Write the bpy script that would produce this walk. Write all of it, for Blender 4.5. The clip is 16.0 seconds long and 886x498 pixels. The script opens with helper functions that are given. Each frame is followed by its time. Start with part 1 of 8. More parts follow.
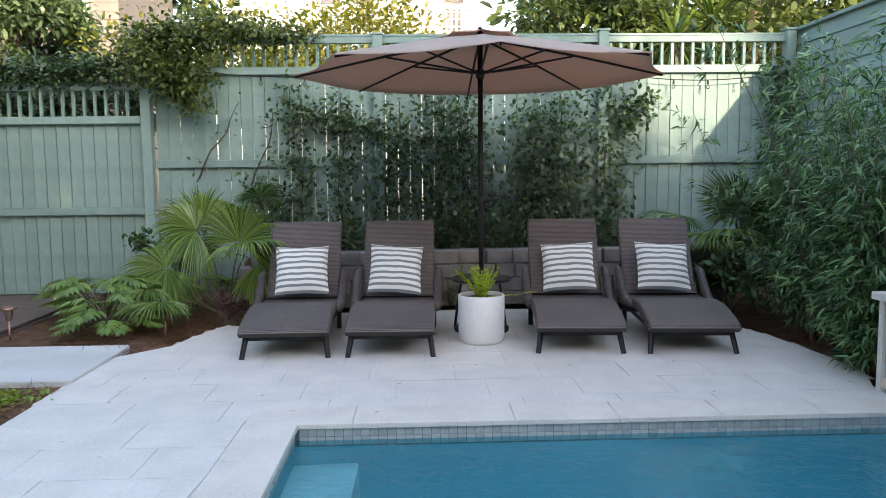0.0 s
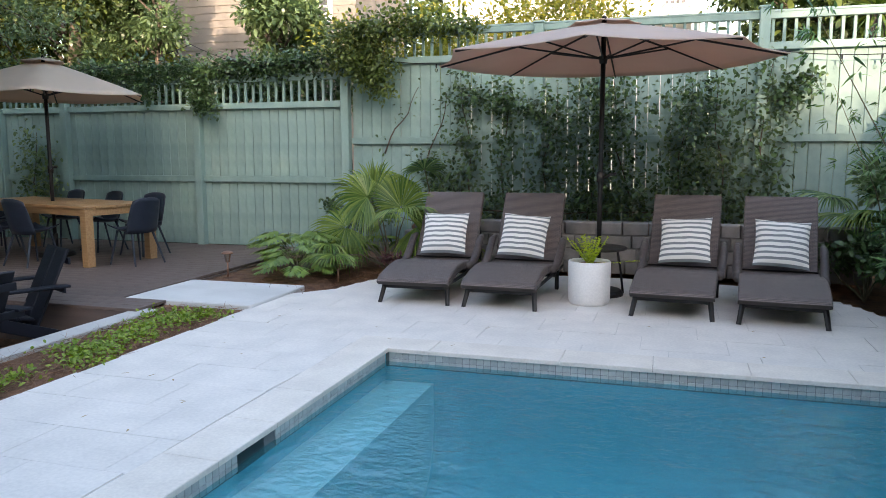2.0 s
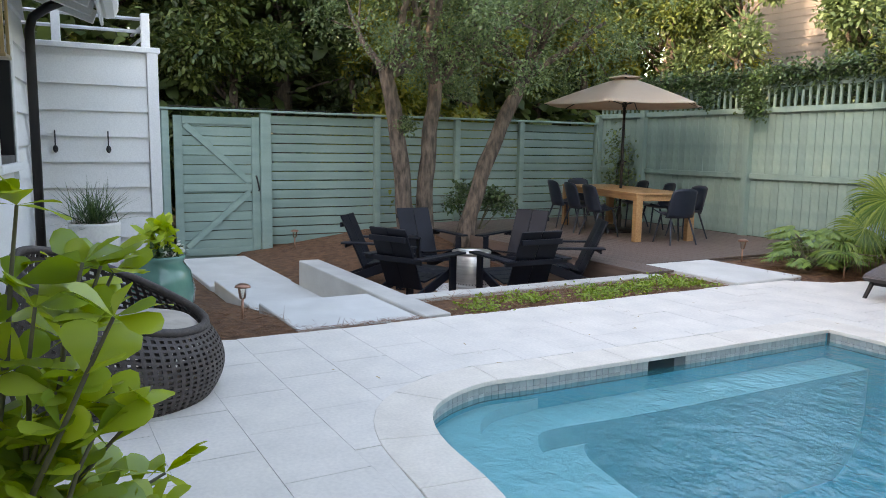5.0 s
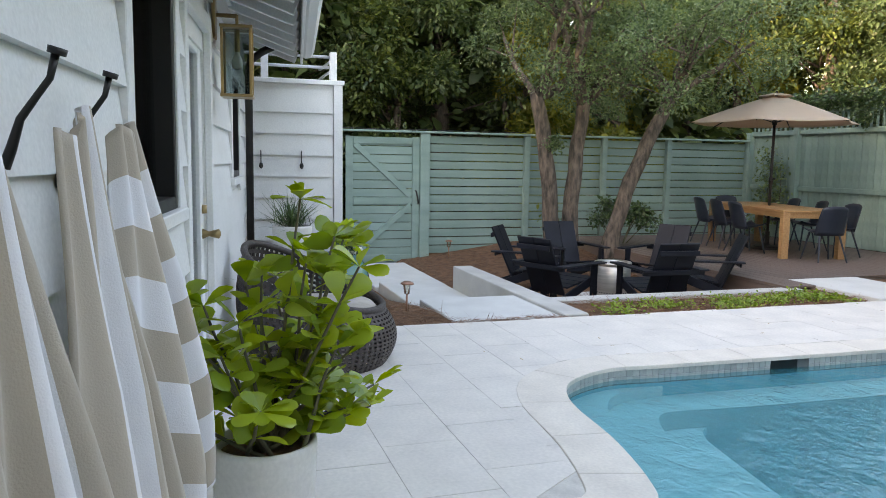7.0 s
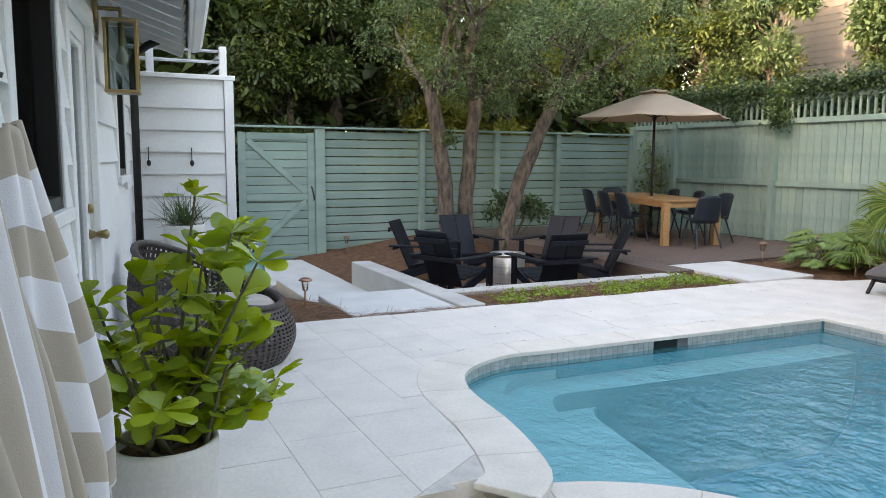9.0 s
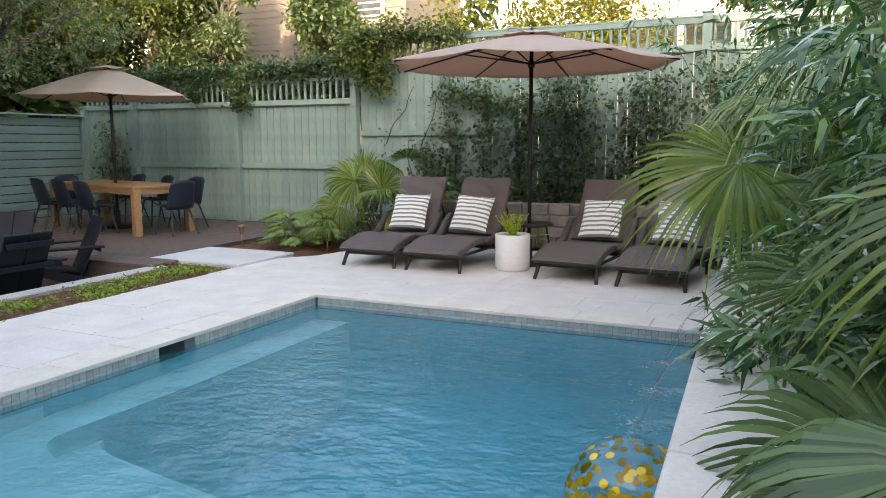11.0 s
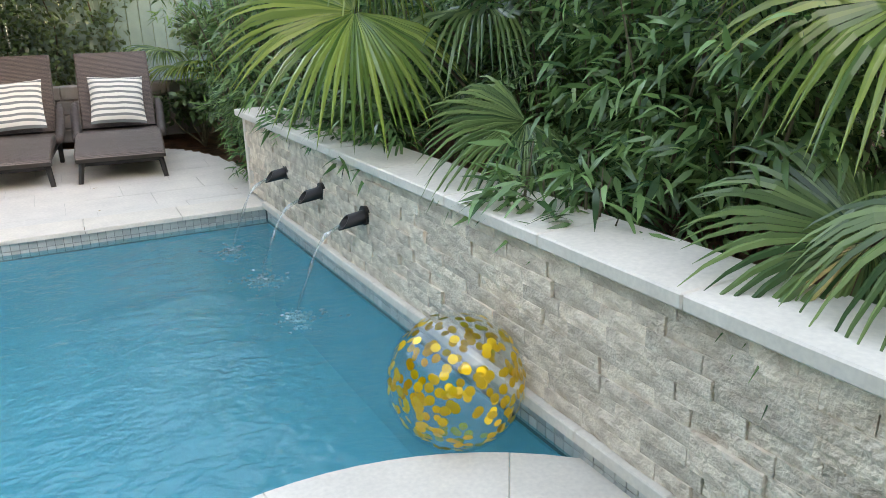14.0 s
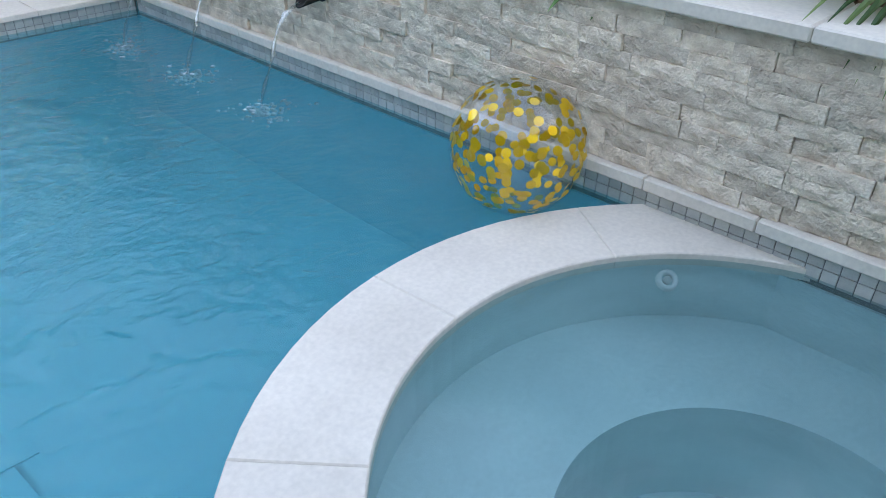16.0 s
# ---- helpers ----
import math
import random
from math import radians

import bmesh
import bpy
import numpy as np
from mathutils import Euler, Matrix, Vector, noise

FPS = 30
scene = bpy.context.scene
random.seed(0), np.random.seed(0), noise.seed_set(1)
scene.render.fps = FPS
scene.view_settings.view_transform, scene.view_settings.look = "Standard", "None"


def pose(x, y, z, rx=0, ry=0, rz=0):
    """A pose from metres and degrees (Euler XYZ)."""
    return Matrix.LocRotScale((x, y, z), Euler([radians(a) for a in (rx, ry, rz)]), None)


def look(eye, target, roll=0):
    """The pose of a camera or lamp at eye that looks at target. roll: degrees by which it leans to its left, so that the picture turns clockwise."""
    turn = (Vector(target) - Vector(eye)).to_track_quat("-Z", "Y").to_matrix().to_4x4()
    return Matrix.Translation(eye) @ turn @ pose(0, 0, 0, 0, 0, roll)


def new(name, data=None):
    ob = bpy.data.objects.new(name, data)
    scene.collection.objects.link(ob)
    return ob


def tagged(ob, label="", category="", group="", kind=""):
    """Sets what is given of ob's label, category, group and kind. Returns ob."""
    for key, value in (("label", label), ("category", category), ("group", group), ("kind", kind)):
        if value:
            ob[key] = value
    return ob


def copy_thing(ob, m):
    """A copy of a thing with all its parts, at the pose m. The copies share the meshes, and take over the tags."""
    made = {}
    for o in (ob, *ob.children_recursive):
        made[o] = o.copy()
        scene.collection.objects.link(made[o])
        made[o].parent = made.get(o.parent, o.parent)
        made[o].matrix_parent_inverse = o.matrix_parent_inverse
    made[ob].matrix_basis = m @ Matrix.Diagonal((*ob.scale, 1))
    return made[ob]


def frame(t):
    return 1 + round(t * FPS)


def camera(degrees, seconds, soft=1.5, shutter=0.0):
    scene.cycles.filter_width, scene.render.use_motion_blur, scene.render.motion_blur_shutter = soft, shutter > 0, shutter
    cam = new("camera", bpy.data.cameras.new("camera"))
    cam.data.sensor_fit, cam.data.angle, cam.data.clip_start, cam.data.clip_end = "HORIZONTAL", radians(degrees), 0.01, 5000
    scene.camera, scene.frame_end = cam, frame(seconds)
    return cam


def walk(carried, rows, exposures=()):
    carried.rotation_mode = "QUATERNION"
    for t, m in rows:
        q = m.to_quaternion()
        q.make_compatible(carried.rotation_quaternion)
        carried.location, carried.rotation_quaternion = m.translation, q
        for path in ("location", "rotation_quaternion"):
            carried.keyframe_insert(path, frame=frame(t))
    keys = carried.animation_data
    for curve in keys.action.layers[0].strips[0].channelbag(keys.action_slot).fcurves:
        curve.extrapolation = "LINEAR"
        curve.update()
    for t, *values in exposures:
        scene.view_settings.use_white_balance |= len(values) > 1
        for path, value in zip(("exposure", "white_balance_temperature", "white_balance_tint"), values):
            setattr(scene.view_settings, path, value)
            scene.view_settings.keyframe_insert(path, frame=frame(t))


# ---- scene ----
cam = camera(61.1, 16.0, soft=0.9)
METRES, EYE, TILT, LEAN, TURN = 8.0, 1.416, 0.0, 0.0, -1.9
ROWS = [
    (0.0, 0.0, 0.0, 0.0, -0.06, -5.64, 0.59),
    (0.5, 0.037, -0.0239, 0.0002, 3.03, -6.29, 0.54),
    (1.0, 0.0764, -0.0465, -0.0004, 6.97, -6.95, 0.41),
    (1.5, 0.1197, -0.0685, -0.0004, 12.14, -7.37, 0.32),
    (2.0, 0.1571, -0.0941, 0.001, 18.7, -7.39, 0.16),
    (2.5, 0.2009, -0.1119, -0.0003, 25.96, -7.16, 0.1),
    (3.0, 0.2423, -0.1285, 0.0007, 32.87, -6.96, 0.18),
    (3.5, 0.2824, -0.1455, 0.0017, 40.45, -6.93, 0.17),
    (4.0, 0.3199, -0.149, 0.0, 48.16, -7.12, -0.1),
    (4.5, 0.3512, -0.1568, 0.0001, 55.5, -7.39, -0.47),
    (5.0, 0.3805, -0.1705, 0.0015, 62.98, -7.75, -0.89),
    (7.5, 0.4984, -0.2137, 0.0013, 74.53, -6.5, -0.92),
    (8.0, 0.5073, -0.2155, 0.0016, 73.23, -6.45, -0.79),
    (8.5, 0.5055, -0.2143, 0.0023, 71.05, -6.62, -0.59),
    (9.0, 0.4918, -0.2123, 0.0015, 66.46, -6.9, -0.38),
    (9.5, 0.472, -0.2109, 0.002, 58.53, -7.14, -0.2),
    (10.0, 0.4555, -0.208, 0.0017, 47.76, -7.4, -0.11),
    (12.5, 0.3324, -0.1610, -0.0026, -0.39, -9.39, 0.31),
    (13.0, 0.2963, -0.1502, -0.0057, -7.54, -10.89, 0.37),
    (13.5, 0.2585, -0.1361, -0.0083, -15.93, -13.99, 1.02),
    (14.0, 0.2221, -0.1231, -0.0099, -25.14, -17.95, 1.28),
    (14.5, 0.1973, -0.1041, -0.0120, -34.23, -23.05, 1.54),
    (15.0, 0.1704, -0.0862, -0.0151, -41.29, -27.33, 0.62),
    (15.5, 0.1383, -0.0690, -0.0191, -45.09, -31.02, -0.59),
    (16.0, 0.1194, -0.0536, -0.0241, -43.24, -33.08, -0.68),
]
walk(cam, [(t, pose(0, 0, EYE, TILT, LEAN, TURN) @ pose(METRES * x, METRES * y, METRES * z, 90 + pitch, roll, yaw)) for t, x, y, z, yaw, pitch, roll in ROWS],
     exposures=[(0.0, 2.66, 7600, 17), (3.5, 2.88, 8000, 19), (5.0, 3.02, 8900, 21), (9.0, 3.08, 9400, 21), (10.0, 2.84, 9000, 22), (12.5, 3.12, 9200, 20), (14.0, 3.46, 9900, 18), (15.0, 3.34, 9200, 19), (16.0, 3.22, 8400, 21)])

# ---- light ----
SUN_ELEV, SUN_TURN = 17.0, 166.0   # sun's height and compass bearing (clockwise from +y), degrees
world = bpy.data.worlds.new("World")
scene.world = world
world.use_nodes = True
_n = world.node_tree.nodes
_sky = _n.new("ShaderNodeTexSky")
_sky.sky_type = 'NISHITA'
_sky.sun_disc = False
_sky.sun_elevation = radians(SUN_ELEV)
_sky.sun_rotation = radians(SUN_TURN)
world.node_tree.links.new(_sky.outputs[0], _n["Background"].inputs[0])
_n["Background"].inputs[1].default_value = 0.15
_sd = bpy.data.lights.new("sun", 'SUN')
_sd.energy, _sd.angle, _sd.color = 1.3, radians(0.6), (1.0, 0.88, 0.74)
_s = new("sun", _sd)
_b, _e = radians(SUN_TURN), radians(SUN_ELEV)
_to = Vector((math.sin(_b) * math.cos(_e), math.cos(_b) * math.cos(_e), math.sin(_e)))
_s.matrix_world = look(_to * 40, (0, 0, 0))

# ---- materials ----
def material(name, col, rough=0.6, metal=0.0, col2=None, scale=6.0, stretch=(1, 1, 1), fine=90.0, bump=0.15, bump_dist=0.01,
             vary=0.0, island=0.0, coat=0.0, sss=0.0, spec=0.5, alpha=None, mixpow=(0.35, 0.65), trans=0.0, ior=1.45):
    """Principled surface: two colours mixed by coarse noise, fine grain in colour and relief, and some chance from piece to piece."""
    m = bpy.data.materials.new(name)
    m.use_nodes = True
    n, l = m.node_tree.nodes, m.node_tree.links
    b = n["Principled BSDF"]
    col2 = col2 or tuple(c * 0.8 for c in col)
    tc = n.new("ShaderNodeTexCoord")
    mp = n.new("ShaderNodeMapping")
    mp.inputs["Scale"].default_value = stretch
    l.new(tc.outputs["Object"], mp.inputs[0])
    big = n.new("ShaderNodeTexNoise")
    big.inputs["Scale"].default_value, big.inputs["Detail"].default_value = scale, 5
    l.new(mp.outputs[0], big.inputs[0])
    small = n.new("ShaderNodeTexNoise")
    small.inputs["Scale"].default_value, small.inputs["Detail"].default_value = fine, 4
    l.new(mp.outputs[0], small.inputs[0])
    ramp = n.new("ShaderNodeMapRange")
    ramp.inputs[1].default_value, ramp.inputs[2].default_value = mixpow
    l.new(big.outputs[0], ramp.inputs[0])
    mx = n.new("ShaderNodeMix")
    mx.data_type = 'RGBA'
    mx.inputs[6].default_value, mx.inputs[7].default_value = (*col, 1), (*col2, 1)
    l.new(ramp.outputs[0], mx.inputs[0])
    hsv = n.new("ShaderNodeHueSaturation")
    l.new(mx.outputs[2], hsv.inputs["Color"])
    val = n.new("ShaderNodeMath")
    val.operation = 'MULTIPLY_ADD'
    l.new(small.outputs[0], val.inputs[0])
    val.inputs[1].default_value, val.inputs[2].default_value = 0.3, 0.85
    last = val.outputs[0]
    if vary or island:
        src = n.new("ShaderNodeObjectInfo").outputs["Random"] if vary else n.new("ShaderNodeNewGeometry").outputs["Random Per Island"]
        k = vary or island
        a = n.new("ShaderNodeMath")
        a.operation = 'MULTIPLY_ADD'
        l.new(src, a.inputs[0])
        a.inputs[1].default_value, a.inputs[2].default_value = k, 1 - k / 2
        c = n.new("ShaderNodeMath")
        c.operation = 'MULTIPLY'
        l.new(last, c.inputs[0]), l.new(a.outputs[0], c.inputs[1])
        last = c.outputs[0]
    l.new(last, hsv.inputs["Value"])
    l.new(hsv.outputs[0], b.inputs["Base Color"])
    r = n.new("ShaderNodeMath")
    r.operation = 'MULTIPLY_ADD'
    l.new(big.outputs[0], r.inputs[0])
    r.inputs[1].default_value, r.inputs[2].default_value = 0.2, rough - 0.1
    l.new(r.outputs[0], b.inputs["Roughness"])
    b.inputs["Metallic"].default_value = metal
    b.inputs["Specular IOR Level"].default_value = spec
    b.inputs["Coat Weight"].default_value = coat
    b.inputs["Transmission Weight"].default_value = trans
    b.inputs["IOR"].default_value = ior
    if bump:
        bp = n.new("ShaderNodeBump")
        bp.inputs["Strength"].default_value, bp.inputs["Distance"].default_value = bump, bump_dist
        l.new(small.outputs[0], bp.inputs["Height"])
        l.new(bp.outputs[0], b.inputs["Normal"])
    return m


def leaf_material(name, col, col2, rough=0.45, through_light=0.35, vary=0.5):
    """A leaf: colour by chance from leaf to leaf, some light passing through."""
    m = bpy.data.materials.new(name)
    m.use_nodes = True
    n, l = m.node_tree.nodes, m.node_tree.links
    b = n["Principled BSDF"]
    geo = n.new("ShaderNodeNewGeometry")
    mx = n.new("ShaderNodeMix")
    mx.data_type = 'RGBA'
    mx.inputs[6].default_value, mx.inputs[7].default_value = (*col, 1), (*col2, 1)
    l.new(geo.outputs["Random Per Island"], mx.inputs[0])
    l.new(mx.outputs[2], b.inputs["Base Color"])
    b.inputs["Roughness"].default_value = rough
    tr = n.new("ShaderNodeBsdfTranslucent")
    hs = n.new("ShaderNodeHueSaturation")
    hs.inputs["Hue"].default_value, hs.inputs["Saturation"].default_value, hs.inputs["Value"].default_value = 0.485, 1.15, 1.5
    l.new(mx.outputs[2], hs.inputs["Color"])
    l.new(hs.outputs[0], tr.inputs[0])
    ms = n.new("ShaderNodeMixShader")
    ms.inputs[0].default_value = through_light
    l.new(b.outputs[0], ms.inputs[1]), l.new(tr.outputs[0], ms.inputs[2])
    l.new(ms.outputs[0], n["Material Output"].inputs[0])
    return m


def pane_material(name, tint=(0.9, 0.95, 0.95), rough=0.02, ior=1.45, fixed=None):
    """Clear sheet: see-through, with a gloss that grows at grazing angles."""
    m = bpy.data.materials.new(name)
    m.use_nodes = True
    n, l = m.node_tree.nodes, m.node_tree.links
    n.remove(n["Principled BSDF"])
    t, g, f, ms = n.new("ShaderNodeBsdfTransparent"), n.new("ShaderNodeBsdfGlossy"), n.new("ShaderNodeFresnel"), n.new("ShaderNodeMixShader")
    t.inputs[0].default_value = (*tint, 1)
    g.inputs["Roughness"].default_value = rough
    f.inputs[0].default_value = ior
    l.new(t.outputs[0], ms.inputs[1]), l.new(g.outputs[0], ms.inputs[2])
    if fixed is None:
        l.new(f.outputs[0], ms.inputs[0])
    else:
        ms.inputs[0].default_value = fixed
    l.new(ms.outputs[0], n["Material Output"].inputs[0])
    return m


def water_material(name, tint, wave=7.0, strength=0.25, stretch=(1, 1, 1), body=(0.05, 0.28, 0.36), cloud=0.0):
    """Pool water: tinted and clear, with a rippled gloss."""
    m = bpy.data.materials.new(name)
    m.use_nodes = True
    n, l = m.node_tree.nodes, m.node_tree.links
    n.remove(n["Principled BSDF"])
    t, g, f, ms = n.new("ShaderNodeBsdfTransparent"), n.new("ShaderNodeBsdfGlossy"), n.new("ShaderNodeFresnel"), n.new("ShaderNodeMixShader")
    t.inputs[0].default_value = (*tint, 1)
    g.inputs["Roughness"].default_value = 0.012
    f.inputs[0].default_value = 1.33
    tc, mp = n.new("ShaderNodeTexCoord"), n.new("ShaderNodeMapping")
    mp.inputs["Scale"].default_value = stretch
    l.new(tc.outputs["Object"], mp.inputs[0])
    a, c = n.new("ShaderNodeTexNoise"), n.new("ShaderNodeTexNoise")
    a.inputs["Scale"].default_value, a.inputs["Detail"].default_value, a.inputs["Distortion"].default_value = wave, 2, 0.8
    c.inputs["Scale"].default_value, c.inputs["Detail"].default_value = wave * 0.28, 1
    l.new(mp.outputs[0], a.inputs[0]), l.new(mp.outputs[0], c.inputs[0])
    s = n.new("ShaderNodeMath")
    s.operation = 'MULTIPLY_ADD'
    l.new(c.outputs[0], s.inputs[0])
    s.inputs[1].default_value = 2.0
    l.new(a.outputs[0], s.inputs[2])
    bp = n.new("ShaderNodeBump")
    bp.inputs["Strength"].default_value, bp.inputs["Distance"].default_value = strength, 0.05
    l.new(s.outputs[0], bp.inputs["Height"])
    l.new(bp.outputs[0], g.inputs["Normal"]), l.new(bp.outputs[0], f.inputs["Normal"])
    # light scattered back by the body of water
    d, mb = n.new("ShaderNodeBsdfDiffuse"), n.new("ShaderNodeMixShader")
    d.inputs[0].default_value = (*body, 1)
    mb.inputs[0].default_value = cloud
    l.new(t.outputs[0], mb.inputs[1]), l.new(d.outputs[0], mb.inputs[2])
    l.new(f.outputs[0], ms.inputs[0]), l.new(mb.outputs[0], ms.inputs[1]), l.new(g.outputs[0], ms.inputs[2])
    l.new(ms.outputs[0], n["Material Output"].inputs[0])
    return m


M_TRAV = material("ivory_travertine", (0.74, 0.69, 0.62), 0.6, col2=(0.66, 0.62, 0.56), scale=3.2, fine=45, bump=0.12, bump_dist=0.004, vary=0.035)
M_TRAV1 = material("ivory_travertine_slab", (0.76, 0.695, 0.605), 0.6, col2=(0.67, 0.61, 0.53), scale=3.5, fine=60, bump=0.12, bump_dist=0.004)
M_GROUT = material("pale_grout", (0.64, 0.61, 0.555), 0.9, scale=8)
M_SLAB = material("pale_concrete", (0.62, 0.62, 0.59), 0.8, col2=(0.55, 0.55, 0.52), scale=2.5, fine=120)
M_CONC = material("grey_stucco_concrete", (0.52, 0.51, 0.47), 0.85, col2=(0.44, 0.43, 0.40), scale=3, fine=140)
M_STRAW = material("pine_straw", (0.24, 0.12, 0.065), 0.9, col2=(0.13, 0.065, 0.038), scale=9, fine=160, bump=0.9, bump_dist=0.03)
M_STRAWBIT = leaf_material("pine_needles", (0.34, 0.17, 0.09), (0.16, 0.08, 0.045), 0.8, 0.05)
M_SOIL = material("leafy_ground", (0.07, 0.075, 0.04), 0.95, col2=(0.05, 0.04, 0.025), scale=2, fine=30, bump=0.5)
M_FENCE = material("sage_green_paint", (0.235, 0.345, 0.305), 0.62, col2=(0.195, 0.30, 0.265), scale=2.2, stretch=(3, 3, 0.5), fine=70, bump=0.18, vary=0.16)
M_FENCEW = material("pale_sage_paint", (0.245, 0.355, 0.315), 0.6, col2=(0.20, 0.305, 0.27), scale=2.2, stretch=(3, 0.5, 3), fine=70, bump=0.18, vary=0.16)
M_TILE = material("grey_mosaic_tile", (0.50, 0.51, 0.48), 0.3, col2=(0.42, 0.44, 0.42), scale=20, fine=200, bump=0.05, vary=0.25)
M_TILEJ = material("grey_mosaic_tile_run", (0.50, 0.51, 0.48), 0.3, col2=(0.42, 0.44, 0.42), scale=20, fine=200, bump=0.05, island=0.25)
M_TGROUT = material("dark_tile_grout", (0.17, 0.18, 0.18), 0.9)
# darker blue than the bench: stands in for light lost in deep water
M_PLASTER = material("depth_blue_pool_plaster", (0.09, 0.512, 0.59), 0.7, col2=(0.075, 0.47, 0.55), scale=1.5, fine=60, bump=0.05)
M_BENCH = material("pale_blue_bench_plaster", (0.74, 0.78, 0.77), 0.7, col2=(0.67, 0.73, 0.72), scale=2.2, fine=60, bump=0.05)
M_SPA = material("grey_blue_spa_plaster", (0.62, 0.76, 0.758), 0.7, col2=(0.50, 0.645, 0.652), scale=2.2, stretch=(1, 1, 3), fine=60, bump=0.05)
M_WATER = water_material("pool_water", (0.565, 0.903, 0.926), 12.0, 0.28, (1.0, 1.3, 1), (0.035, 0.392, 0.463), 0.22)
M_SPAWATER = water_material("spa_water", (0.74, 0.893, 0.892), 5.0, 0.08, (1, 1, 1), (0.10, 0.268, 0.284), 0.17)
M_STONE = material("split_travertine", (0.88, 0.75, 0.61), 0.85, col2=(0.60, 0.48, 0.37), scale=16, fine=60, bump=1.0, bump_dist=0.02, vary=0.36)
M_STONEJ = material("split_travertine_run", (0.88, 0.75, 0.61), 0.85, col2=(0.60, 0.48, 0.37), scale=16, fine=60, bump=1.0, bump_dist=0.02, island=0.36)
M_BLOCK = material("grey_retaining_block", (0.26, 0.24, 0.225), 0.9, col2=(0.18, 0.17, 0.16), scale=7, fine=90, bump=0.5, vary=0.3)
M_DECK = material("brown_deck_board", (0.16, 0.115, 0.095), 0.6, col2=(0.125, 0.09, 0.075), scale=3, stretch=(0.4, 6, 6), fine=60, vary=0.15)
M_WHITE = material("white_painted_siding", (0.76, 0.76, 0.74), 0.55, col2=(0.71, 0.71, 0.69), scale=2, fine=80, bump=0.06, vary=0.05)
M_WHITE1 = material("white_painted_wood", (0.78, 0.78, 0.76), 0.5, col2=(0.73, 0.73, 0.71), scale=2, fine=80, bump=0.05)
# cream siding taken far down in colour, in place of shade on the house
M_SHADED_CREAM = material("shade_darkened_cream_siding", (0.25, 0.22, 0.19), 0.6, col2=(0.215, 0.19, 0.165), scale=2, fine=60, bump=0.06, vary=0.05)
M_ROOF = material("grey_shingle", (0.12, 0.115, 0.11), 0.9, scale=8)
M_BLACK = material("black_window_frame", (0.012, 0.012, 0.013), 0.4, bump=0.03)
M_GLASS = pane_material("window_glass", (0.75, 0.8, 0.8))
# dark tone in place of the shade inside the rooms
M_DARKROOM = material("shade_toned_room", (0.10, 0.10, 0.095), 0.8)
M_BARK = material("oak_bark", (0.20, 0.15, 0.115), 0.95, col2=(0.06, 0.05, 0.042), scale=16, stretch=(1, 1, 0.3), fine=60, bump=1.0, bump_dist=0.03)
M_WICKER = material("brown_grey_wicker", (0.092, 0.075, 0.07), 0.5, col2=(0.06, 0.048, 0.045), scale=60, fine=200, bump=0.2)
M_METAL = material("dark_bronze_metal", (0.03, 0.027, 0.026), 0.45, 0.4, bump=0.05)
M_ADIR = material("black_poly_lumber", (0.008, 0.010, 0.017), 0.5, col2=(0.006, 0.007, 0.011), scale=4, fine=120, bump=0.1, spec=0.32)

# ---- mesh helpers ----
from mathutils.geometry import tessellate_polygon


def link_mesh(name, verts, faces, mat, parent=None, smooth=False, label=""):
    me = bpy.data.meshes.new(name)
    me.from_pydata([tuple(map(float, v)) for v in verts] if not isinstance(verts, np.ndarray) else verts.tolist(), [], faces if not isinstance(faces, np.ndarray) else faces.tolist())
    me.materials.append(mat)
    if smooth:
        me.polygons.foreach_set("use_smooth", [True] * len(me.polygons))
    me.update()
    ob = new(name, me)
    ob.parent = parent
    if label:
        ob["label"] = label
    return ob


def part(name, bm, mat, parent=None, label="", smooth=False):
    """Links a bmesh as one mesh object under a thing or a part."""
    bmesh.ops.recalc_face_normals(bm, faces=bm.faces)
    me = bpy.data.meshes.new(name)
    bm.to_mesh(me)
    bm.free()
    me.materials.append(mat)
    if smooth:
        me.polygons.foreach_set("use_smooth", [True] * len(me.polygons))
    ob = new(name, me)
    ob.parent = parent
    if label:
        ob["label"] = label
    return ob


def thing(name, m=None, label="", category="", group="", kind=""):
    e = new(name)
    e.empty_display_size = 0.1
    if m is not None:
        e.matrix_basis = m
    return tagged(e, label, category, group, kind)


def box(bm, lo, hi, bevel=0.0, m=None, taper=1.0):
    """A box from corner to corner, its edges broken by bevel, moved by m."""
    c = [(a + b) / 2 for a, b in zip(lo, hi)]
    s = [abs(b - a) for a, b in zip(lo, hi)]
    r = bmesh.ops.create_cube(bm, size=1.0)
    vs = r["verts"]
    for v in vs:
        k = taper if v.co.z > 0 else 1.0
        v.co = Vector((c[0] + v.co.x * s[0] * k, c[1] + v.co.y * s[1] * k, c[2] + v.co.z * s[2]))
    if bevel:
        es = list({e for v in vs for e in v.link_edges})
        out = bmesh.ops.bevel(bm, geom=es, offset=min(bevel, min(s) * 0.4), segments=1, affect='EDGES')
        vs = list({v for f in out["faces"] for v in f.verts} | {v for v in vs if v.is_valid})
    if m is not None:
        bmesh.ops.transform(bm, matrix=m, verts=vs)
    return vs


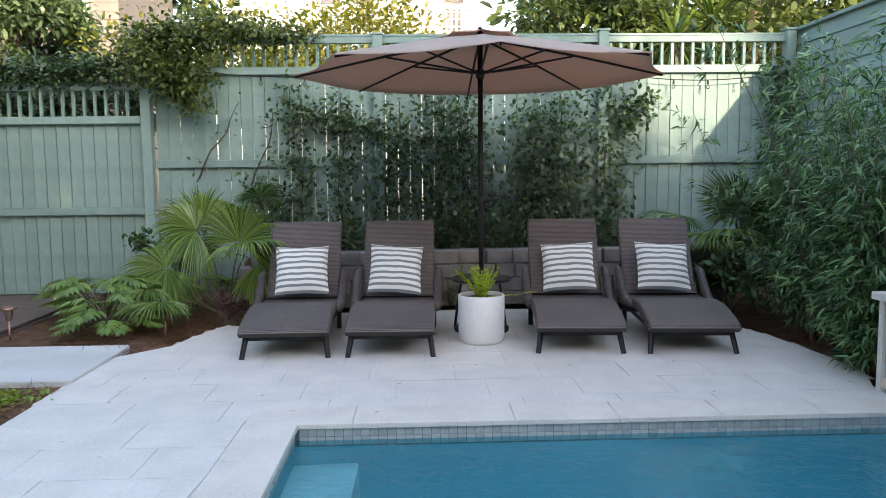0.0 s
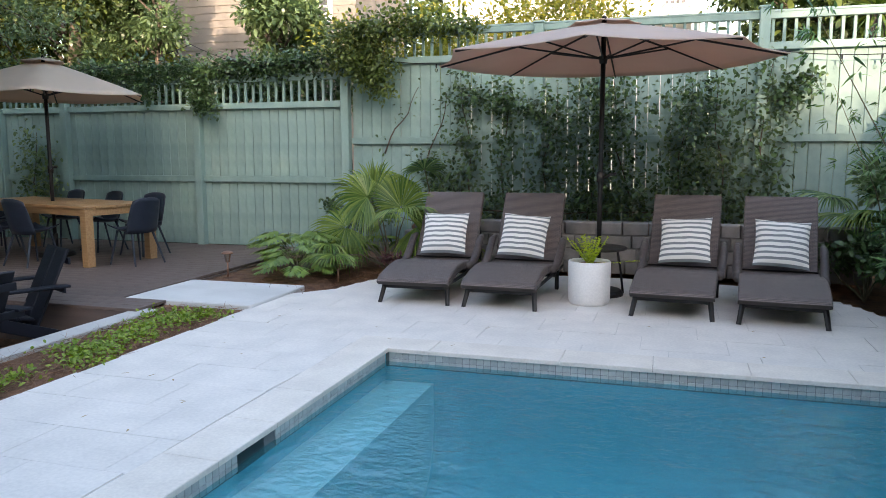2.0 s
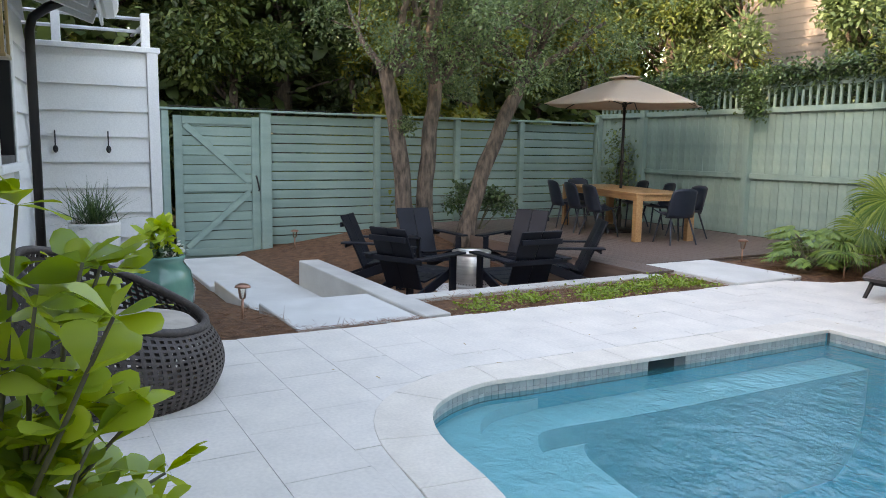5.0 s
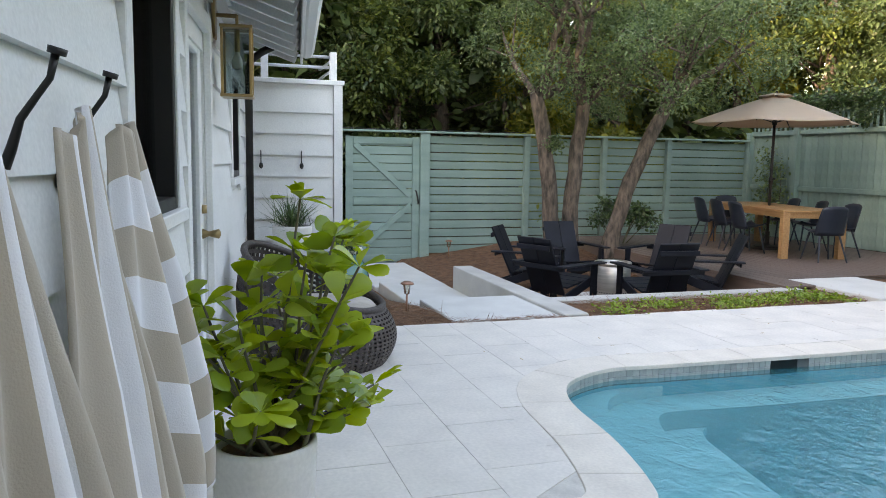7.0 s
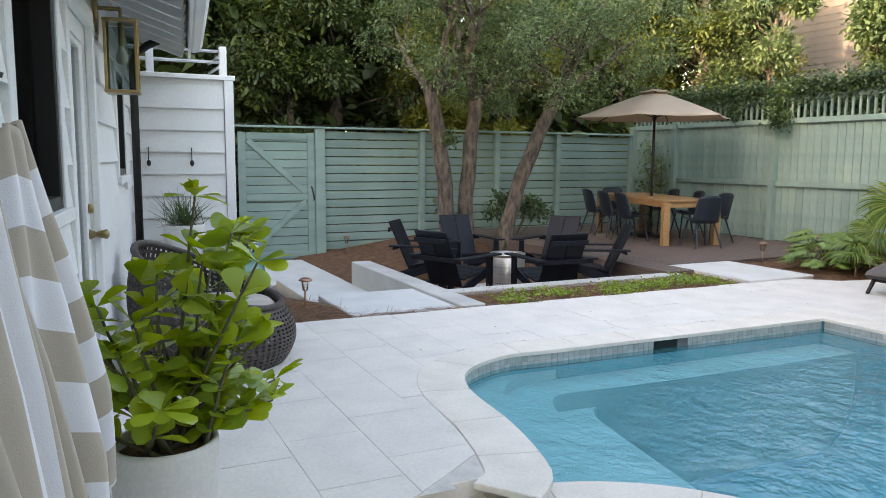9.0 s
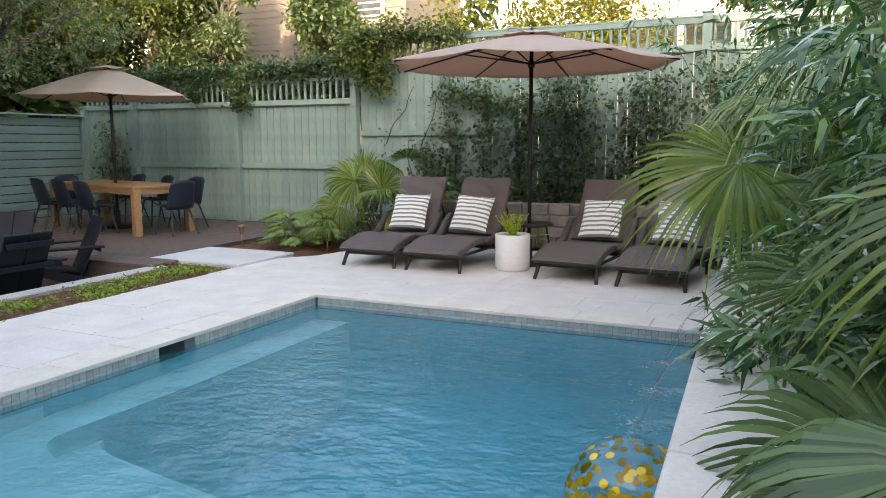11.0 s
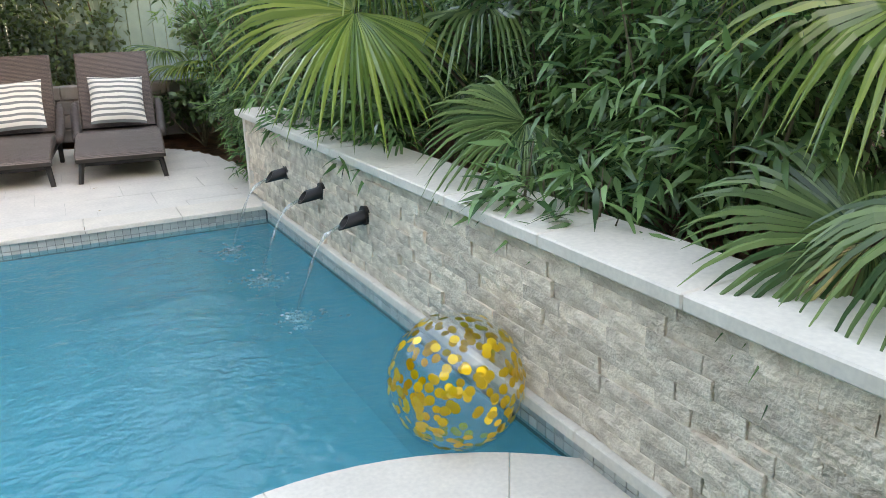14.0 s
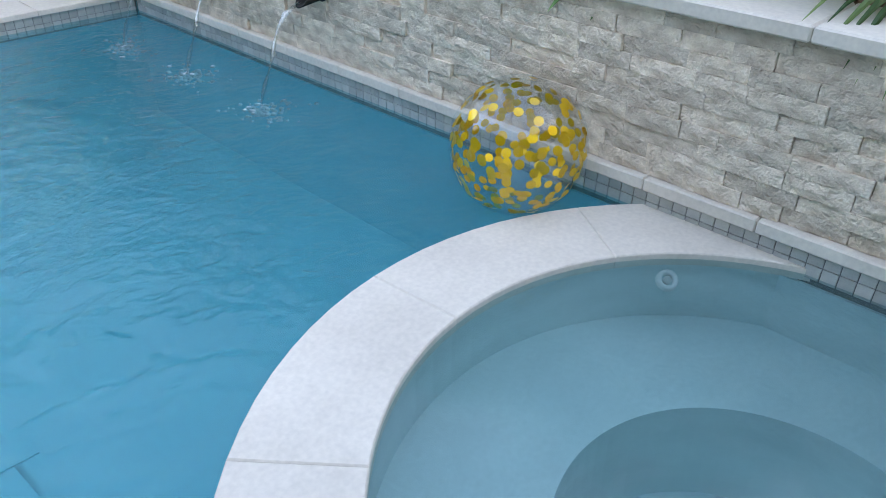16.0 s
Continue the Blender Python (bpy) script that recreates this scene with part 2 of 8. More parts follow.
def tube(bm, pts, radii, seg=10, cap=True):
    """A round tube through points, with a radius at each."""
    pts = [Vector(p) for p in pts]
    if not hasattr(radii, "__len__"):
        radii = [radii] * len(pts)
    rings, side = [], None
    for i, p in enumerate(pts):
        d = (pts[min(i + 1, len(pts) - 1)] - pts[max(i - 1, 0)]).normalized()
        if side is None:
            side = d.orthogonal().normalized()
        side = (side - d * side.dot(d)).normalized()
        up = d.cross(side)
        rings.append([bm.verts.new(p + radii[i] * (math.cos(a) * side + math.sin(a) * up)) for a in [2 * math.pi * k / seg for k in range(seg)]])
    for r0, r1 in zip(rings, rings[1:]):
        for k in range(seg):
            bm.faces.new((r0[k], r0[(k + 1) % seg], r1[(k + 1) % seg], r1[k]))
    if cap:
        bm.faces.new(rings[0][::-1])
        bm.faces.new(rings[-1])
    return rings


def lathe(bm, profile, seg=32, centre=(0, 0)):
    """Turns a profile of (radius, height) about the upright axis."""
    rings = []
    for r, z in profile:
        rings.append([bm.verts.new((centre[0] + r * math.cos(2 * math.pi * k / seg), centre[1] + r * math.sin(2 * math.pi * k / seg), z)) for k in range(seg)] if r > 1e-6 else [bm.verts.new((centre[0], centre[1], z))])
    for a, b in zip(rings, rings[1:]):
        for k in range(seg):
            q = [a[k % len(a)], a[(k + 1) % len(a)], b[(k + 1) % len(b)], b[k % len(b)]]
            q = list(dict.fromkeys(q))
            if len(q) > 2:
                bm.faces.new(q)
    return rings


def prism(bm, outline, z0, z1):
    """An upright prism over a plan outline."""
    lo = [bm.verts.new((x, y, z0)) for x, y in outline]
    hi = [bm.verts.new((x, y, z1)) for x, y in outline]
    n = len(outline)
    if n > 6:
        for a, b, c in tessellate_polygon([[Vector((x, y, 0)) for x, y in outline]]):
            bm.faces.new((hi[a], hi[b], hi[c]))
            bm.faces.new((lo[c], lo[b], lo[a]))
    else:
        bm.faces.new(hi)
        bm.faces.new(lo[::-1])
    for i in range(n):
        bm.faces.new((lo[i], lo[(i + 1) % n], hi[(i + 1) % n], hi[i]))


def chamfer_box_mesh(name, sx, sy, sz, ch, mat):
    """A shared mesh for a piece: a box with its base at z 0 and a chamfered top edge."""
    x, y = sx / 2, sy / 2
    v = [(-x, -y, 0), (x, -y, 0), (x, y, 0), (-x, y, 0), (-x, -y, sz - ch), (x, -y, sz - ch), (x, y, sz - ch), (-x, y, sz - ch),
         (-x + ch, -y + ch, sz), (x - ch, -y + ch, sz), (x - ch, y - ch, sz), (-x + ch, y - ch, sz)]
    f = [(0, 3, 2, 1), (8, 9, 10, 11)]
    for a in (0, 4):
        for i in range(4):
            f.append((a + i, a + (i + 1) % 4, a + 4 + (i + 1) % 4, a + 4 + i))
    me = bpy.data.meshes.new(name)
    me.from_pydata(v, [], f)
    me.materials.append(mat)
    return me


def piece(name, me, m, parent):
    ob = new(name, me)
    ob.matrix_basis = m
    ob.parent = parent
    return ob


def clip(poly, axis, value, keep_less):
    """Cuts a plan polygon by a line x = value or y = value."""
    out = []
    for i, p in enumerate(poly):
        q = poly[(i + 1) % len(poly)]
        a, b = (p[axis] <= value) == keep_less, (q[axis] <= value) == keep_less
        if a:
            out.append(p)
        if a != b:
            t = (value - p[axis]) / (q[axis] - p[axis])
            out.append((p[0] + t * (q[0] - p[0]), p[1] + t * (q[1] - p[1])))
    return out


def smooth_line(pts, n=8):
    """A smooth curve through plan points."""
    out = []
    for i in range(len(pts) - 1):
        p0, p1, p2, p3 = (Vector(pts[max(0, min(len(pts) - 1, i + k))]) for k in (-1, 0, 1, 2))
        for k in range(n):
            t = k / n
            out.append(tuple(0.5 * (2 * p1 + (p2 - p0) * t + (2 * p0 - 5 * p1 + 4 * p2 - p3) * t * t + (3 * p1 - p0 - 3 * p2 + p3) * t ** 3)))
    return out + [tuple(pts[-1])]


# ---- plan ----
WATER = -0.10
POOL_W, POOL_E, POOL_N = -0.70, 2.97, 4.20
SPA, SPA_OUT, SPA_IN = (2.245, -0.245), 1.235, 0.915
SKEW = Matrix.Translation((2.95, 4.2, 0)) @ Matrix.Rotation(radians(1.9), 4, 'Z') @ Matrix.Translation((-2.95, -4.2, 0))   # the planter stands a little askew to the fences
SPA_TOP = -0.08
# water's edge from the north-west corner down the west side and round to the spa
EDGE = smooth_line([(POOL_W, POOL_N), (POOL_W - 0.02, 2.6), (POOL_W - 0.05, 1.35), (-0.755, 0.88), (-0.53, 0.47), (-0.15, 0.285), (0.45, 0.22), (0.92, 0.12), (1.20, 0.0), (1.42, -0.28)], 8)
COPE = 0.315
BED = smooth_line([(-2.45, 6.0), (-2.20, 6.02), (-2.05, 6.58), (-1.83, 7.2), (-1.3, 7.65), (0.0, 7.8), (1.8, 7.7), (2.7, 7.1), (3.0, 6.5), (3.13, 5.75), (3.15, 4.95)], 6)
HOUSE_TURN = -6.6
HOUSE = pose(-0.57, -1.81, 0, 0, 0, HOUSE_TURN)       # house wall: local x along it (+ east), local y out to the pool


def offset_line(line, d):
    out = []
    for i, p in enumerate(line):
        a, b = Vector(line[max(i - 1, 0)]), Vector(line[min(i + 1, len(line) - 1)])
        t = (b - a).normalized()
        out.append((p[0] + t.y * d, p[1] - t.x * d))
    return out


# ---- ground ----
def ground_height(x, y):
    """Yard ground: sunk round the fire pit and by the gate, level elsewhere."""
    z = -0.06
    if x < -2.4:
        k = min(1, max(0, (-2.4 - x) / 1.1))
        z = -0.06 - 0.29 * k
        if y < 1.55:
            z = -0.03 - 0.34 * min(1, max(0, (-3.1 - x) / 2.6))
            if y > 0.5 and x < -3.7:
                z = -0.48
        elif x > -3.3:
            z = -0.035
        elif x < -6.3:
            r = min(1, (-6.3 - x) / 2.6) * min(1, max(0, (y - 1.7) / 2.2))
            z += 0.30 * r
        if y > 4.85 and x > -4.4:
            z = -0.02
        if y > 8.95:
            z = -0.05
    return z


def build_ground():
    def axis(a, b, step, far):
        core = list(np.arange(a, b + 1e-6, step))
        return [a - f for f in far[::-1]] + core + [b + f for f in far]
    far = [2, 6, 15, 40, 120, 400, 1200]
    xs, ys = axis(-10, 6, 0.2, far), axis(-4, 11, 0.2, far)
    vs, idx = [], {}
    pool = [(POOL_W - 0.1, -2.0), (POOL_E + 0.4, -2.0), (POOL_E + 0.4, POOL_N + 0.1), (POOL_W - 0.1, POOL_N + 0.1)]
    for j, y in enumerate(ys):
        for i, x in enumerate(xs):
            z = ground_height(x, y)
            if not (-10 <= x <= 6 and -4 <= y <= 11):
                z = min(z, -0.06)
            deck = -2.35 < x < 4.5 and -4 < y < 8.0
            if deck:
                z = -0.12
            if POOL_W - 0.25 < x < POOL_E + 0.35 and -1.7 < y < POOL_N + 0.25:
                z = -2.2
            if -2.5 < x < 6 and -10 < y < 12 and not deck:
                z += 0.02 * noise.noise((x * 2, y * 2, 0))
            idx[i, j] = len(vs)
            vs.append((x, y, z))
    fs = [(idx[i, j], idx[i + 1, j], idx[i + 1, j + 1], idx[i, j + 1]) for j in range(len(ys) - 1) for i in range(len(xs) - 1)]
    g = link_mesh("ground", vs, fs, M_STRAW, smooth=True)
    g.data.materials.append(M_SOIL)
    for p in g.data.polygons:
        c = p.center
        if c.x < -10.2 or c.y > 9.6 or c.x > 6.2 or c.y < -4.2:
            p.material_index = 1
    tagged(g, "rust-brown pine straw mulch over uneven garden ground", "ground", kind="structure")


build_ground()


# ---- pool deck ----
def build_deck():
    deck = thing("pavement")
    tagged(deck, "ivory travertine pool deck laid in staggered slabs", "paving", kind="structure")
    return deck


deck = build_deck()


def in_poly(p, poly):
    x, y, c = p[0], p[1], False
    for i in range(len(poly)):
        (x0, y0), (x1, y1) = poly[i - 1], poly[i]
        if (y0 > y) != (y1 > y) and x < (x1 - x0) * (y - y0) / (y1 - y0) + x0:
            c = not c
    return c


# coping stones round the pool
def coping_stone(name, a0, a1, b1, b0, parent, z0=-0.026, z1=0.004, ch=0.004):
    """One coping stone over a quad in plan (a: water side, b: deck side), each side a list of points."""
    bm = bmesh.new()
    prism(bm, a0 + b0, z0, z1)
    top = [f for f in bm.faces if f.normal.z > 0.9 or f.calc_center_median().z > z1 - 1e-4]
    es = [e for f in top for e in f.edges if any(abs(g.normal.z) < 0.5 for g in e.link_faces)]
    for f in bm.faces:
        f.normal_update()
    es = [e for e in bm.edges if all(v.co.z > z1 - 1e-4 for v in e.verts) and any(abs(g.normal.z) < 0.5 for g in e.link_faces)]
    bmesh.ops.bevel(bm, geom=es, offset=ch, segments=1, affect='EDGES')
    return part(name, bm, M_TRAV1, parent)


coping = thing("coping", None, "ivory travertine coping edging the pool", "coping", kind="structure")
SHORT = EDGE[:-4]
BACK = offset_line(SHORT, COPE)
LEN = [0.0]
for _p, _q in zip(SHORT, SHORT[1:]):
    LEN.append(LEN[-1] + (Vector(_q) - Vector(_p)).length)


def along(line, s):
    for i in range(len(LEN) - 1):
        if s <= LEN[i + 1] or i == len(LEN) - 2:
            t = (s - LEN[i]) / (LEN[i + 1] - LEN[i])
            return (line[i][0] + t * (line[i + 1][0] - line[i][0]), line[i][1] + t * (line[i + 1][1] - line[i][1]))


def build_coping():
    total = LEN[-1]
    n = 11
    for k in range(n):
        s0, s1 = total * k / n + 0.0015, total * (k + 1) / n - 0.0015
        ss = [s0 + (s1 - s0) * i / 5 for i in range(6)]
        front = [along(SHORT, s) for s in ss]
        back = [along(BACK, s) for s in ss][::-1]
        if k == 0:
            back[-1] = (back[-1][0], POOL_N + 0.0)
        coping_stone("coping_stone", front, None, None, back, coping)
    xs = [POOL_W - COPE, POOL_W + 0.31, 0.55, 1.16, 1.77, 2.38, 2.96]
    for x0, x1 in zip(xs, xs[1:]):
        coping_stone("coping_stone", [(x0 + 0.0015, POOL_N), (x1 - 0.0015, POOL_N)], None, None, [(x1 - 0.0015, POOL_N + COPE), (x0 + 0.0015, POOL_N + COPE)], coping)


build_coping()


# ---- pool shell ----
def build_pool():
    shell = thing("pool_shell", None, "swimming pool basin, light lost with depth put in its blue, pale benches", "pool", kind="structure")
    deep = -1.2
    def wall_run(bm, line, z0, z1):
        v0 = [bm.verts.new((x, y, z0)) for x, y in line]
        v1 = [bm.verts.new((x, y, z1)) for x, y in line]
        for i in range(len(line) - 1):
            bm.faces.new((v0[i], v0[i + 1], v1[i + 1], v1[i]))
    rim = [(p[0], p[1]) for p in EDGE]
    inset = 0.03
    rim = offset_line(rim, inset)
    # walls
    bm = bmesh.new()
    ring = rim + [(1.3, -1.3), (3.2, -1.3), (3.0, POOL_N + inset), (rim[0][0], POOL_N + inset)]
    # sides drop and then curve into a dished floor
    mid = (1.2, 2.4)
    rows = []
    for k, z in ((0, -0.03), (0, -0.55), (0.02, -0.75), (0.07, -0.93), (0.16, -1.07), (0.30, -1.17), (0.5, -1.23), (0.75, -1.26), (0.97, -1.27), (0.999, -1.271)):
        rows.append([bm.verts.new((x + (mid[0] - x) * k, y + (mid[1] - y) * k, z)) for x, y in ring])
    for a, b in zip(rows, rows[1:]):
        for q in range(len(ring)):
            r = (q + 1) % len(ring)
            bm.faces.new((a[q], a[r], b[r], b[q]))
    part("basin", bm, M_PLASTER, shell, smooth=True)
    bm = bmesh.new()
    box(bm, (mid[0] - 0.11, mid[1] - 0.11, -1.30), (mid[0] + 0.11, mid[1] + 0.11, -1.262))
    part("drain_cover", bm, M_PLASTER, shell)
    # bench along the west side and round the bend, then two steps
    cores = (("top_step", -0.165, [(-0.755, 1.25), (-0.70, 0.95), (-0.50, 0.74), (-0.16, 0.607), (0.16, 0.548), (0.55, 0.493), (0.93, 0.406), (1.12, 0.36)], 16),
             ("bench", -0.24, [(-0.36, POOL_N + 0.025), (-0.37, 3.26), (-0.39, 2.18), (-0.42, 1.64), (-0.45, 1.25), (-0.40, 1.08), (-0.18, 0.955), (0.15, 0.88), (0.52, 0.83), (0.99, 0.80), (1.24, 0.79)], 0),
             ("lower_step", -0.37, [(-0.44, 1.9), (-0.44, 1.50), (-0.27, 1.35), (-0.02, 1.29), (0.37, 1.225), (0.77, 1.16), (1.15, 1.10)], 8))
    for name, top, line, first in cores:
        core = smooth_line(line, 8)
        bm = bmesh.new()
        prism(bm, rim[first:-12] + core[::-1], deep + 0.01, top)
        bmesh.ops.triangulate(bm, faces=bm.faces)
        part(name, bm, M_BENCH, shell, "pale blue plaster ledge under water")
    return shell


pool_shell = build_pool()


def ring_mesh(bm, c, r0, r1, z0, z1, a0, a1, n, arc_dir=1):
    an = [radians(a0 + (a1 - a0) * i / n) for i in range(n + 1)]
    o = [(c[0] + r1 * math.cos(a), c[1] + r1 * math.sin(a)) for a in an]
    i_ = [(c[0] + r0 * math.cos(a), c[1] + r0 * math.sin(a)) for a in an[::-1]]
    prism(bm, o + i_, z0, z1)


def build_spa():
    spa = thing("spa", None, "round raised spa with ivory travertine rim and grey-blue plaster", "spa", kind="structure")
    bm = bmesh.new()
    ring_mesh(bm, SPA, SPA_IN + 0.02, SPA_OUT - 0.03, -1.49, SPA_TOP - 0.04, 0, 360, 64)
    part("spa_wall", bm, M_SPA, spa)
    for prof, name in (([(SPA_IN + 0.03, -0.345), (0.50, -0.345)], "spa_bench"), ([(0.50, -0.345), (0.49, -0.70)], "spa_riser"), ([(0.49, -0.70), (0.0, -0.70)], "spa_floor")):
        bm = bmesh.new()
        lathe(bm, prof, 64, SPA)
        part(name, bm, M_SPA, spa, smooth=False)
    cuts = [14, 58, 96, 132, 166, 181, 214, 250, 286, 313]
    for a0, a1 in zip(cuts, cuts[1:]):
        bm = bmesh.new()
        ring_mesh(bm, SPA, SPA_IN, SPA_OUT, SPA_TOP - 0.045, SPA_TOP, a0 + 0.03, a1 - 0.03, 8)
        for f in bm.faces:
            f.normal_update()
        es = [e for e in bm.edges if all(v.co.z > SPA_TOP - 1e-4 for v in e.verts) and any(abs(g.normal.z) < 0.5 for g in e.link_faces)]
        bmesh.ops.bevel(bm, geom=es, offset=0.004, segments=1, affect='EDGES')
        part("rim_stone", bm, M_TRAV1, spa)
    bm = bmesh.new()
    box(bm, (SPA[0] + 0.86, -0.57, SPA_TOP - 0.045), (2.98, 0.46, SPA_TOP - 0.001), 0.004)
    # return jets
    for a, z in ((47, -0.34),):
        j = thing("jet_fitting", pose(SPA[0] + (SPA_IN - 0.03) * math.cos(radians(a)), SPA[1] + (SPA_IN - 0.03) * math.sin(radians(a)), -0.165, 35, 0, a - 90), "white plastic spa jet fitting in the wall", "jet")
        b3 = bmesh.new()
        lathe(b3, [(0.02, -0.01), (0.02, 0.008), (0.028, 0.012), (0.034, 0.008), (0.036, -0.01)], 24)
        part("flange", b3, M_WHITE1, j, smooth=True)
        b3 = bmesh.new()
        lathe(b3, [(0.0, 0.006), (0.013, 0.006), (0.013, -0.01)], 20)
        part("nozzle", b3, M_SLAB, j, smooth=True)
    bm.free()


build_spa()


def build_water():
    bm = bmesh.new()
    rim = offset_line(EDGE, 0.03)
    arc = [(SPA[0] + (SPA_OUT - 0.02) * math.cos(radians(a)), SPA[1] + (SPA_OUT - 0.02) * math.sin(radians(a))) for a in range(180, 46, -4)]
    poly = rim[:-9] + arc + [(3.10, 0.64), (2.975, POOL_N + 0.03), (POOL_W - 0.03, POOL_N + 0.03)]
    wv = [bm.verts.new((x, y, WATER)) for x, y in poly]
    for a, b, c in tessellate_polygon([[Vector((x, y, 0)) for x, y in poly]]):
        bm.faces.new((wv[a], wv[b], wv[c]))
    for f in bm.faces:
        f.normal_update()
        if f.normal.z < 0:
            f.normal_flip()
    me = bpy.data.meshes.new("water_pool")
    bm.to_mesh(me)
    bm.free()
    me.materials.append(M_WATER)
    w = new("water_pool", me)
    tagged(w, "clear blue rippled pool water with bright reflections", "water", kind="structure")
    bm = bmesh.new()
    bmesh.ops.create_circle(bm, cap_ends=True, segments=64, radius=SPA_IN + 0.025, matrix=Matrix.Translation((SPA[0], SPA[1], SPA_TOP - 0.022)))
    for f in bm.faces:
        f.normal_update()
        if f.normal.z < 0:
            f.normal_flip()
    me = bpy.data.meshes.new("water_spa")
    bm.to_mesh(me)
    bm.free()
    me.materials.append(M_SPAWATER)
    w2 = new("water_spa", me)
    tagged(w2, "still grey-blue spa water", "water", kind="structure")
    for o in (w, w2):
        o.visible_shadow = False


build_water()


# ---- planter wall by the pool ----
CAP_TOP = 0.645
planter = thing("planter_wall", SKEW.copy(), "low planter wall faced in split-face travertine with pale cap", "wall", kind="structure")


def build_planter():
    bm = bmesh.new()
    box(bm, (2.995, -0.95, -0.5), (3.20, 4.63, 0.595), 0.0)
    part("wall_core", bm, M_CONC, planter)
    bm = bmesh.new()
    box(bm, (2.965, 4.615, -0.05), (3.30, 4.66, 0.60), 0.006)
    part("end_slab", bm, M_TRAV1, planter)
    ys = list(np.arange(-0.98, 4.4, 0.61)) + [4.67]
    for y0, y1 in zip(ys, ys[1:]):
        bm = bmesh.new()
        box(bm, (2.915, y0 + 0.001, 0.597), (3.25, y1 - 0.001, CAP_TOP), 0.006)
        part("cap_stone", bm, M_TRAV1, planter)
    ys = list(np.arange(-0.95, 4.2, 0.40)) + [4.20]
    for y0, y1 in zip(ys, ys[1:]):
        bm = bmesh.new()
        box(bm, (2.93, y0 + 0.001, -0.012), (2.99, y1 - 0.001, 0.035), 0.005)
        part("ledge_stone", bm, M_TRAV1, planter)


build_planter()
for _y0, _y1, _z0, _m in ((0.56, 4.20, -1.3, M_PLASTER), (-0.9, 0.556, -0.8, M_SPA)):
    bm = bmesh.new()
    box(bm, (2.957, _y0, _z0), (2.990, _y1, -0.134))
    part("submerged_facing", bm, _m, planter, "plastered wall face under water")
bm = bmesh.new()
box(bm, (3.2, -0.93, -0.6), (6.0, 4.63, 0.50))
soil = part("soil", bm, M_STRAW)
soil.matrix_basis = SKEW.copy()
tagged(soil, "dark mulch filling the raised planter", "soil", kind="structure")


# ---- slabs, steps, kerbs by the fire pit ----
def slab(name, lo, hi, mat, label, cat="slab", bevel=0.01):
    bm = bmesh.new()
    box(bm, lo, hi, bevel)
    return tagged(part(name, bm, mat), label, cat, kind="structure")


slab("step_upper", (-3.72, 0.34, -0.30), (-2.56, 1.42, -0.015), M_SLAB, "pale concrete step slab level with the deck")
slab("step_middle", (-6.58, 0.55, -0.6), (-3.70, 1.42, -0.29), M_SLAB, "pale concrete path slab below the step")
slab("step_lower", (-9.1, 0.5, -0.8), (-6.62, 1.62, -0.37), M_SLAB, "pale concrete slab in front of the gate")
slab("wall_cheek", (-5.85, 1.42, -0.7), (-2.50, 1.68, 0.015), M_CONC, "smooth grey concrete retaining wall beside the steps", "wall")
slab("kerb", (-3.42, 1.66, -0.6), (-3.22, 4.90, 0.005), M_CONC, "smooth grey concrete kerb round the fire pit", "kerb")
slab("slab_landing", (-3.80, 5.17, -0.2), (-2.42, 6.25, 0.03), M_SLAB, "pale concrete landing slab between deck and terrace")


# ---- wooden terrace ----
terrace = thing("terrace", None, "weathered brown plank terrace under the dining table", "deck", kind="structure")


def build_terrace():
    bm = bmesh.new()
    box(bm, (-9.3, 4.75, -0.45), (-3.34, 4.79, 0.0), 0.003)
    part("fascia", bm, M_DECK, terrace)
    bm = bmesh.new()
    box(bm, (-3.82, 4.79, -0.45), (-3.80, 9.1, 0.0), 0.0)
    part("side_fascia", bm, M_DECK, terrace)
    ys = np.arange(4.745, 9.09, 0.145)
    for i, y in enumerate(ys):
        x1 = -3.84 if y > 5.1 else -3.33
        me = chamfer_box_mesh("deck_board", x1 + 9.35, 0.139, 0.026, 0.004, M_DECK)
        piece("deck_board", me, pose((x1 - 9.35) / 2, y + 0.07, 0.003), terrace)


build_terrace()


# ---- fences ----
def plank_mesh(w, d, h, mat, name="plank"):
    """An upright plank with a broken front edge."""
    return chamfer_box_mesh(name, w, h, d, 0.004, mat)


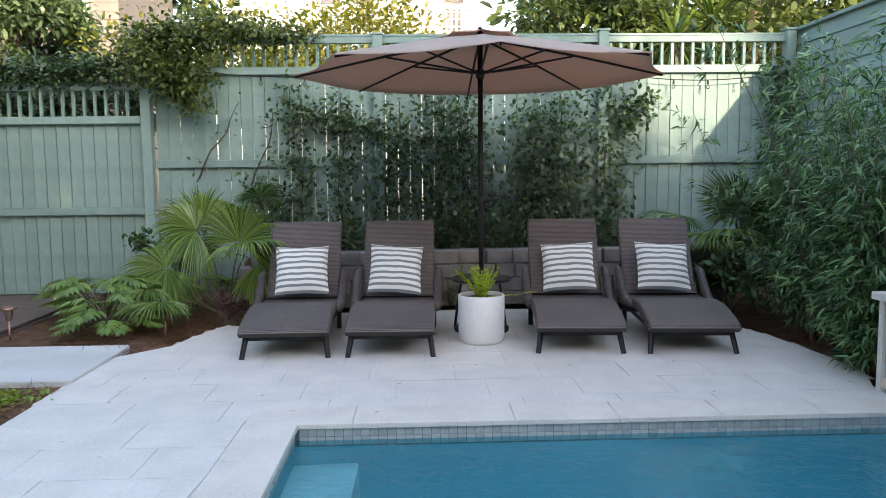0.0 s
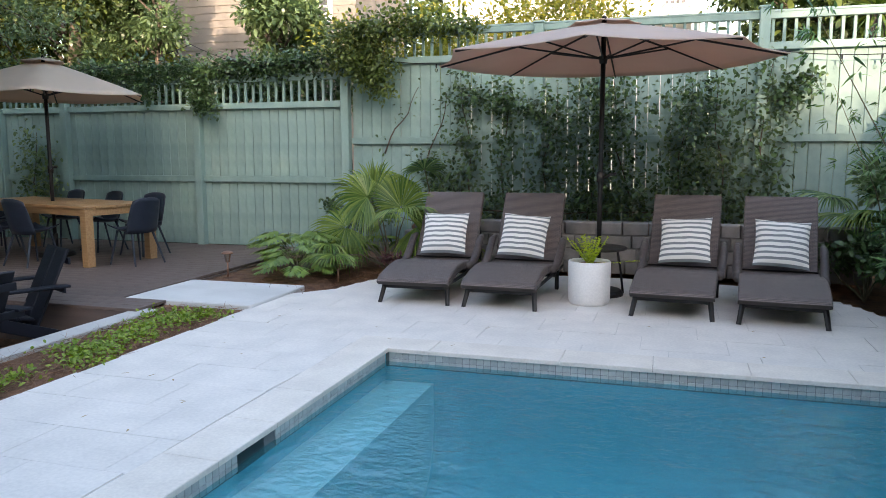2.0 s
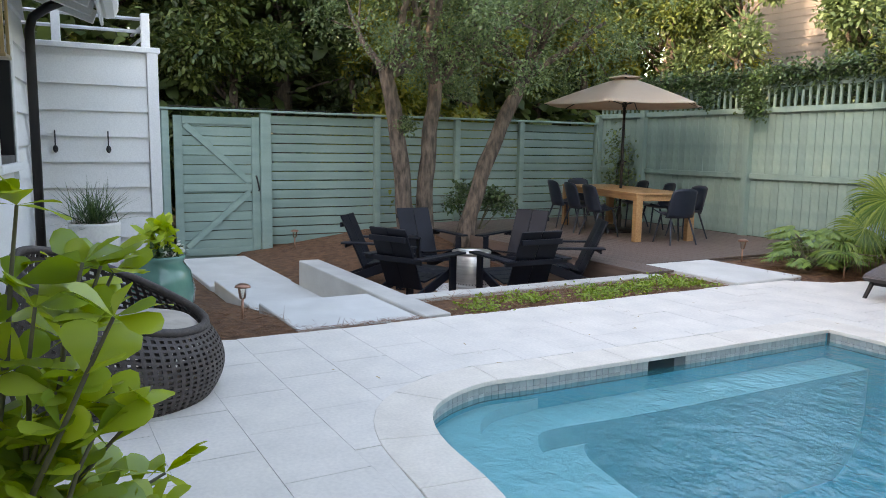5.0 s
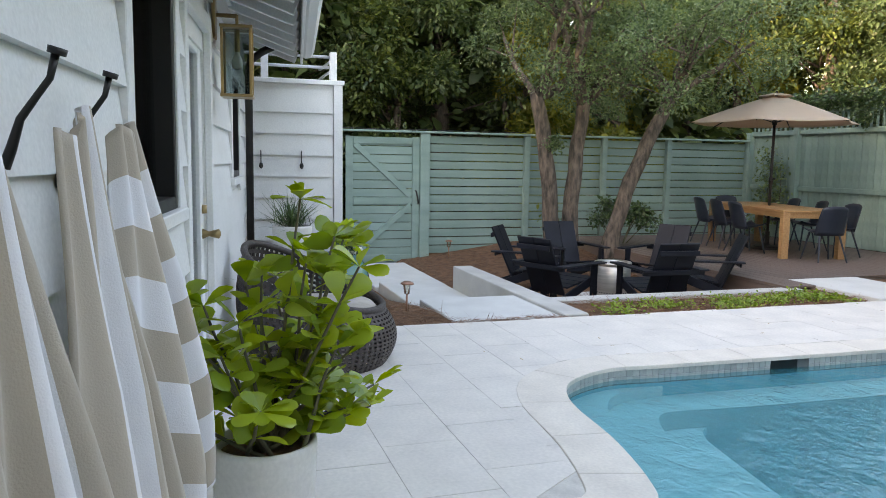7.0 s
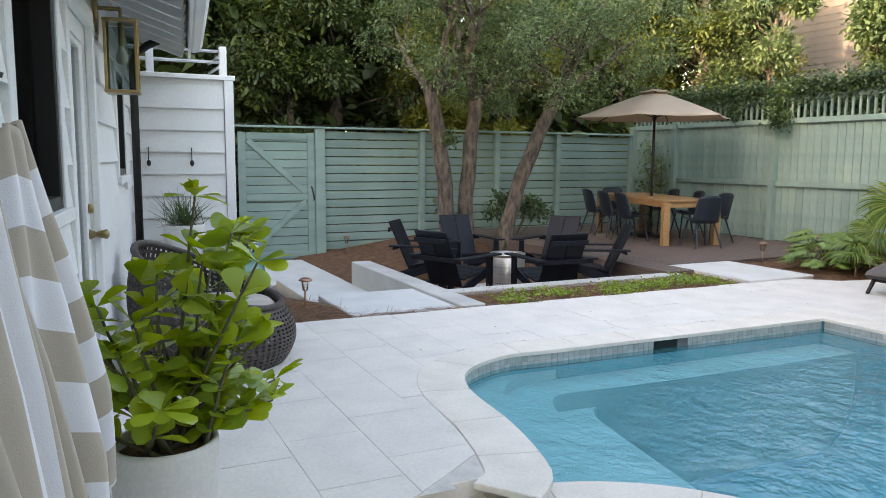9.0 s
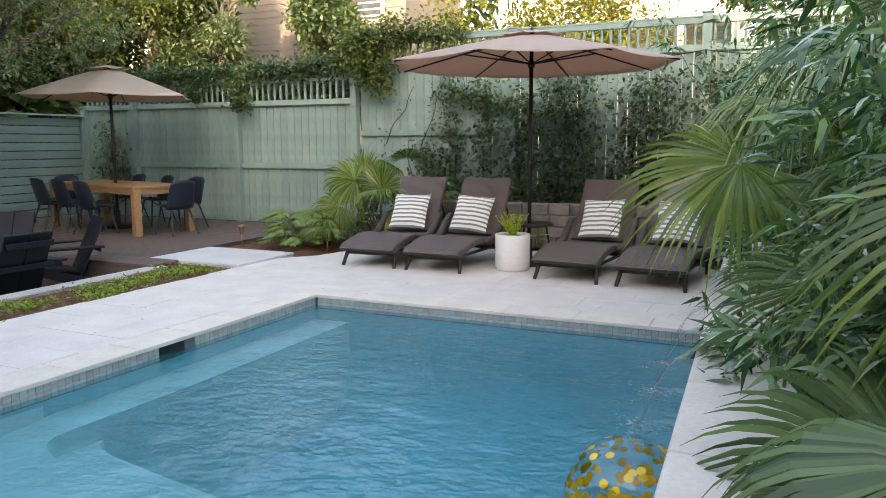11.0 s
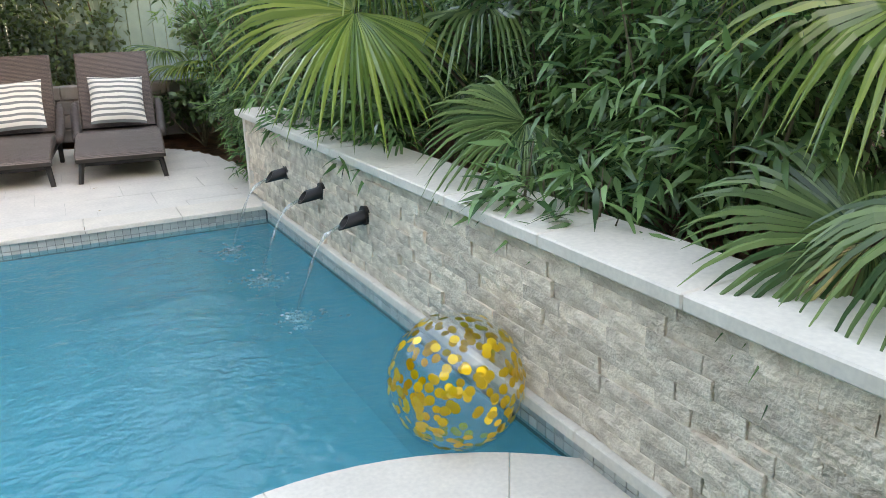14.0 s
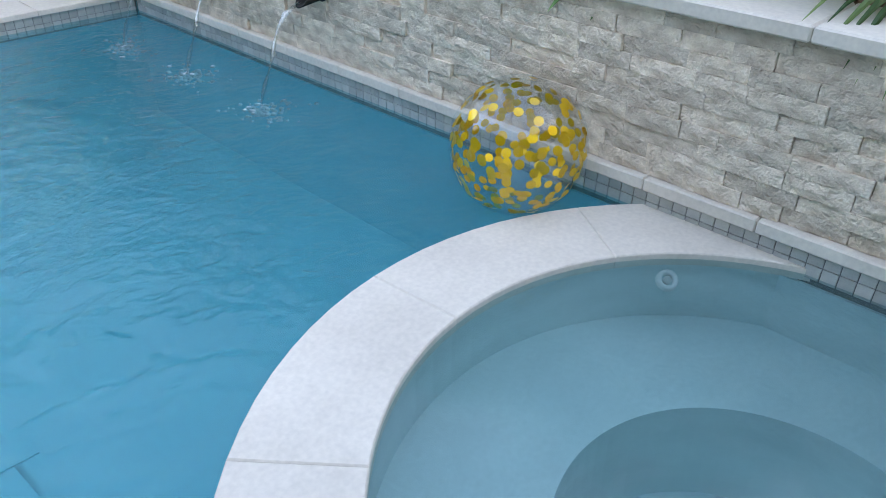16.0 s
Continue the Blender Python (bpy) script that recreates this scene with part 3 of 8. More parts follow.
def north_fence(name, x0, x1, top, lattice_top, mid, low, label):
    """Upright planks between rails, with a row of small balusters above."""
    f = thing(name, None, label, "fence", kind="structure")
    y = 9.15
    w = 0.145
    n = int(round((x1 - x0) / w))
    w = (x1 - x0) / n
    lens = {}
    for i in range(n):
        x = x0 + (i + 0.5) * w
        for z0, z1 in ((low, mid - 0.05), (mid - 0.04, top)):
            key = round(z1 - z0, 3)
            if key not in lens:
                lens[key] = plank_mesh(w - 0.006, 0.02, z1 - z0, M_FENCE)
            # boards stand upright, faces to the garden
            piece("plank", lens[key], pose(x + random.uniform(-0.002, 0.002), y + 0.02 + random.uniform(-0.003, 0.003), (z0 + z1) / 2, 90, 0, 0), f)
    for z, h, d in ((mid - 0.045, 0.09, 0.05), (top, 0.09, 0.06), (lattice_top - 0.04, 0.075, 0.07)):
        bm = bmesh.new()
        box(bm, (x0, y - d, z - h / 2), (x1, y + 0.0, z + h / 2), 0.005)
        part("rail", bm, M_FENCE, f)
    bm = bmesh.new()
    box(bm, (x0, y - 0.075, lattice_top - 0.004), (x1, y + 0.045, lattice_top + 0.025), 0.005)
    part("cap_rail", bm, M_FENCE, f)
    me = plank_mesh(0.035, 0.035, lattice_top - top - 0.1, M_FENCE, "baluster")
    for i in range(int((x1 - x0) / 0.125)):
        piece("baluster", me, pose(x0 + 0.06 + i * 0.125, y - 0.01, (lattice_top + top) / 2 - 0.005, 90, 0, 0), f)
    return f


fence_low = north_fence("fence_north_low", -9.35, -3.26, 2.10, 2.52, 1.07, 0.03, "sage green plank fence with baluster top, shaded")
fence_high = north_fence("fence_north_high", -3.10, 4.52, 2.66, 3.05, 1.62, 0.15, "tall sage green plank fence with baluster top")
for fx, ft, par in ((-3.18, 2.82, fence_high), (-0.45, 3.06, fence_high), (2.24, 3.10, fence_high), (4.50, 3.10, fence_high), (-5.60, 2.52, fence_low), (-8.05, 2.52, fence_low), (-9.36, 2.10, fence_low)):
    bm = bmesh.new()
    box(bm, (fx - 0.06, 9.03, -0.1), (fx + 0.06, 9.148, ft), 0.008)
    box(bm, (fx - 0.075, 9.02, ft + 0.001), (fx + 0.075, 9.17, ft + 0.025), 0.006)
    part("post", bm, M_FENCE, par)


def west_fence():
    f = thing("fence_west", None, "sage green fence of horizontal boards with narrow gaps", "fence", kind="structure")
    posts = [0.45, 2.02, 4.03, 5.67, 7.13, 9.06]
    def base(y):
        return -0.42 + 0.40 * min(1, max(0, (y - 2.0) / 2.0))
    lens = {}
    for a, b in [(-1.6, 0.45)] + list(zip(posts[1:], posts[2:])):
        z = 1.90
        while z > base((a + b) / 2) + 0.02:
            key = round(b - a, 3)
            if key not in lens:
                lens[key] = chamfer_box_mesh("board", 0.138, b - a - 0.01, 0.02, 0.004, M_FENCEW)
            piece("board", lens[key], pose(-9.45 + random.uniform(-0.003, 0.003), (a + b) / 2, z - 0.07, random.uniform(-0.15, 0.15), 90, 0), f)
            z -= 0.155
    for y in posts + [-1.6]:
        bm = bmesh.new()
        w = 0.09 if y == 2.02 else 0.055
        box(bm, (-9.428, y - w, -0.6), (-9.33, y + w, 1.935), 0.008)
        part("post", bm, M_FENCEW, f)
    bm = bmesh.new()
    box(bm, (-9.49, -1.7, 1.937), (-9.30, 9.12, 1.972), 0.006)
    part("cap_rail", bm, M_FENCEW, f)
    # gate
    g = thing("gate", None, "sage green board gate with Z brace and black pull", "gate", kind="structure")
    for k in range(15):
        z = 1.83 - k * 0.152
        me = chamfer_box_mesh("board", 0.142, 1.28, 0.02, 0.004, M_FENCEW)
        piece("board", me, pose(-9.44, 1.235, z - 0.06, 0, 90, 0), g)
    def bar(a, b, w=0.11, d=0.04):
        bm = bmesh.new()
        (y0, z0), (y1, z1) = a, b
        L = math.hypot(y1 - y0, z1 - z0)
        box(bm, (-d / 2, -L / 2, -w / 2), (d / 2, L / 2, w / 2), 0.004, pose(-9.405 if w > 0.1 else -9.402, (y0 + y1) / 2, (z0 + z1) / 2, math.degrees(math.atan2(z1 - z0, y1 - y0)), 0, 0))
        part("brace", bm, M_FENCEW, g)
    bar((0.64, -0.4), (0.64, 1.86), 0.13), bar((1.86, -0.4), (1.86, 1.86), 0.13)
    bar((0.71, 1.79), (1.79, 1.79), 0.12), bar((0.71, 0.72), (1.79, 0.72), 0.12), bar((0.71, -0.32), (1.79, -0.32), 0.12)
    bar((0.74, 1.72), (1.76, 0.80), 0.095), bar((0.74, -0.24), (1.76, 0.64), 0.095)
    bm = bmesh.new()
    tube(bm, [(-9.39, 1.90, 0.66), (-9.34, 1.90, 0.68), (-9.335, 1.88, 0.78), (-9.34, 1.86, 0.88), (-9.39, 1.86, 0.90)], 0.014, 8)
    part("handle", bm, M_BLACK, g, "black iron pull handle", True)


west_fence()


def east_fence():
    f = thing("fence_east", None, "pale sage lap-board fence above the planter", "fence", kind="structure")
    z = 0.2
    me = chamfer_box_mesh("board", 0.17, 7.6, 0.02, 0.004, M_FENCEW)
    while z < 3.1:
        piece("board", me, pose(4.62, 5.30, z, 0, -84, 0), f)
        z += 0.165
    bm = bmesh.new()
    box(bm, (4.56, 1.5, 3.09), (4.74, 9.1, 3.13), 0.006)
    part("cap_rail", bm, M_FENCEW, f)
    for y in (1.6, 4.0, 6.5, 8.98):
        bm = bmesh.new()
        box(bm, (4.64, y - 0.05, -0.1), (4.74, y + 0.05, 3.09), 0.006)
        part("post", bm, M_FENCEW, f)


east_fence()


# ---- retaining wall behind the loungers ----
def retaining_wall():
    w = thing("wall_retaining", None, "low wall of rough grey concrete blocks behind the loungers", "wall", kind="structure")
    lens = [chamfer_box_mesh("block", L, 0.145, 0.20, 0.012, M_BLOCK) for L in (0.20, 0.28, 0.36)]
    for row in range(4):
        x, k = -1.9 + 0.13 * (row % 2), row
        while x < 3.2:
            j = random.randrange(3)
            L = (0.20, 0.28, 0.36)[j]
            bow = 0.05 * math.sin(x * 1.3)
            piece("block", lens[j], pose(x + L / 2, 8.15 + bow + random.uniform(-0.012, 0.012), 0.015 + row * 0.150 + 0.0725, 90, 0, random.uniform(-2, 2)), w)
            x += L + 0.006
    bm = bmesh.new()
    box(bm, (-1.9, 8.16, -0.1), (3.2, 9.1, 0.52), 0.03)
    part("backfill", bm, M_STRAW, w)


retaining_wall()

# ---- own house: wall along local x, y out ----
def house_ob(name, label, cat, kind="structure"):
    return thing(name, HOUSE.copy(), label, cat, kind=kind)


def lap_board_mesh(L, exposure=0.235):
    """A lap board: thick at its foot, thin at its head, leaning on the one below."""
    v = [(0, 0, 0), (0, 0.036, 0), (0, 0.008, exposure + 0.02), (0, 0, exposure + 0.02)]
    v = v + [(L, y, z) for _, y, z in v]
    f = [(0, 1, 2, 3), (4, 7, 6, 5), (0, 4, 5, 1), (1, 5, 6, 2), (2, 6, 7, 3), (3, 7, 4, 0)]
    me = bpy.data.meshes.new("lap_board")
    me.from_pydata(v, [], f)
    me.materials.append(M_WHITE)
    return me


def build_house():
    h = house_ob("wall_house", "white lap-sided house wall facing the pool", "wall")
    x0, x1, H = -3.15, 5.2, 2.75
    # openings: (x0, x1, z0, z1)
    holes = [(1.10, 1.93, 1.22, 2.6), (-0.14, 0.74, 0.0, 2.12), (-2.3, -1.6, 1.28, 2.05)]
    exp = 0.235
    bm = bmesh.new()
    edges = sorted({x0, x1, *[v for o in holes for v in o[:2]]})
    for a, b in zip(edges, edges[1:]):
        o = [q for q in holes if q[0] <= a and q[1] >= b]
        for z0, z1 in ([(0, o[0][2]), (o[0][3], H)] if o else [(0, H)]):
            if z1 > z0 + 0.01:
                box(bm, (a, -0.16, z0 - 0.1), (b, -0.002, z1))
    part("wall_core", bm, M_WHITE1, h)
    z = -0.02
    cache = {}
    while z < H - 0.05:
        spans, cur = [], x0
        for o in sorted(holes):
            if o[2] < z + exp * 0.9 and o[3] > z + 0.02:
                spans.append((cur, o[0] - 0.09))
                cur = o[1] + 0.09
        spans.append((cur, x1))
        for a, b in spans:
            if b - a > 0.05:
                key = round(b - a, 3)
                cache[key] = cache.get(key) or lap_board_mesh(b - a, exp)
                piece("lap_board", cache[key], pose(a, 0, z), h)
        z += exp
    # casings, panes, door
    for k, (a, b, z0, z1) in enumerate(holes):
        nm = "door_1" if k == 1 else "window_%d" % (1 if k == 0 else 2)
        w = house_ob(nm, "white glazed door with brass knob, closed" if k == 1 else "black-framed window in white casing", "door" if k == 1 else "window")
        for lo, hi in (((a - 0.088, 0.0, z0 - 0.02), (a, 0.04, z1 + 0.09)), ((b, 0.0, z0 - 0.02), (b + 0.088, 0.04, z1 + 0.09)), ((a, 0.0, z1), (b, 0.04, z1 + 0.09))):
            bm = bmesh.new()
            box(bm, lo, hi, 0.004)
            part("casing", bm, M_WHITE1, w)
        if k != 1:
            bm = bmesh.new()
            box(bm, (a - 0.10, 0.0, z0 - 0.055), (b + 0.10, 0.06, z0 - 0.001), 0.005)
            part("window_sill", bm, M_WHITE1, w)
            for lo, hi in (((a, -0.08, z0), (a + 0.05, 0.03, z1)), ((b - 0.05, -0.08, z0), (b, 0.03, z1)), ((a + 0.05, -0.08, z0), (b - 0.05, 0.03, z0 + 0.05)), ((a + 0.05, -0.08, z1 - 0.05), (b - 0.05, 0.03, z1))):
                bm = bmesh.new()
                box(bm, lo, hi, 0.004)
                part("window_frame", bm, M_BLACK, w)
            bm = bmesh.new()
            box(bm, (a + 0.05, -0.05, z0 + 0.05), (b - 0.05, -0.044, z1 - 0.05))
            part("pane", bm, M_GLASS, w).visible_shadow = False
        else:
            for lo, hi in (((a, -0.06, 0.03), (a + 0.12, -0.015, z1)), ((b - 0.12, -0.06, 0.03), (b, -0.015, z1)), ((a + 0.12, -0.06, 0.03), (b - 0.12, -0.015, 0.30)), ((a + 0.12, -0.06, z1 - 0.13), (b - 0.12, -0.015, z1))):
                bm = bmesh.new()
                box(bm, lo, hi, 0.005)
                part("stile", bm, M_WHITE1, w)
            bm = bmesh.new()
            box(bm, (a + 0.12, -0.045, 0.30), (b - 0.12, -0.038, z1 - 0.13))
            part("pane", bm, M_GLASS, w).visible_shadow = False
            bm = bmesh.new()
            tube(bm, [(a + 0.06, -0.015, 1.0), (a + 0.06, 0.02, 1.0), (a + 0.06, 0.04, 1.0), (a + 0.06, 0.075, 1.0), (a + 0.06, 0.085, 1.0)], [0.03, 0.014, 0.02, 0.028, 0.012], 16)
            tube(bm, [(a + 0.06, -0.014, 1.14), (a + 0.06, 0.01, 1.14)], [0.026, 0.024], 16)
            part("door_handle", bm, M_BRASS, w, "brushed brass knob", True)
    # rooms behind, their shade put in a dark wall colour; roof with eave, gutter
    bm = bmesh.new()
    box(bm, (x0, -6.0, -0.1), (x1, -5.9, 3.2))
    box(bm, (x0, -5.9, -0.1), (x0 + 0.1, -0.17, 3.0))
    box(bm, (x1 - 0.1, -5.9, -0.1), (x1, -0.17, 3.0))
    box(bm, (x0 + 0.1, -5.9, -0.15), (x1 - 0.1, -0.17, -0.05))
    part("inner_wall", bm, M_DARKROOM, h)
    roof = house_ob("roof", "shingled house roof with white rafters and gutter", "roof")
    rise = 0.36
    bm = bmesh.new()
    a, b = x0 - 0.30, x1 + 0.3
    prof = [(0.55, 2.50), (-2.9, 2.50 + 3.45 * rise), (-6.4, 2.50), (-6.4, 2.56), (-2.9, 2.57 + 3.45 * rise), (0.55, 2.57)]
    vs = [[bm.verts.new((x, y, z)) for y, z in prof] for x in (a, b)]
    for i in range(6):
        bm.faces.new((vs[0][i], vs[0][(i + 1) % 6], vs[1][(i + 1) % 6], vs[1][i]))
    bm.faces.new(vs[0]), bm.faces.new(vs[1][::-1])
    part("shingles", bm, M_ROOF, roof)
    bm = bmesh.new()
    n = int((b - a) / 0.135)
    part_z = 2.50
    for y0 in np.arange(-0.05, 0.5, 0.10):
        box(bm, (a, y0, part_z - 0.03 + (0.55 - y0) * rise), (b, y0 + 0.094, part_z - 0.012 + (0.55 - y0 - 0.05) * rise), 0.003)
    part("soffit_boards", bm, M_WHITE1, roof)
    x = a + 0.05
    while x < b:
        bm = bmesh.new()
        box(bm, (x, -0.6, -0.055), (x + 0.045, 0.55, 0.055), 0.004, pose(0, 0, part_z - 0.09 + 0.55 * rise, -math.degrees(math.atan(rise)), 0, 0))
        part("rafter", bm, M_WHITE1, roof)
        x += 0.42
    bm = bmesh.new()
    box(bm, (a, 0.552, part_z - 0.13), (b, 0.575, part_z + 0.06), 0.004)
    part("fascia", bm, M_WHITE1, roof)
    bm = bmesh.new()
    gp = [(0.577, 2.55), (0.577, 2.44), (0.60, 2.43), (0.66, 2.44), (0.69, 2.50), (0.695, 2.555), (0.685, 2.555), (0.68, 2.505), (0.655, 2.452), (0.60, 2.443), (0.589, 2.45), (0.589, 2.55)]
    vs = [[bm.verts.new((x, y, z)) for y, z in gp] for x in (a - 0.02, b)]
    for i in range(len(gp)):
        bm.faces.new((vs[0][i], vs[0][(i + 1) % len(gp)], vs[1][(i + 1) % len(gp)], vs[1][i]))
    bm.faces.new(vs[0]), bm.faces.new(vs[1][::-1])
    part("gutter", bm, M_WHITE1, roof)
    d = house_ob("downspout", "dark bronze downspout at the house corner", "downspout", kind="")
    bm = bmesh.new()
    tube(bm, [(-3.03, 0.30, 2.47), (-3.03, 0.20, 2.42), (-3.03, 0.10, 2.34), (-3.03, 0.075, 2.25), (-3.03, 0.075, 0.02)], 0.035, 10)
    part("pipe", bm, M_METAL, d, smooth=True)


def sun_block_storeys():
    """Taller house parts behind the low roof, unseen and added to block the sun."""
    # heights and gap chosen for where their shadow falls on yard and fence
    for a, b, top in ((-13.0, -3.6, 5.6), (6.2, 12.0, 6.8)):
        u = house_ob("wall_upper", "added unseen upper storey that shades the yard", "wall")
        bm = bmesh.new()
        box(bm, (a, -9.0, 0), (b, -3.0, top - 1.2))
        part("wall_core", bm, M_WHITE1, u)
        bm = bmesh.new()
        vs = [[bm.verts.new((x, y, z)) for y, z in ((-2.6, top - 1.25), (-6.0, top), (-9.4, top - 1.25))] for x in (a - 0.3, b + 0.3)]
        for i in range(3):
            bm.faces.new((vs[0][i], vs[0][(i + 1) % 3], vs[1][(i + 1) % 3], vs[1][i]))
        bm.faces.new(vs[0]), bm.faces.new(vs[1][::-1])
        part("unseen_roof_upper", bm, M_ROOF, u)


M_BRASS = material("aged_brass", (0.42, 0.30, 0.15), 0.35, 0.9, bump=0.05)
build_house()
sun_block_storeys()


def build_shower():
    s = thing("shower_enclosure", pose(-4.35, -1.60, -0.35, 0, 0, 0), "white lap-sided outdoor shower enclosure with metal rail", "enclosure", kind="structure")
    W, H = 1.22, 2.62
    me = None
    bm = bmesh.new()
    box(bm, (-1.3, 0.0, 0), (-0.03, W - 0.02, H - 0.05))
    part("wall_core", bm, M_WHITE1, s)
    exp = 0.225
    z = 0.02
    me = bpy.data.meshes.new("lap_board")
    v = [(0, 0, 0), (0.040, 0, 0), (0.008, 0, exp + 0.02), (0, 0, exp + 0.02)]
    v = [(x - 0.03, y, zz) for x, y, zz in v] + [(x - 0.03, W - 0.09, zz) for x, y, zz in v]
    me.from_pydata(v, [], [(0, 1, 2, 3), (4, 7, 6, 5), (0, 4, 5, 1), (1, 5, 6, 2), (2, 6, 7, 3), (3, 7, 4, 0)])
    me.materials.append(M_WHITE)
    while z < H - 0.2:
        piece("lap_board", me, pose(0, 0, z), s)
        z += exp
    bm = bmesh.new()
    box(bm, (-0.07, W - 0.085, 0), (0.022, W + 0.01, H - 0.03), 0.004)
    part("corner_board", bm, M_WHITE1, s)
    bm = bmesh.new()
    box(bm, (-1.32, -0.01, H - 0.05), (0.03, W + 0.03, H), 0.005)
    part("cap", bm, M_WHITE1, s)
    for y in (0.42, W - 0.08):
        bm = bmesh.new()
        box(bm, (-0.30, y - 0.035, -0.02), (-0.22, y + 0.035, 0.30), 0.004, pose(0.2, 0, H, 0, 0, 0))
        part("rail_post", bm, M_WHITE1, s)
    for z in (0.14, 0.25):
        bm = bmesh.new()
        tube(bm, [(-0.06, -0.05, H + z), (-0.06, W - 0.05, H + z)], 0.016, 8)
        tube(bm, [(-0.06, W - 0.05, H + z), (-1.25, W - 0.05, H + z)], 0.016, 8)
        part("rail", bm, M_CHROME, s, "galvanised pipe rail", True)
    for y in (0.37, 0.79):
        hk = thing("wall_hook", pose(-4.335, -1.60 + y, 1.30), "small black iron hook on the shower wall", "hook")
        bm = bmesh.new()
        tube(bm, [(0.0, 0, 0.22), (0.006, 0, 0.06), (0.03, 0, 0.03), (0.05, 0, 0.05)], 0.006, 6)
        bmesh.ops.create_uvsphere(bm, u_segments=8, v_segments=6, radius=0.022, matrix=Matrix.Translation((0.012, 0, 0.06)) @ Matrix.Diagonal((0.6, 1, 1.5, 1)))
        part("shank", bm, M_BLACK, hk, smooth=True)


M_CHROME = material("galvanised_steel", (0.55, 0.56, 0.57), 0.35, 0.9, bump=0.03)
build_shower()

# ---- furniture ----
def weave_material(name, col, col2):
    """Woven flat strands: over-and-under ribs in relief and shade."""
    m = bpy.data.materials.new(name)
    m.use_nodes = True
    n, l = m.node_tree.nodes, m.node_tree.links
    b = n["Principled BSDF"]
    tc = n.new("ShaderNodeTexCoord")
    br = n.new("ShaderNodeTexBrick")
    br.offset = 0.5
    br.inputs["Color1"].default_value, br.inputs["Color2"].default_value = (*col, 1), (*[c * 0.8 for c in col], 1)
    br.inputs["Mortar"].default_value = (*col2, 1)
    br.inputs["Scale"].default_value = 1.0
    br.inputs["Brick Width"].default_value, br.inputs["Row Height"].default_value, br.inputs["Mortar Size"].default_value = 0.040, 0.014, 0.0032
    br.inputs["Mortar Smooth"].default_value = 0.9
    l.new(tc.outputs["UV"], br.inputs[0])
    l.new(br.outputs[0], b.inputs["Base Color"])
    bp = n.new("ShaderNodeBump")
    bp.invert = True
    bp.inputs["Strength"].default_value, bp.inputs["Distance"].default_value = 0.8, 0.004
    l.new(br.outputs[1], bp.inputs["Height"])
    l.new(bp.outputs[0], b.inputs["Normal"])
    b.inputs["Roughness"].default_value = 0.55
    return m


def uv_box(ob, s=1.0):
    """Lays a metric UV map over each face along its own main direction."""
    me = ob.data
    uv = me.uv_layers.new(name="UVMap").data
    for p in me.polygons:
        n = p.normal
        for li in p.loop_indices:
            c = me.vertices[me.loops[li].vertex_index].co
            if abs(n.x) > max(abs(n.y), abs(n.z)):
                uv[li].uv = (c.y * s, c.z * s)
            else:
                uv[li].uv = (c.x * s, (c.y + c.z * (1 if n.y < 0 else -1)) * s) if abs(n.z) > 0.2 else (c.x * s, c.z * s)
    return ob


def stripe_material(name, base, bar, pitch, fill=0.5, axis=2, bump=0.05, cross=None):
    """Cloth with stripes across one local axis; cross: a second pitch that makes checks."""
    m = bpy.data.materials.new(name)
    m.use_nodes = True
    n, l = m.node_tree.nodes, m.node_tree.links
    b = n["Principled BSDF"]
    tc, sp = n.new("ShaderNodeTexCoord"), n.new("ShaderNodeSeparateXYZ")
    l.new(tc.outputs["UV"], sp.inputs[0])
    def band(out, p, f):
        d, fr, gt = n.new("ShaderNodeMath"), n.new("ShaderNodeMath"), n.new("ShaderNodeMath")
        d.operation, fr.operation, gt.operation = 'DIVIDE', 'FRACT', 'LESS_THAN'
        l.new(out, d.inputs[0])
        d.inputs[1].default_value = p
        l.new(d.outputs[0], fr.inputs[0]), l.new(fr.outputs[0], gt.inputs[0])
        gt.inputs[1].default_value = f
        return gt.outputs[0]
    fac = band(sp.outputs[axis], pitch, fill)
    mx = n.new("ShaderNodeMix")
    mx.data_type = 'RGBA'
    mx.inputs[6].default_value, mx.inputs[7].default_value = (*base, 1), (*bar, 1)
    if cross:
        g = band(sp.outputs[1 - axis], cross, 0.5)
        x = n.new("ShaderNodeMath")
        x.operation = 'MULTIPLY'
        l.new(fac, x.inputs[0])
        x.inputs[1].default_value = 1.0
        y = n.new("ShaderNodeMath")
        y.operation = 'MAXIMUM'
        h = n.new("ShaderNodeMath")
        h.operation = 'MULTIPLY'
        l.new(g, h.inputs[0])
        h.inputs[1].default_value = 0.0
        l.new(x.outputs[0], y.inputs[0]), l.new(h.outputs[0], y.inputs[1])
        fac = y.outputs[0]
    l.new(fac, mx.inputs[0])
    ns = n.new("ShaderNodeTexNoise")
    ns.inputs["Scale"].default_value, ns.inputs["Detail"].default_value = 300, 2
    l.new(tc.outputs["Object"], ns.inputs[0])
    bp = n.new("ShaderNodeBump")
    bp.inputs["Strength"].default_value, bp.inputs["Distance"].default_value = 0.3, 0.003
    l.new(ns.outputs[0], bp.inputs["Height"])
    l.new(bp.outputs[0], b.inputs["Normal"])
    l.new(mx.outputs[2], b.inputs["Base Color"])
    b.inputs["Roughness"].default_value = 0.9
    b.inputs["Sheen Weight"].default_value = 0.2
    return m


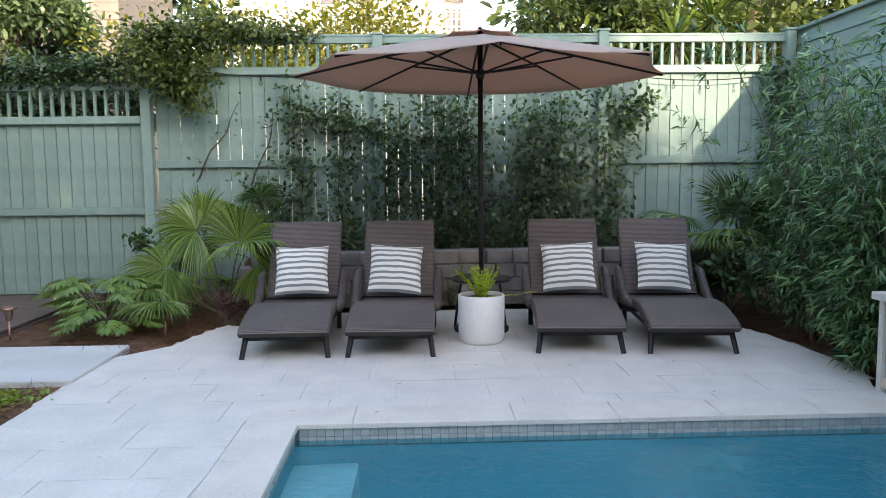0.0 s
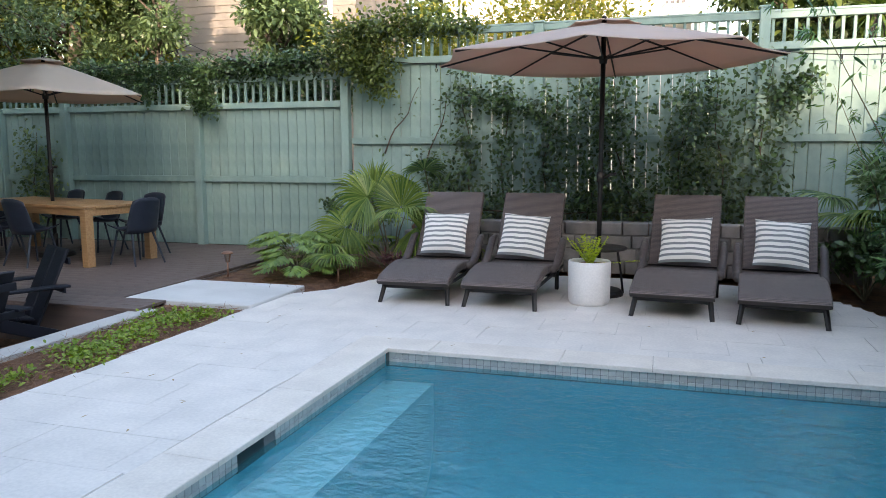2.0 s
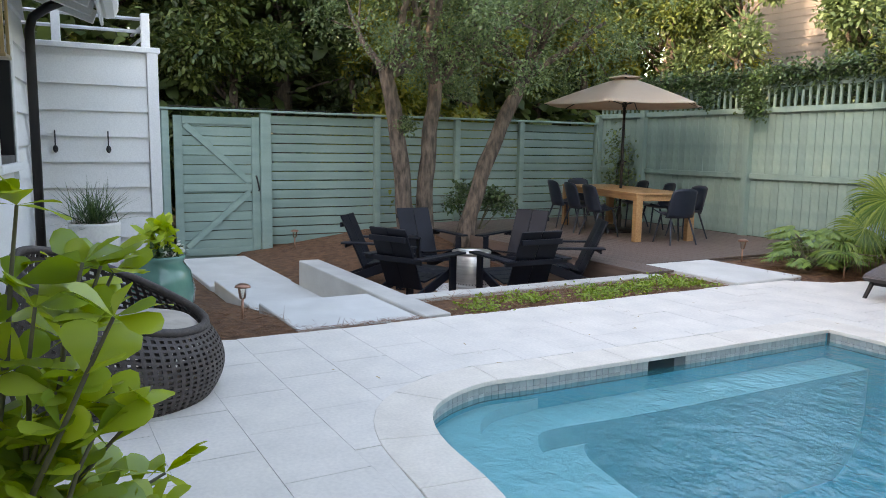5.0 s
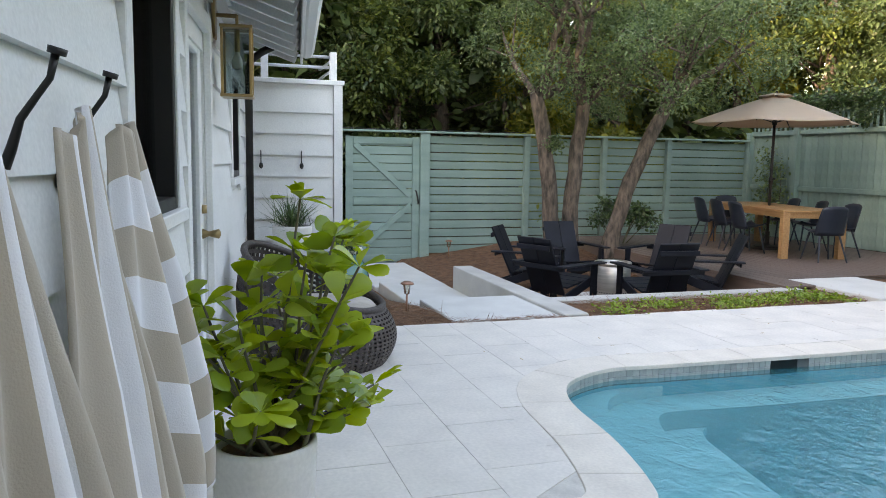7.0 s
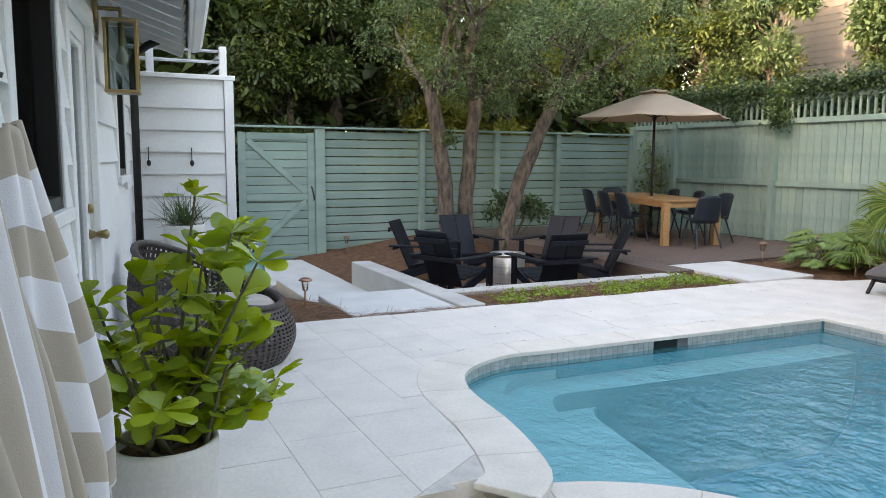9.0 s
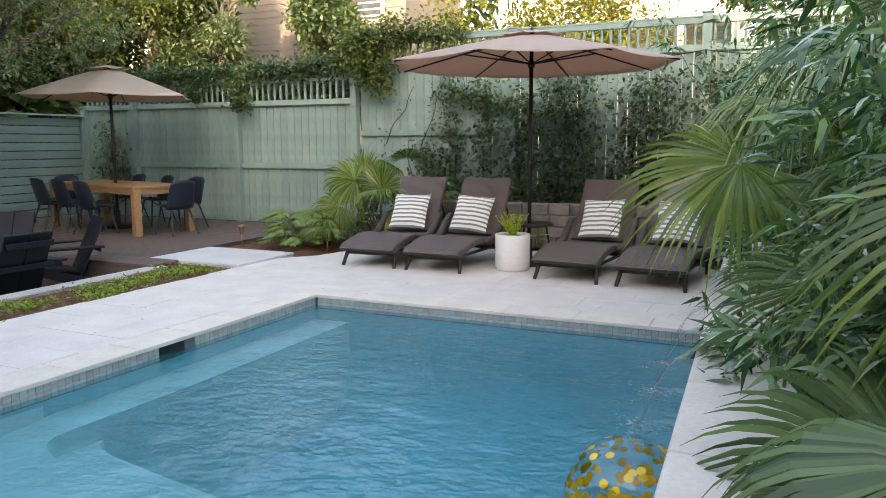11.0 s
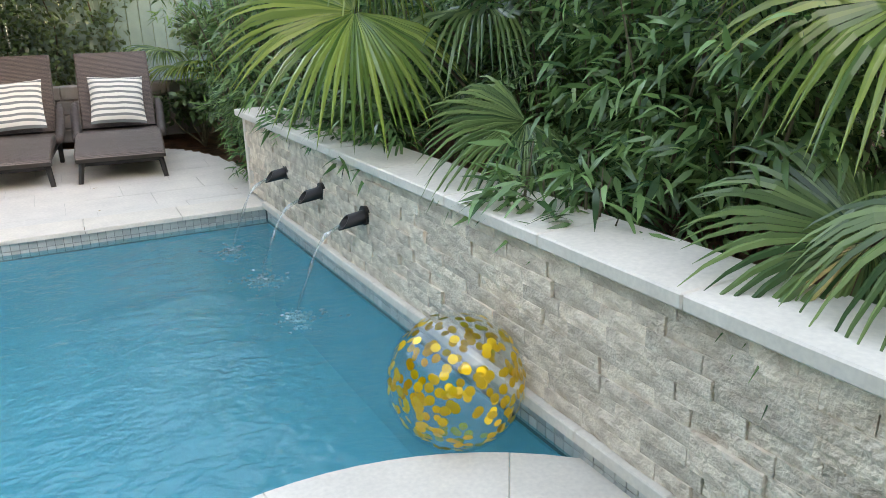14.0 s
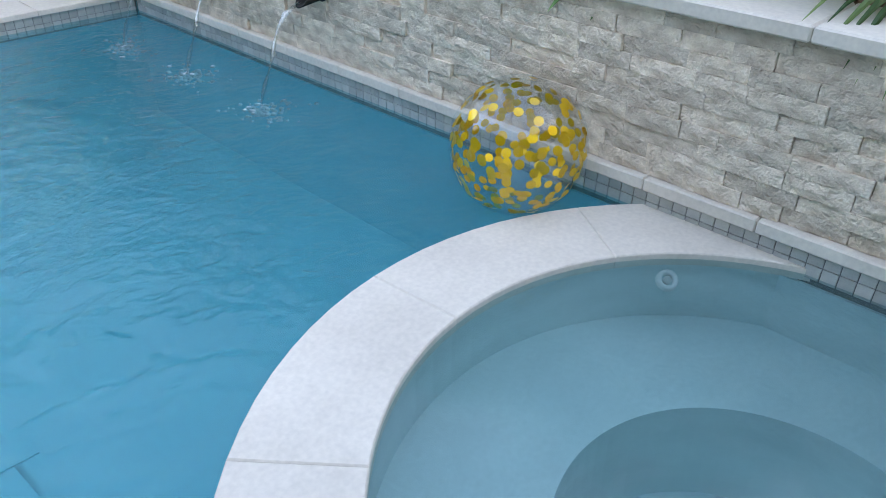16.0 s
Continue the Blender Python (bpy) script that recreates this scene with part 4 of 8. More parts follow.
def cloth_material(name, col):
    """Thin awning cloth that lets some light through."""
    m = material(name, col, 0.85, col2=tuple(c * 0.92 for c in col), scale=3, fine=250, bump=0.1)
    n, l = m.node_tree.nodes, m.node_tree.links
    tr, ms = n.new("ShaderNodeBsdfTranslucent"), n.new("ShaderNodeMixShader")
    tr.inputs[0].default_value = (col[0] * 1.3, col[1] * 0.98, col[2] * 0.82, 1)
    ms.inputs[0].default_value = 0.42
    l.new(n["Principled BSDF"].outputs[0], ms.inputs[1]), l.new(tr.outputs[0], ms.inputs[2])
    l.new(ms.outputs[0], n["Material Output"].inputs[0])
    return m


M_WEAVE = weave_material("brown_resin_weave", (0.175, 0.138, 0.125), (0.035, 0.028, 0.026))
M_PILLOW = stripe_material("grey_white_stripe", (0.80, 0.79, 0.74), (0.21, 0.235, 0.24), 0.057, 0.42, 1)
M_TOWEL = stripe_material("beige_white_stripe_towel", (0.76, 0.75, 0.76), (0.47, 0.40, 0.32), 0.22, 0.5, 1)
M_TOWELV = stripe_material("beige_white_upright_stripe_towel", (0.76, 0.75, 0.76), (0.47, 0.40, 0.32), 0.26, 0.55, 0)
M_CANOPY = cloth_material("taupe_umbrella_cloth", (0.56, 0.485, 0.43))
M_CANOPY2 = cloth_material("beige_umbrella_cloth", (0.56, 0.50, 0.42))
M_TEAK = material("golden_teak", (0.42, 0.24, 0.11), 0.5, col2=(0.33, 0.18, 0.08), scale=5, stretch=(0.6, 8, 8), fine=50, bump=0.08)
M_SHELL = material("charcoal_plastic", (0.018, 0.026, 0.042), 0.45, bump=0.03)
M_STEEL = material("brushed_stainless", (0.62, 0.61, 0.58), 0.35, 0.9, col2=(0.48, 0.47, 0.45), scale=2, stretch=(1, 1, 20), fine=80, bump=0.04)
M_GRAVEL = material("white_gravel", (0.78, 0.77, 0.75), 0.9, col2=(0.62, 0.61, 0.59), scale=40, fine=90, bump=0.9, bump_dist=0.02)
M_POT = material("white_glazed_fibreclay", (0.72, 0.70, 0.66), 0.5, col2=(0.68, 0.66, 0.62), scale=3, fine=60, bump=0.04)
M_GREENPOT = material("green_ceramic_glaze", (0.10, 0.26, 0.20), 0.2, col2=(0.05, 0.17, 0.14), scale=5, stretch=(1, 1, 0.4), fine=40, bump=0.04, coat=0.5)
M_COPPER = material("copper_cap", (0.45, 0.24, 0.17), 0.35, 0.9, bump=0.05)
M_WICK2 = material("dark_open_wicker", (0.075, 0.06, 0.055), 0.5, col2=(0.05, 0.04, 0.036), scale=40, fine=150, bump=0.3)
M_CUSH = material("oatmeal_cushion", (0.48, 0.43, 0.37), 0.95, scale=10, fine=250, bump=0.2)
M_DARKIRON = material("dark_iron", (0.035, 0.03, 0.028), 0.45, 0.5, bump=0.08)
M_BULB = pane_material("bulb_glass", (0.95, 0.92, 0.85))
M_CLEAR = pane_material("clear_vinyl", (0.95, 0.97, 0.98), 0.03, fixed=0.07)
M_GOLD = material("gold_foil", (0.95, 0.58, 0.012), 0.3, 0.55, col2=(0.80, 0.44, 0.005), scale=30, fine=100, bump=0.1)


def cloth_sheet(name, f, nu, nv, mat, parent, su, sv, thick=0.0, label=""):
    """A smooth sheet f(u, v) with metric UVs; thick: turned into a slab by that much along its normal."""
    vs = [f(i / nu, j / nv) for j in range(nv + 1) for i in range(nu + 1)]
    fs = [(j * (nu + 1) + i, j * (nu + 1) + i + 1, (j + 1) * (nu + 1) + i + 1, (j + 1) * (nu + 1) + i) for j in range(nv) for i in range(nu)]
    ob = link_mesh(name, vs, fs, mat, parent, True, label)
    uv = ob.data.uv_layers.new(name="UVMap").data
    for p in ob.data.polygons:
        for li in p.loop_indices:
            k = ob.data.loops[li].vertex_index
            uv[li].uv = ((k % (nu + 1)) / nu * su, (k // (nu + 1)) / nv * sv)
    if thick:
        md = ob.modifiers.new("thick", 'SOLIDIFY')
        md.thickness, md.offset = thick, 0
    return ob


def profile_slab(name, prof, w, th, mat, parent, label=""):
    """A slab of width w that follows a side profile (y, z); rounded long edges, metric UVs for the weave."""
    n = len(prof)
    d = [0.0]
    for a, b in zip(prof, prof[1:]):
        d.append(d[-1] + math.hypot(b[0] - a[0], b[1] - a[1]))
    cross = [(-w / 2 + 0.012, 0), (-w / 2, -0.012), (-w / 2, -th), (w / 2, -th), (w / 2, -0.012), (w / 2 - 0.012, 0)]
    cd = [0, 0.017, 0.017 + th, 0.017 + th + w, 0.017 + 2 * th + w, 0.034 + 2 * th + w]
    vs, fs, uvs = [], [], []
    for i, (y, z) in enumerate(prof):
        a, b = prof[max(i - 1, 0)], prof[min(i + 1, n - 1)]
        t = Vector((b[0] - a[0], b[1] - a[1])).normalized()
        nx = Vector((-t.y, t.x))
        for x, k in cross:
            vs.append((x, y + nx.x * k, z + nx.y * k))
    m = len(cross)
    for i in range(n - 1):
        for k in range(m):
            fs.append((i * m + k, (i + 1) * m + k, (i + 1) * m + (k + 1) % m, i * m + (k + 1) % m))
    fs.append(tuple(range(m)))
    fs.append(tuple((n - 1) * m + k for k in range(m))[::-1])
    ob = link_mesh(name, vs, fs, mat, parent, False, label)
    uv = ob.data.uv_layers.new(name="UVMap").data
    for p in ob.data.polygons:
        for li in p.loop_indices:
            k = ob.data.loops[li].vertex_index
            c = ob.data.vertices[k].co
            uv[li].uv = (c.x + c.y * 0.15, d[k // m] if abs(p.normal.x) < 0.7 else c.z + c.y * 0.3)
    return ob


def pillow(m, label):
    t = thing("throw_pillow", m, label, "pillow", "pillows on the loungers")
    S, puff = 0.49, 0.075
    for side in (1, -1):
        def f(u, v):
            a, b = u * 2 - 1, v * 2 - 1
            k = (1 - abs(a) ** 2.6) * (1 - abs(b) ** 2.6)
            pull = 1 - 0.06 * (1 - abs(a) ** 2) * abs(b) ** 4
            pull2 = 1 - 0.06 * (1 - abs(b) ** 2) * abs(a) ** 4
            w = 0.006 * noise.noise((a * 2.2, b * 2.2, side * 3.0))
            return (a * S / 2 * pull2, -side * (puff * max(k, 0) ** 0.6 + w * k), b * S / 2 * pull + w)
        cloth_sheet("cover", f, 16, 16, M_PILLOW, t, S, S)
    return t


def lounger():
    t = thing("chaise_lounge", None, "brown-grey resin wicker chaise lounge with raised back, on the deck", "lounge chair", "loungers by the pool")
    seat = [(0.0, 0.17), (-0.005, 0.212), (0.012, 0.238), (0.05, 0.257), (0.12, 0.277), (0.22, 0.302), (0.34, 0.326), (0.48, 0.340), (0.64, 0.337), (0.80, 0.318), (0.92, 0.300), (1.02, 0.290), (1.12, 0.29), (1.22, 0.30)]
    profile_slab("seat", seat[1:], 0.70, 0.075, M_WEAVE, t)
    back = [(1.14, 0.31), (1.20, 0.36), (1.30, 0.50), (1.42, 0.69), (1.52, 0.85), (1.60, 0.965), (1.61, 0.975)]
    profile_slab("backrest", back, 0.66, 0.05, M_WEAVE, t)
    for sx in (-1, 1):
        bm = bmesh.new()
        tube(bm, [(sx * 0.335, 0.05, 0.0), (sx * 0.315, 0.11, 0.13), (sx * 0.30, 0.16, 0.25)], [0.020, 0.023, 0.026], 8)
        part("leg", bm, M_METAL, t)
        bm = bmesh.new()
        box(bm, (sx * 0.325 - 0.02, 1.18, 0.0), (sx * 0.325 + 0.02, 1.23, 0.27), 0.006)
        part("leg", bm, M_METAL, t)
        # curved arm: rises from the seat rail beside the back
        bm = bmesh.new()
        tube(bm, [(sx * 0.36, 0.70, 0.28), (sx * 0.365, 0.88, 0.275), (sx * 0.37, 1.02, 0.33), (sx * 0.375, 1.14, 0.42), (sx * 0.375, 1.24, 0.50), (sx * 0.37, 1.32, 0.52)], [0.036, 0.040, 0.042, 0.040, 0.036, 0.026], 10)
        part("armrest", bm, M_WICKER, t, smooth=True)
        bm = bmesh.new()
        tube(bm, [(sx * 0.30, 1.46, 0.70), (sx * 0.30, 1.62, 0.42), (sx * 0.30, 1.55, 0.22)], 0.012, 6)
        part("back_prop", bm, M_METAL, t)
        bm = bmesh.new()
        box(bm, (sx * 0.315 - 0.012, 0.14, 0.17), (sx * 0.315 + 0.012, 1.60, 0.20), 0.004)
        part("side_rail", bm, M_METAL, t)
    for y in (0.14, 1.20):
        bm = bmesh.new()
        box(bm, (-0.31, y - 0.015, 0.13), (0.31, y + 0.015, 0.165), 0.005)
        part("stretcher", bm, M_METAL, t)
    return t


_l = lounger()
_rows = [(-1.05, 5.73, 1), (-0.23, 5.72, -2), (1.27, 5.73, -5), (2.14, 5.65, -5)]
_l.matrix_basis = pose(_rows[0][0], _rows[0][1], 0.0, 0, 0, _rows[0][2])
for _x, _y, _a in _rows[1:]:
    copy_thing(_l, pose(_x, _y, 0.0, 0, 0, _a))
for _i, (_x, _y, _a) in enumerate(_rows):
    _m = pose(_x, _y, 0, 0, 0, _a) @ pose((0.0, -0.02, 0.02, 0.01)[_i], 1.165, 0.555, -32, (0, 4, -3, 3)[_i], (4, 2, -3, 2)[_i])
    pillow(_m, "white throw pillow with grey stripes leaning on a lounger back")


def umbrella(m, r, n, apex, rim, cloth, label, crank=True, spin=0.0, base_r=0.25):
    t = thing("patio_umbrella", m, label, "umbrella")
    an = [radians(spin + 360 * k / n) for k in range(n)]
    # canopy: panels sag a little between the ribs
    vs, fs = [], []
    rings, seg = 10, 6
    for j in range(rings + 1):
        q = 0.10 + 0.90 * j / rings
        for k in range(n * seg):
            a0, a1, u = an[k // seg], an[k // seg] + 2 * math.pi / n, (k % seg) / seg
            p0, p1 = Vector((math.cos(a0), math.sin(a0))), Vector((math.cos(a1), math.sin(a1)))
            p = p0.lerp(p1, u) * r * q
            sag = 0.045 * q * math.sin(math.pi * u) ** 1.0
            inward = 1 - 0.03 * math.sin(math.pi * u) * q
            z = apex - (apex - rim) * (q ** 1.12) - sag * 0.5
            vs.append((p.x * inward, p.y * inward, z))
    N = n * seg
    for j in range(rings):
        for k in range(N):
            fs.append((j * N + k, j * N + (k + 1) % N, (j + 1) * N + (k + 1) % N, (j + 1) * N + k))
    can = link_mesh("canopy", vs, fs, cloth, t, True)
    md = can.modifiers.new("thick", 'SOLIDIFY')
    md.thickness = 0.006
    # vent cap on top
    vs, fs = [], []
    for j in range(4):
        q = (0.01, 0.08, 0.15, 0.21)[j]
        for k in range(n * 4):
            a0, a1, u = an[k // 4], an[k // 4] + 2 * math.pi / n, (k % 4) / 4
            p = Vector((math.cos(a0), math.sin(a0))).lerp(Vector((math.cos(a1), math.sin(a1))), u) * r * q
            vs.append((p.x, p.y, apex + 0.045 - 0.06 * (q / 0.21) - 0.012 * math.sin(math.pi * u)))
    for j in range(3):
        for k in range(n * 4):
            fs.append((j * n * 4 + k, j * n * 4 + (k + 1) % (n * 4), (j + 1) * n * 4 + (k + 1) % (n * 4), (j + 1) * n * 4 + k))
    vent = link_mesh("vent", vs, fs, cloth, can, True)
    md = vent.modifiers.new("thick", 'SOLIDIFY')
    md.thickness = 0.005
    hub = apex - (apex - rim) * 0.95
    for k, a in enumerate(an):
        c, s = math.cos(a), math.sin(a)
        bm = bmesh.new()
        tube(bm, [(c * 0.03, s * 0.03, apex - 0.03), (c * r * 0.5, s * r * 0.5, apex - (apex - rim) * 0.5 ** 1.12 - 0.022), (c * r * 0.985, s * r * 0.985, rim - 0.012)], [0.011, 0.011, 0.009], 6)
        part("rib", bm, M_METAL, t)
        bm = bmesh.new()
        tube(bm, [(c * 0.04, s * 0.04, hub), (c * r * 0.5, s * r * 0.5, apex - (apex - rim) * 0.5 ** 1.12 - 0.03)], 0.009, 6)
        part("strut", bm, M_METAL, t)
    bm = bmesh.new()
    tube(bm, [(0, 0, 0.03), (0, 0, apex + 0.05)], 0.024, 12)
    part("pole", bm, M_METAL, t, smooth=True)
    bm = bmesh.new()
    tube(bm, [(0, 0, hub - 0.05), (0, 0, hub + 0.02)], [0.036, 0.045], 12)
    part("hub", bm, M_METAL, t, smooth=True)
    bm = bmesh.new()
    tube(bm, [(0, 0, apex + 0.04), (0, 0, apex + 0.06), (0, 0, apex + 0.075)], [0.018, 0.022, 0.006], 10)
    part("finial", bm, M_METAL, t, smooth=True)
    if crank:
        bm = bmesh.new()
        tube(bm, [(0, 0, 1.12), (0, 0, 1.22)], 0.036, 10)
        tube(bm, [(0, 0, 1.17), (0.06, -0.03, 1.17), (0.10, -0.05, 1.20), (0.15, -0.05, 1.20)], [0.014, 0.012, 0.012, 0.016], 8)
        part("crank", bm, M_METAL, t, smooth=True)
    bm = bmesh.new()
    lathe(bm, [(0.0, 0.0), (base_r, 0.0), (base_r, 0.03), (base_r - 0.03, 0.055), (0.06, 0.075), (0.04, 0.09), (0.036, 0.30), (0.0, 0.30)], 32)
    part("base", bm, M_DARKIRON, t, smooth=False)
    return t


umbrella(pose(0.57, 6.76, 0), 1.66, 8, 2.64, 2.295, M_CANOPY, "open taupe patio umbrella with dark pole and ribs")
umbrella(pose(-6.78, 7.42, 0.032), 1.39, 6, 2.60, 2.13, M_CANOPY2, "open beige patio umbrella over the dining table", spin=8)


def side_table():
    t = thing("side_table", pose(0.57, 6.76, 0), "round dark metal side table round the umbrella pole", "side table")
    bm = bmesh.new()
    lathe(bm, [(0.027, 0.485), (0.26, 0.485), (0.275, 0.478), (0.275, 0.462), (0.26, 0.455), (0.027, 0.455)], 40)
    part("tabletop", bm, M_DARKIRON, t)
    for k in range(3):
        a = radians(30 + 120 * k)
        c, s = math.cos(a), math.sin(a)
        bm = bmesh.new()
        tube(bm, [(c * 0.20, s * 0.20, 0.456), (c * 0.24, s * 0.24, 0.25), (c * 0.275, s * 0.275, 0.0)], 0.012, 8)
        part("leg", bm, M_DARKIRON, t, smooth=True)


side_table()


def pot(name, m, prof, mat, label, seg=48):
    t = thing(name, m, label, "planter")
    bm = bmesh.new()
    lathe(bm, prof, seg)
    part("pot", bm, mat, t, smooth=True)
    top = prof[-1]
    bm = bmesh.new()
    lathe(bm, [(0, top[1] + 0.015), (top[0] * 0.6, top[1] + 0.012), (top[0], top[1])], 24)
    part("soil", bm, M_STRAW, t, "brown potting soil")
    return t


fern_pot = pot("planter_pot", pose(0.53, 6.29, 0), [(0.0, 0.0), (0.175, 0.0), (0.185, 0.012), (0.195, 0.05), (0.197, 0.40), (0.192, 0.406), (0.178, 0.406), (0.174, 0.395), (0.172, 0.37)], M_POT, "white cylindrical planter with bright green fern")


def dining_table():
    t = thing("dining_table", pose(-6.72, 7.42, 0.031, 0, 0, -14), "golden teak dining table with square legs", "table")
    L, W = 2.75, 1.02
    n = 7
    for i in range(n):
        y0 = -W / 2 + W * i / n
        bm = bmesh.new()
        # boards are split at the umbrella pole
        if i == n // 2:
            box(bm, (-L / 2, y0 + 0.002, 0.715), (-0.035, y0 + W / n - 0.002, 0.745), 0.003)
            box(bm, (0.035, y0 + 0.002, 0.715), (L / 2, y0 + W / n - 0.002, 0.745), 0.003)
        else:
            box(bm, (-L / 2, y0 + 0.002, 0.715), (L / 2, y0 + W / n - 0.002, 0.745), 0.003)
        part("slat", bm, M_TEAK, t)
    for lo, hi in (((-L / 2 + 0.03, -W / 2 + 0.03, 0.625), (L / 2 - 0.03, -W / 2 + 0.055, 0.714)), ((-L / 2 + 0.03, W / 2 - 0.055, 0.625), (L / 2 - 0.03, W / 2 - 0.03, 0.714)), ((-L / 2 + 0.03, -W / 2 + 0.056, 0.625), (-L / 2 + 0.055, W / 2 - 0.056, 0.714)), ((L / 2 - 0.055, -W / 2 + 0.056, 0.625), (L / 2 - 0.03, W / 2 - 0.056, 0.714))):
        bm = bmesh.new()
        box(bm, lo, hi, 0.003)
        part("apron", bm, M_TEAK, t)
    for sx in (-1, 1):
        for sy in (-1, 1):
            bm = bmesh.new()
            x, y = sx * (L / 2 - 0.06), sy * (W / 2 - 0.06)
            box(bm, (x - 0.055, y - 0.055, 0), (x + 0.055, y + 0.055, 0.7135), 0.005)
            part("leg", bm, M_TEAK, t)


dining_table()


def dining_chair():
    t = thing("dining_chair", None, "charcoal plastic shell chair with slim legs, at the table", "chair", "chairs round the dining table")
    def shell(u, v):
        # v runs from the front of the seat up the back
        a = u * 2 - 1
        s = v * 1.0
        if s < 0.5:
            y, z, w = 0.22 - 0.80 * s, 0.455 - 0.05 * math.sin(math.pi * s * 1.6), 0.235
            z += 0.05 * abs(a) ** 2.5
        else:
            q = (s - 0.5) / 0.5
            y, z, w = -0.18 - 0.10 * q, 0.44 + 0.40 * q - 0.04 * (1 - q) ** 2, 0.235 - 0.03 * q ** 2
            y += 0.07 * abs(a) ** 2 * (1 - 0.3 * q)
            z -= 0.04 * abs(a) ** 3 * q
        return (a * w, y, z)
    cloth_sheet("shell", shell, 12, 16, M_SHELL, t, 1, 1, 0.012)
    for sx in (-1, 1):
        for y0, y1 in ((0.14, 0.21), (-0.12, -0.25)):
            bm = bmesh.new()
            tube(bm, [(sx * 0.15, y0, 0.43), (sx * 0.225, y1, 0.0)], [0.016, 0.011], 8)
            part("leg", bm, M_SHELL, t)
    return t


_c = dining_chair()
_T = pose(-6.72, 7.42, 0.031, 0, 0, -14)
_places = [(x, -0.66, 0) for x in (-0.95, -0.22, 0.5)] + [(x, 0.66, 180) for x in (-0.9, 0.0, 0.9)] + [(1.55, 0.05, 90), (-1.55, 0.0, -90)]
for _i, (_x, _y, _a) in enumerate(_places):
    _m = _T @ pose(_x, _y, 0, 0, 0, _a + random.uniform(-6, 6))
    if _i == 0:
        _c.matrix_basis = _m
    else:
        copy_thing(_c, _m)


def adirondack():
    """Seat faces local -y."""
    t = thing("adirondack_chair", None, "black slatted adirondack chair on pine straw by the fire pit", "chair", "chairs round the fire pit")
    for x0, x1 in ((-0.255, -0.003), (0.003, 0.255)):
        bm = bmesh.new()
        box(bm, (x0, -0.012, 0.0), (x1, 0.012, 0.76), 0.004, pose(0, 0.12, 0.20, -24, 0, 0))
        part("back_board", bm, M_ADIR, t)
    for y0, y1 in ((-0.42, -0.30), (-0.293, -0.165), (-0.158, -0.03), (-0.023, 0.10)):
        bm = bmesh.new()
        box(bm, (-0.27, y0, -0.01), (0.27, y1, 0.012), 0.004, pose(0, 0, 0.305, -10, 0, 0))
        part("seat_slat", bm, M_ADIR, t)
    for sx in (-1, 1):
        bm = bmesh.new()
        box(bm, (sx * 0.315 - 0.013, -0.42, 0.0), (sx * 0.315 + 0.013, -0.30, 0.56), 0.004)
        part("front_leg", bm, M_ADIR, t)
        bm = bmesh.new()
        box(bm, (sx * 0.285 - 0.013, -0.42, -0.055), (sx * 0.285 + 0.013, 0.50, 0.055), 0.004, pose(0, 0, 0.215, -20.5, 0, 0))
        part("side_rail", bm, M_ADIR, t)
        bm = bmesh.new()
        box(bm, (sx * 0.36 - 0.075, -0.46, 0.561), (sx * 0.36 + 0.05, 0.38, 0.584), 0.005)
        part("arm", bm, M_ADIR, t)
    for y, z, w in ((0.315, 0.545, 0.40), (0.42, 0.78, 0.255)):
        bm = bmesh.new()
        box(bm, (-w, y, z - 0.03), (w, y + 0.024, z + 0.03), 0.004, pose(0, 0, 0))
        part("back_brace", bm, M_ADIR, t)
    bm = bmesh.new()
    box(bm, (-0.27, -0.44, 0.24), (0.27, -0.421, 0.33), 0.004)
    part("front_apron", bm, M_ADIR, t)
    return t


PIT = (-5.02, 3.40, -0.345)
_a0 = adirondack()
for _k, _d in enumerate((-30, 30, -90, 90, -150, 150)):
    _an = -32.5 + _d + (-3, 0, -6, 5, 3, 0)[_k]
    _r = (1.20, 1.14, 1.20, 1.22, 1.22, 1.25)[_k]
    _x, _y = PIT[0] + _r * math.cos(radians(_an)), PIT[1] + _r * math.sin(radians(_an))
    _z = ground_height(_x, _y) + 0.0
    _m = pose(_x, _y, max(_z, -0.345), 0, 0, _an - 90)
    if _k == 0:
        _a0.matrix_basis = _m
    else:
        copy_thing(_a0, _m)


def fire_pit():
    t = thing("fire_pit", pose(*PIT), "round brushed stainless smokeless fire pit", "fire pit")
    bm = bmesh.new()
    lathe(bm, [(0.20, 0.03), (0.235, 0.05), (0.238, 0.07), (0.238, 0.43), (0.232, 0.44), (0.245, 0.455), (0.25, 0.475), (0.24, 0.485), (0.175, 0.48), (0.17, 0.47), (0.17, 0.15), (0.0, 0.15)], 48)
    part("drum", bm, M_STEEL, t, smooth=True)
    bm = bmesh.new()
    for k in range(40):
        a = 2 * math.pi * k / 40
        bmesh.ops.create_cone(bm, cap_ends=True, segments=8, radius1=0.007, radius2=0.007, depth=0.004, matrix=Matrix.Translation((0.239 * math.cos(a), 0.239 * math.sin(a), 0.085)) @ Matrix.Rotation(a, 4, 'Z') @ Matrix.Rotation(math.pi / 2, 4, 'Y'))
    part("vent_ring", bm, M_METAL, t, "row of small vent holes")
    bm = bmesh.new()
    lathe(bm, [(0.17, -0.005), (0.20, -0.005), (0.20, 0.035), (0.17, 0.035)], 40)
    part("stand", bm, M_STEEL, t, smooth=False)
    g = tagged(link_mesh("gravel_bed", *_disc(PIT, 0.52), M_GRAVEL, None, True), "white gravel spread under the fire pit", "gravel", kind="stuff")


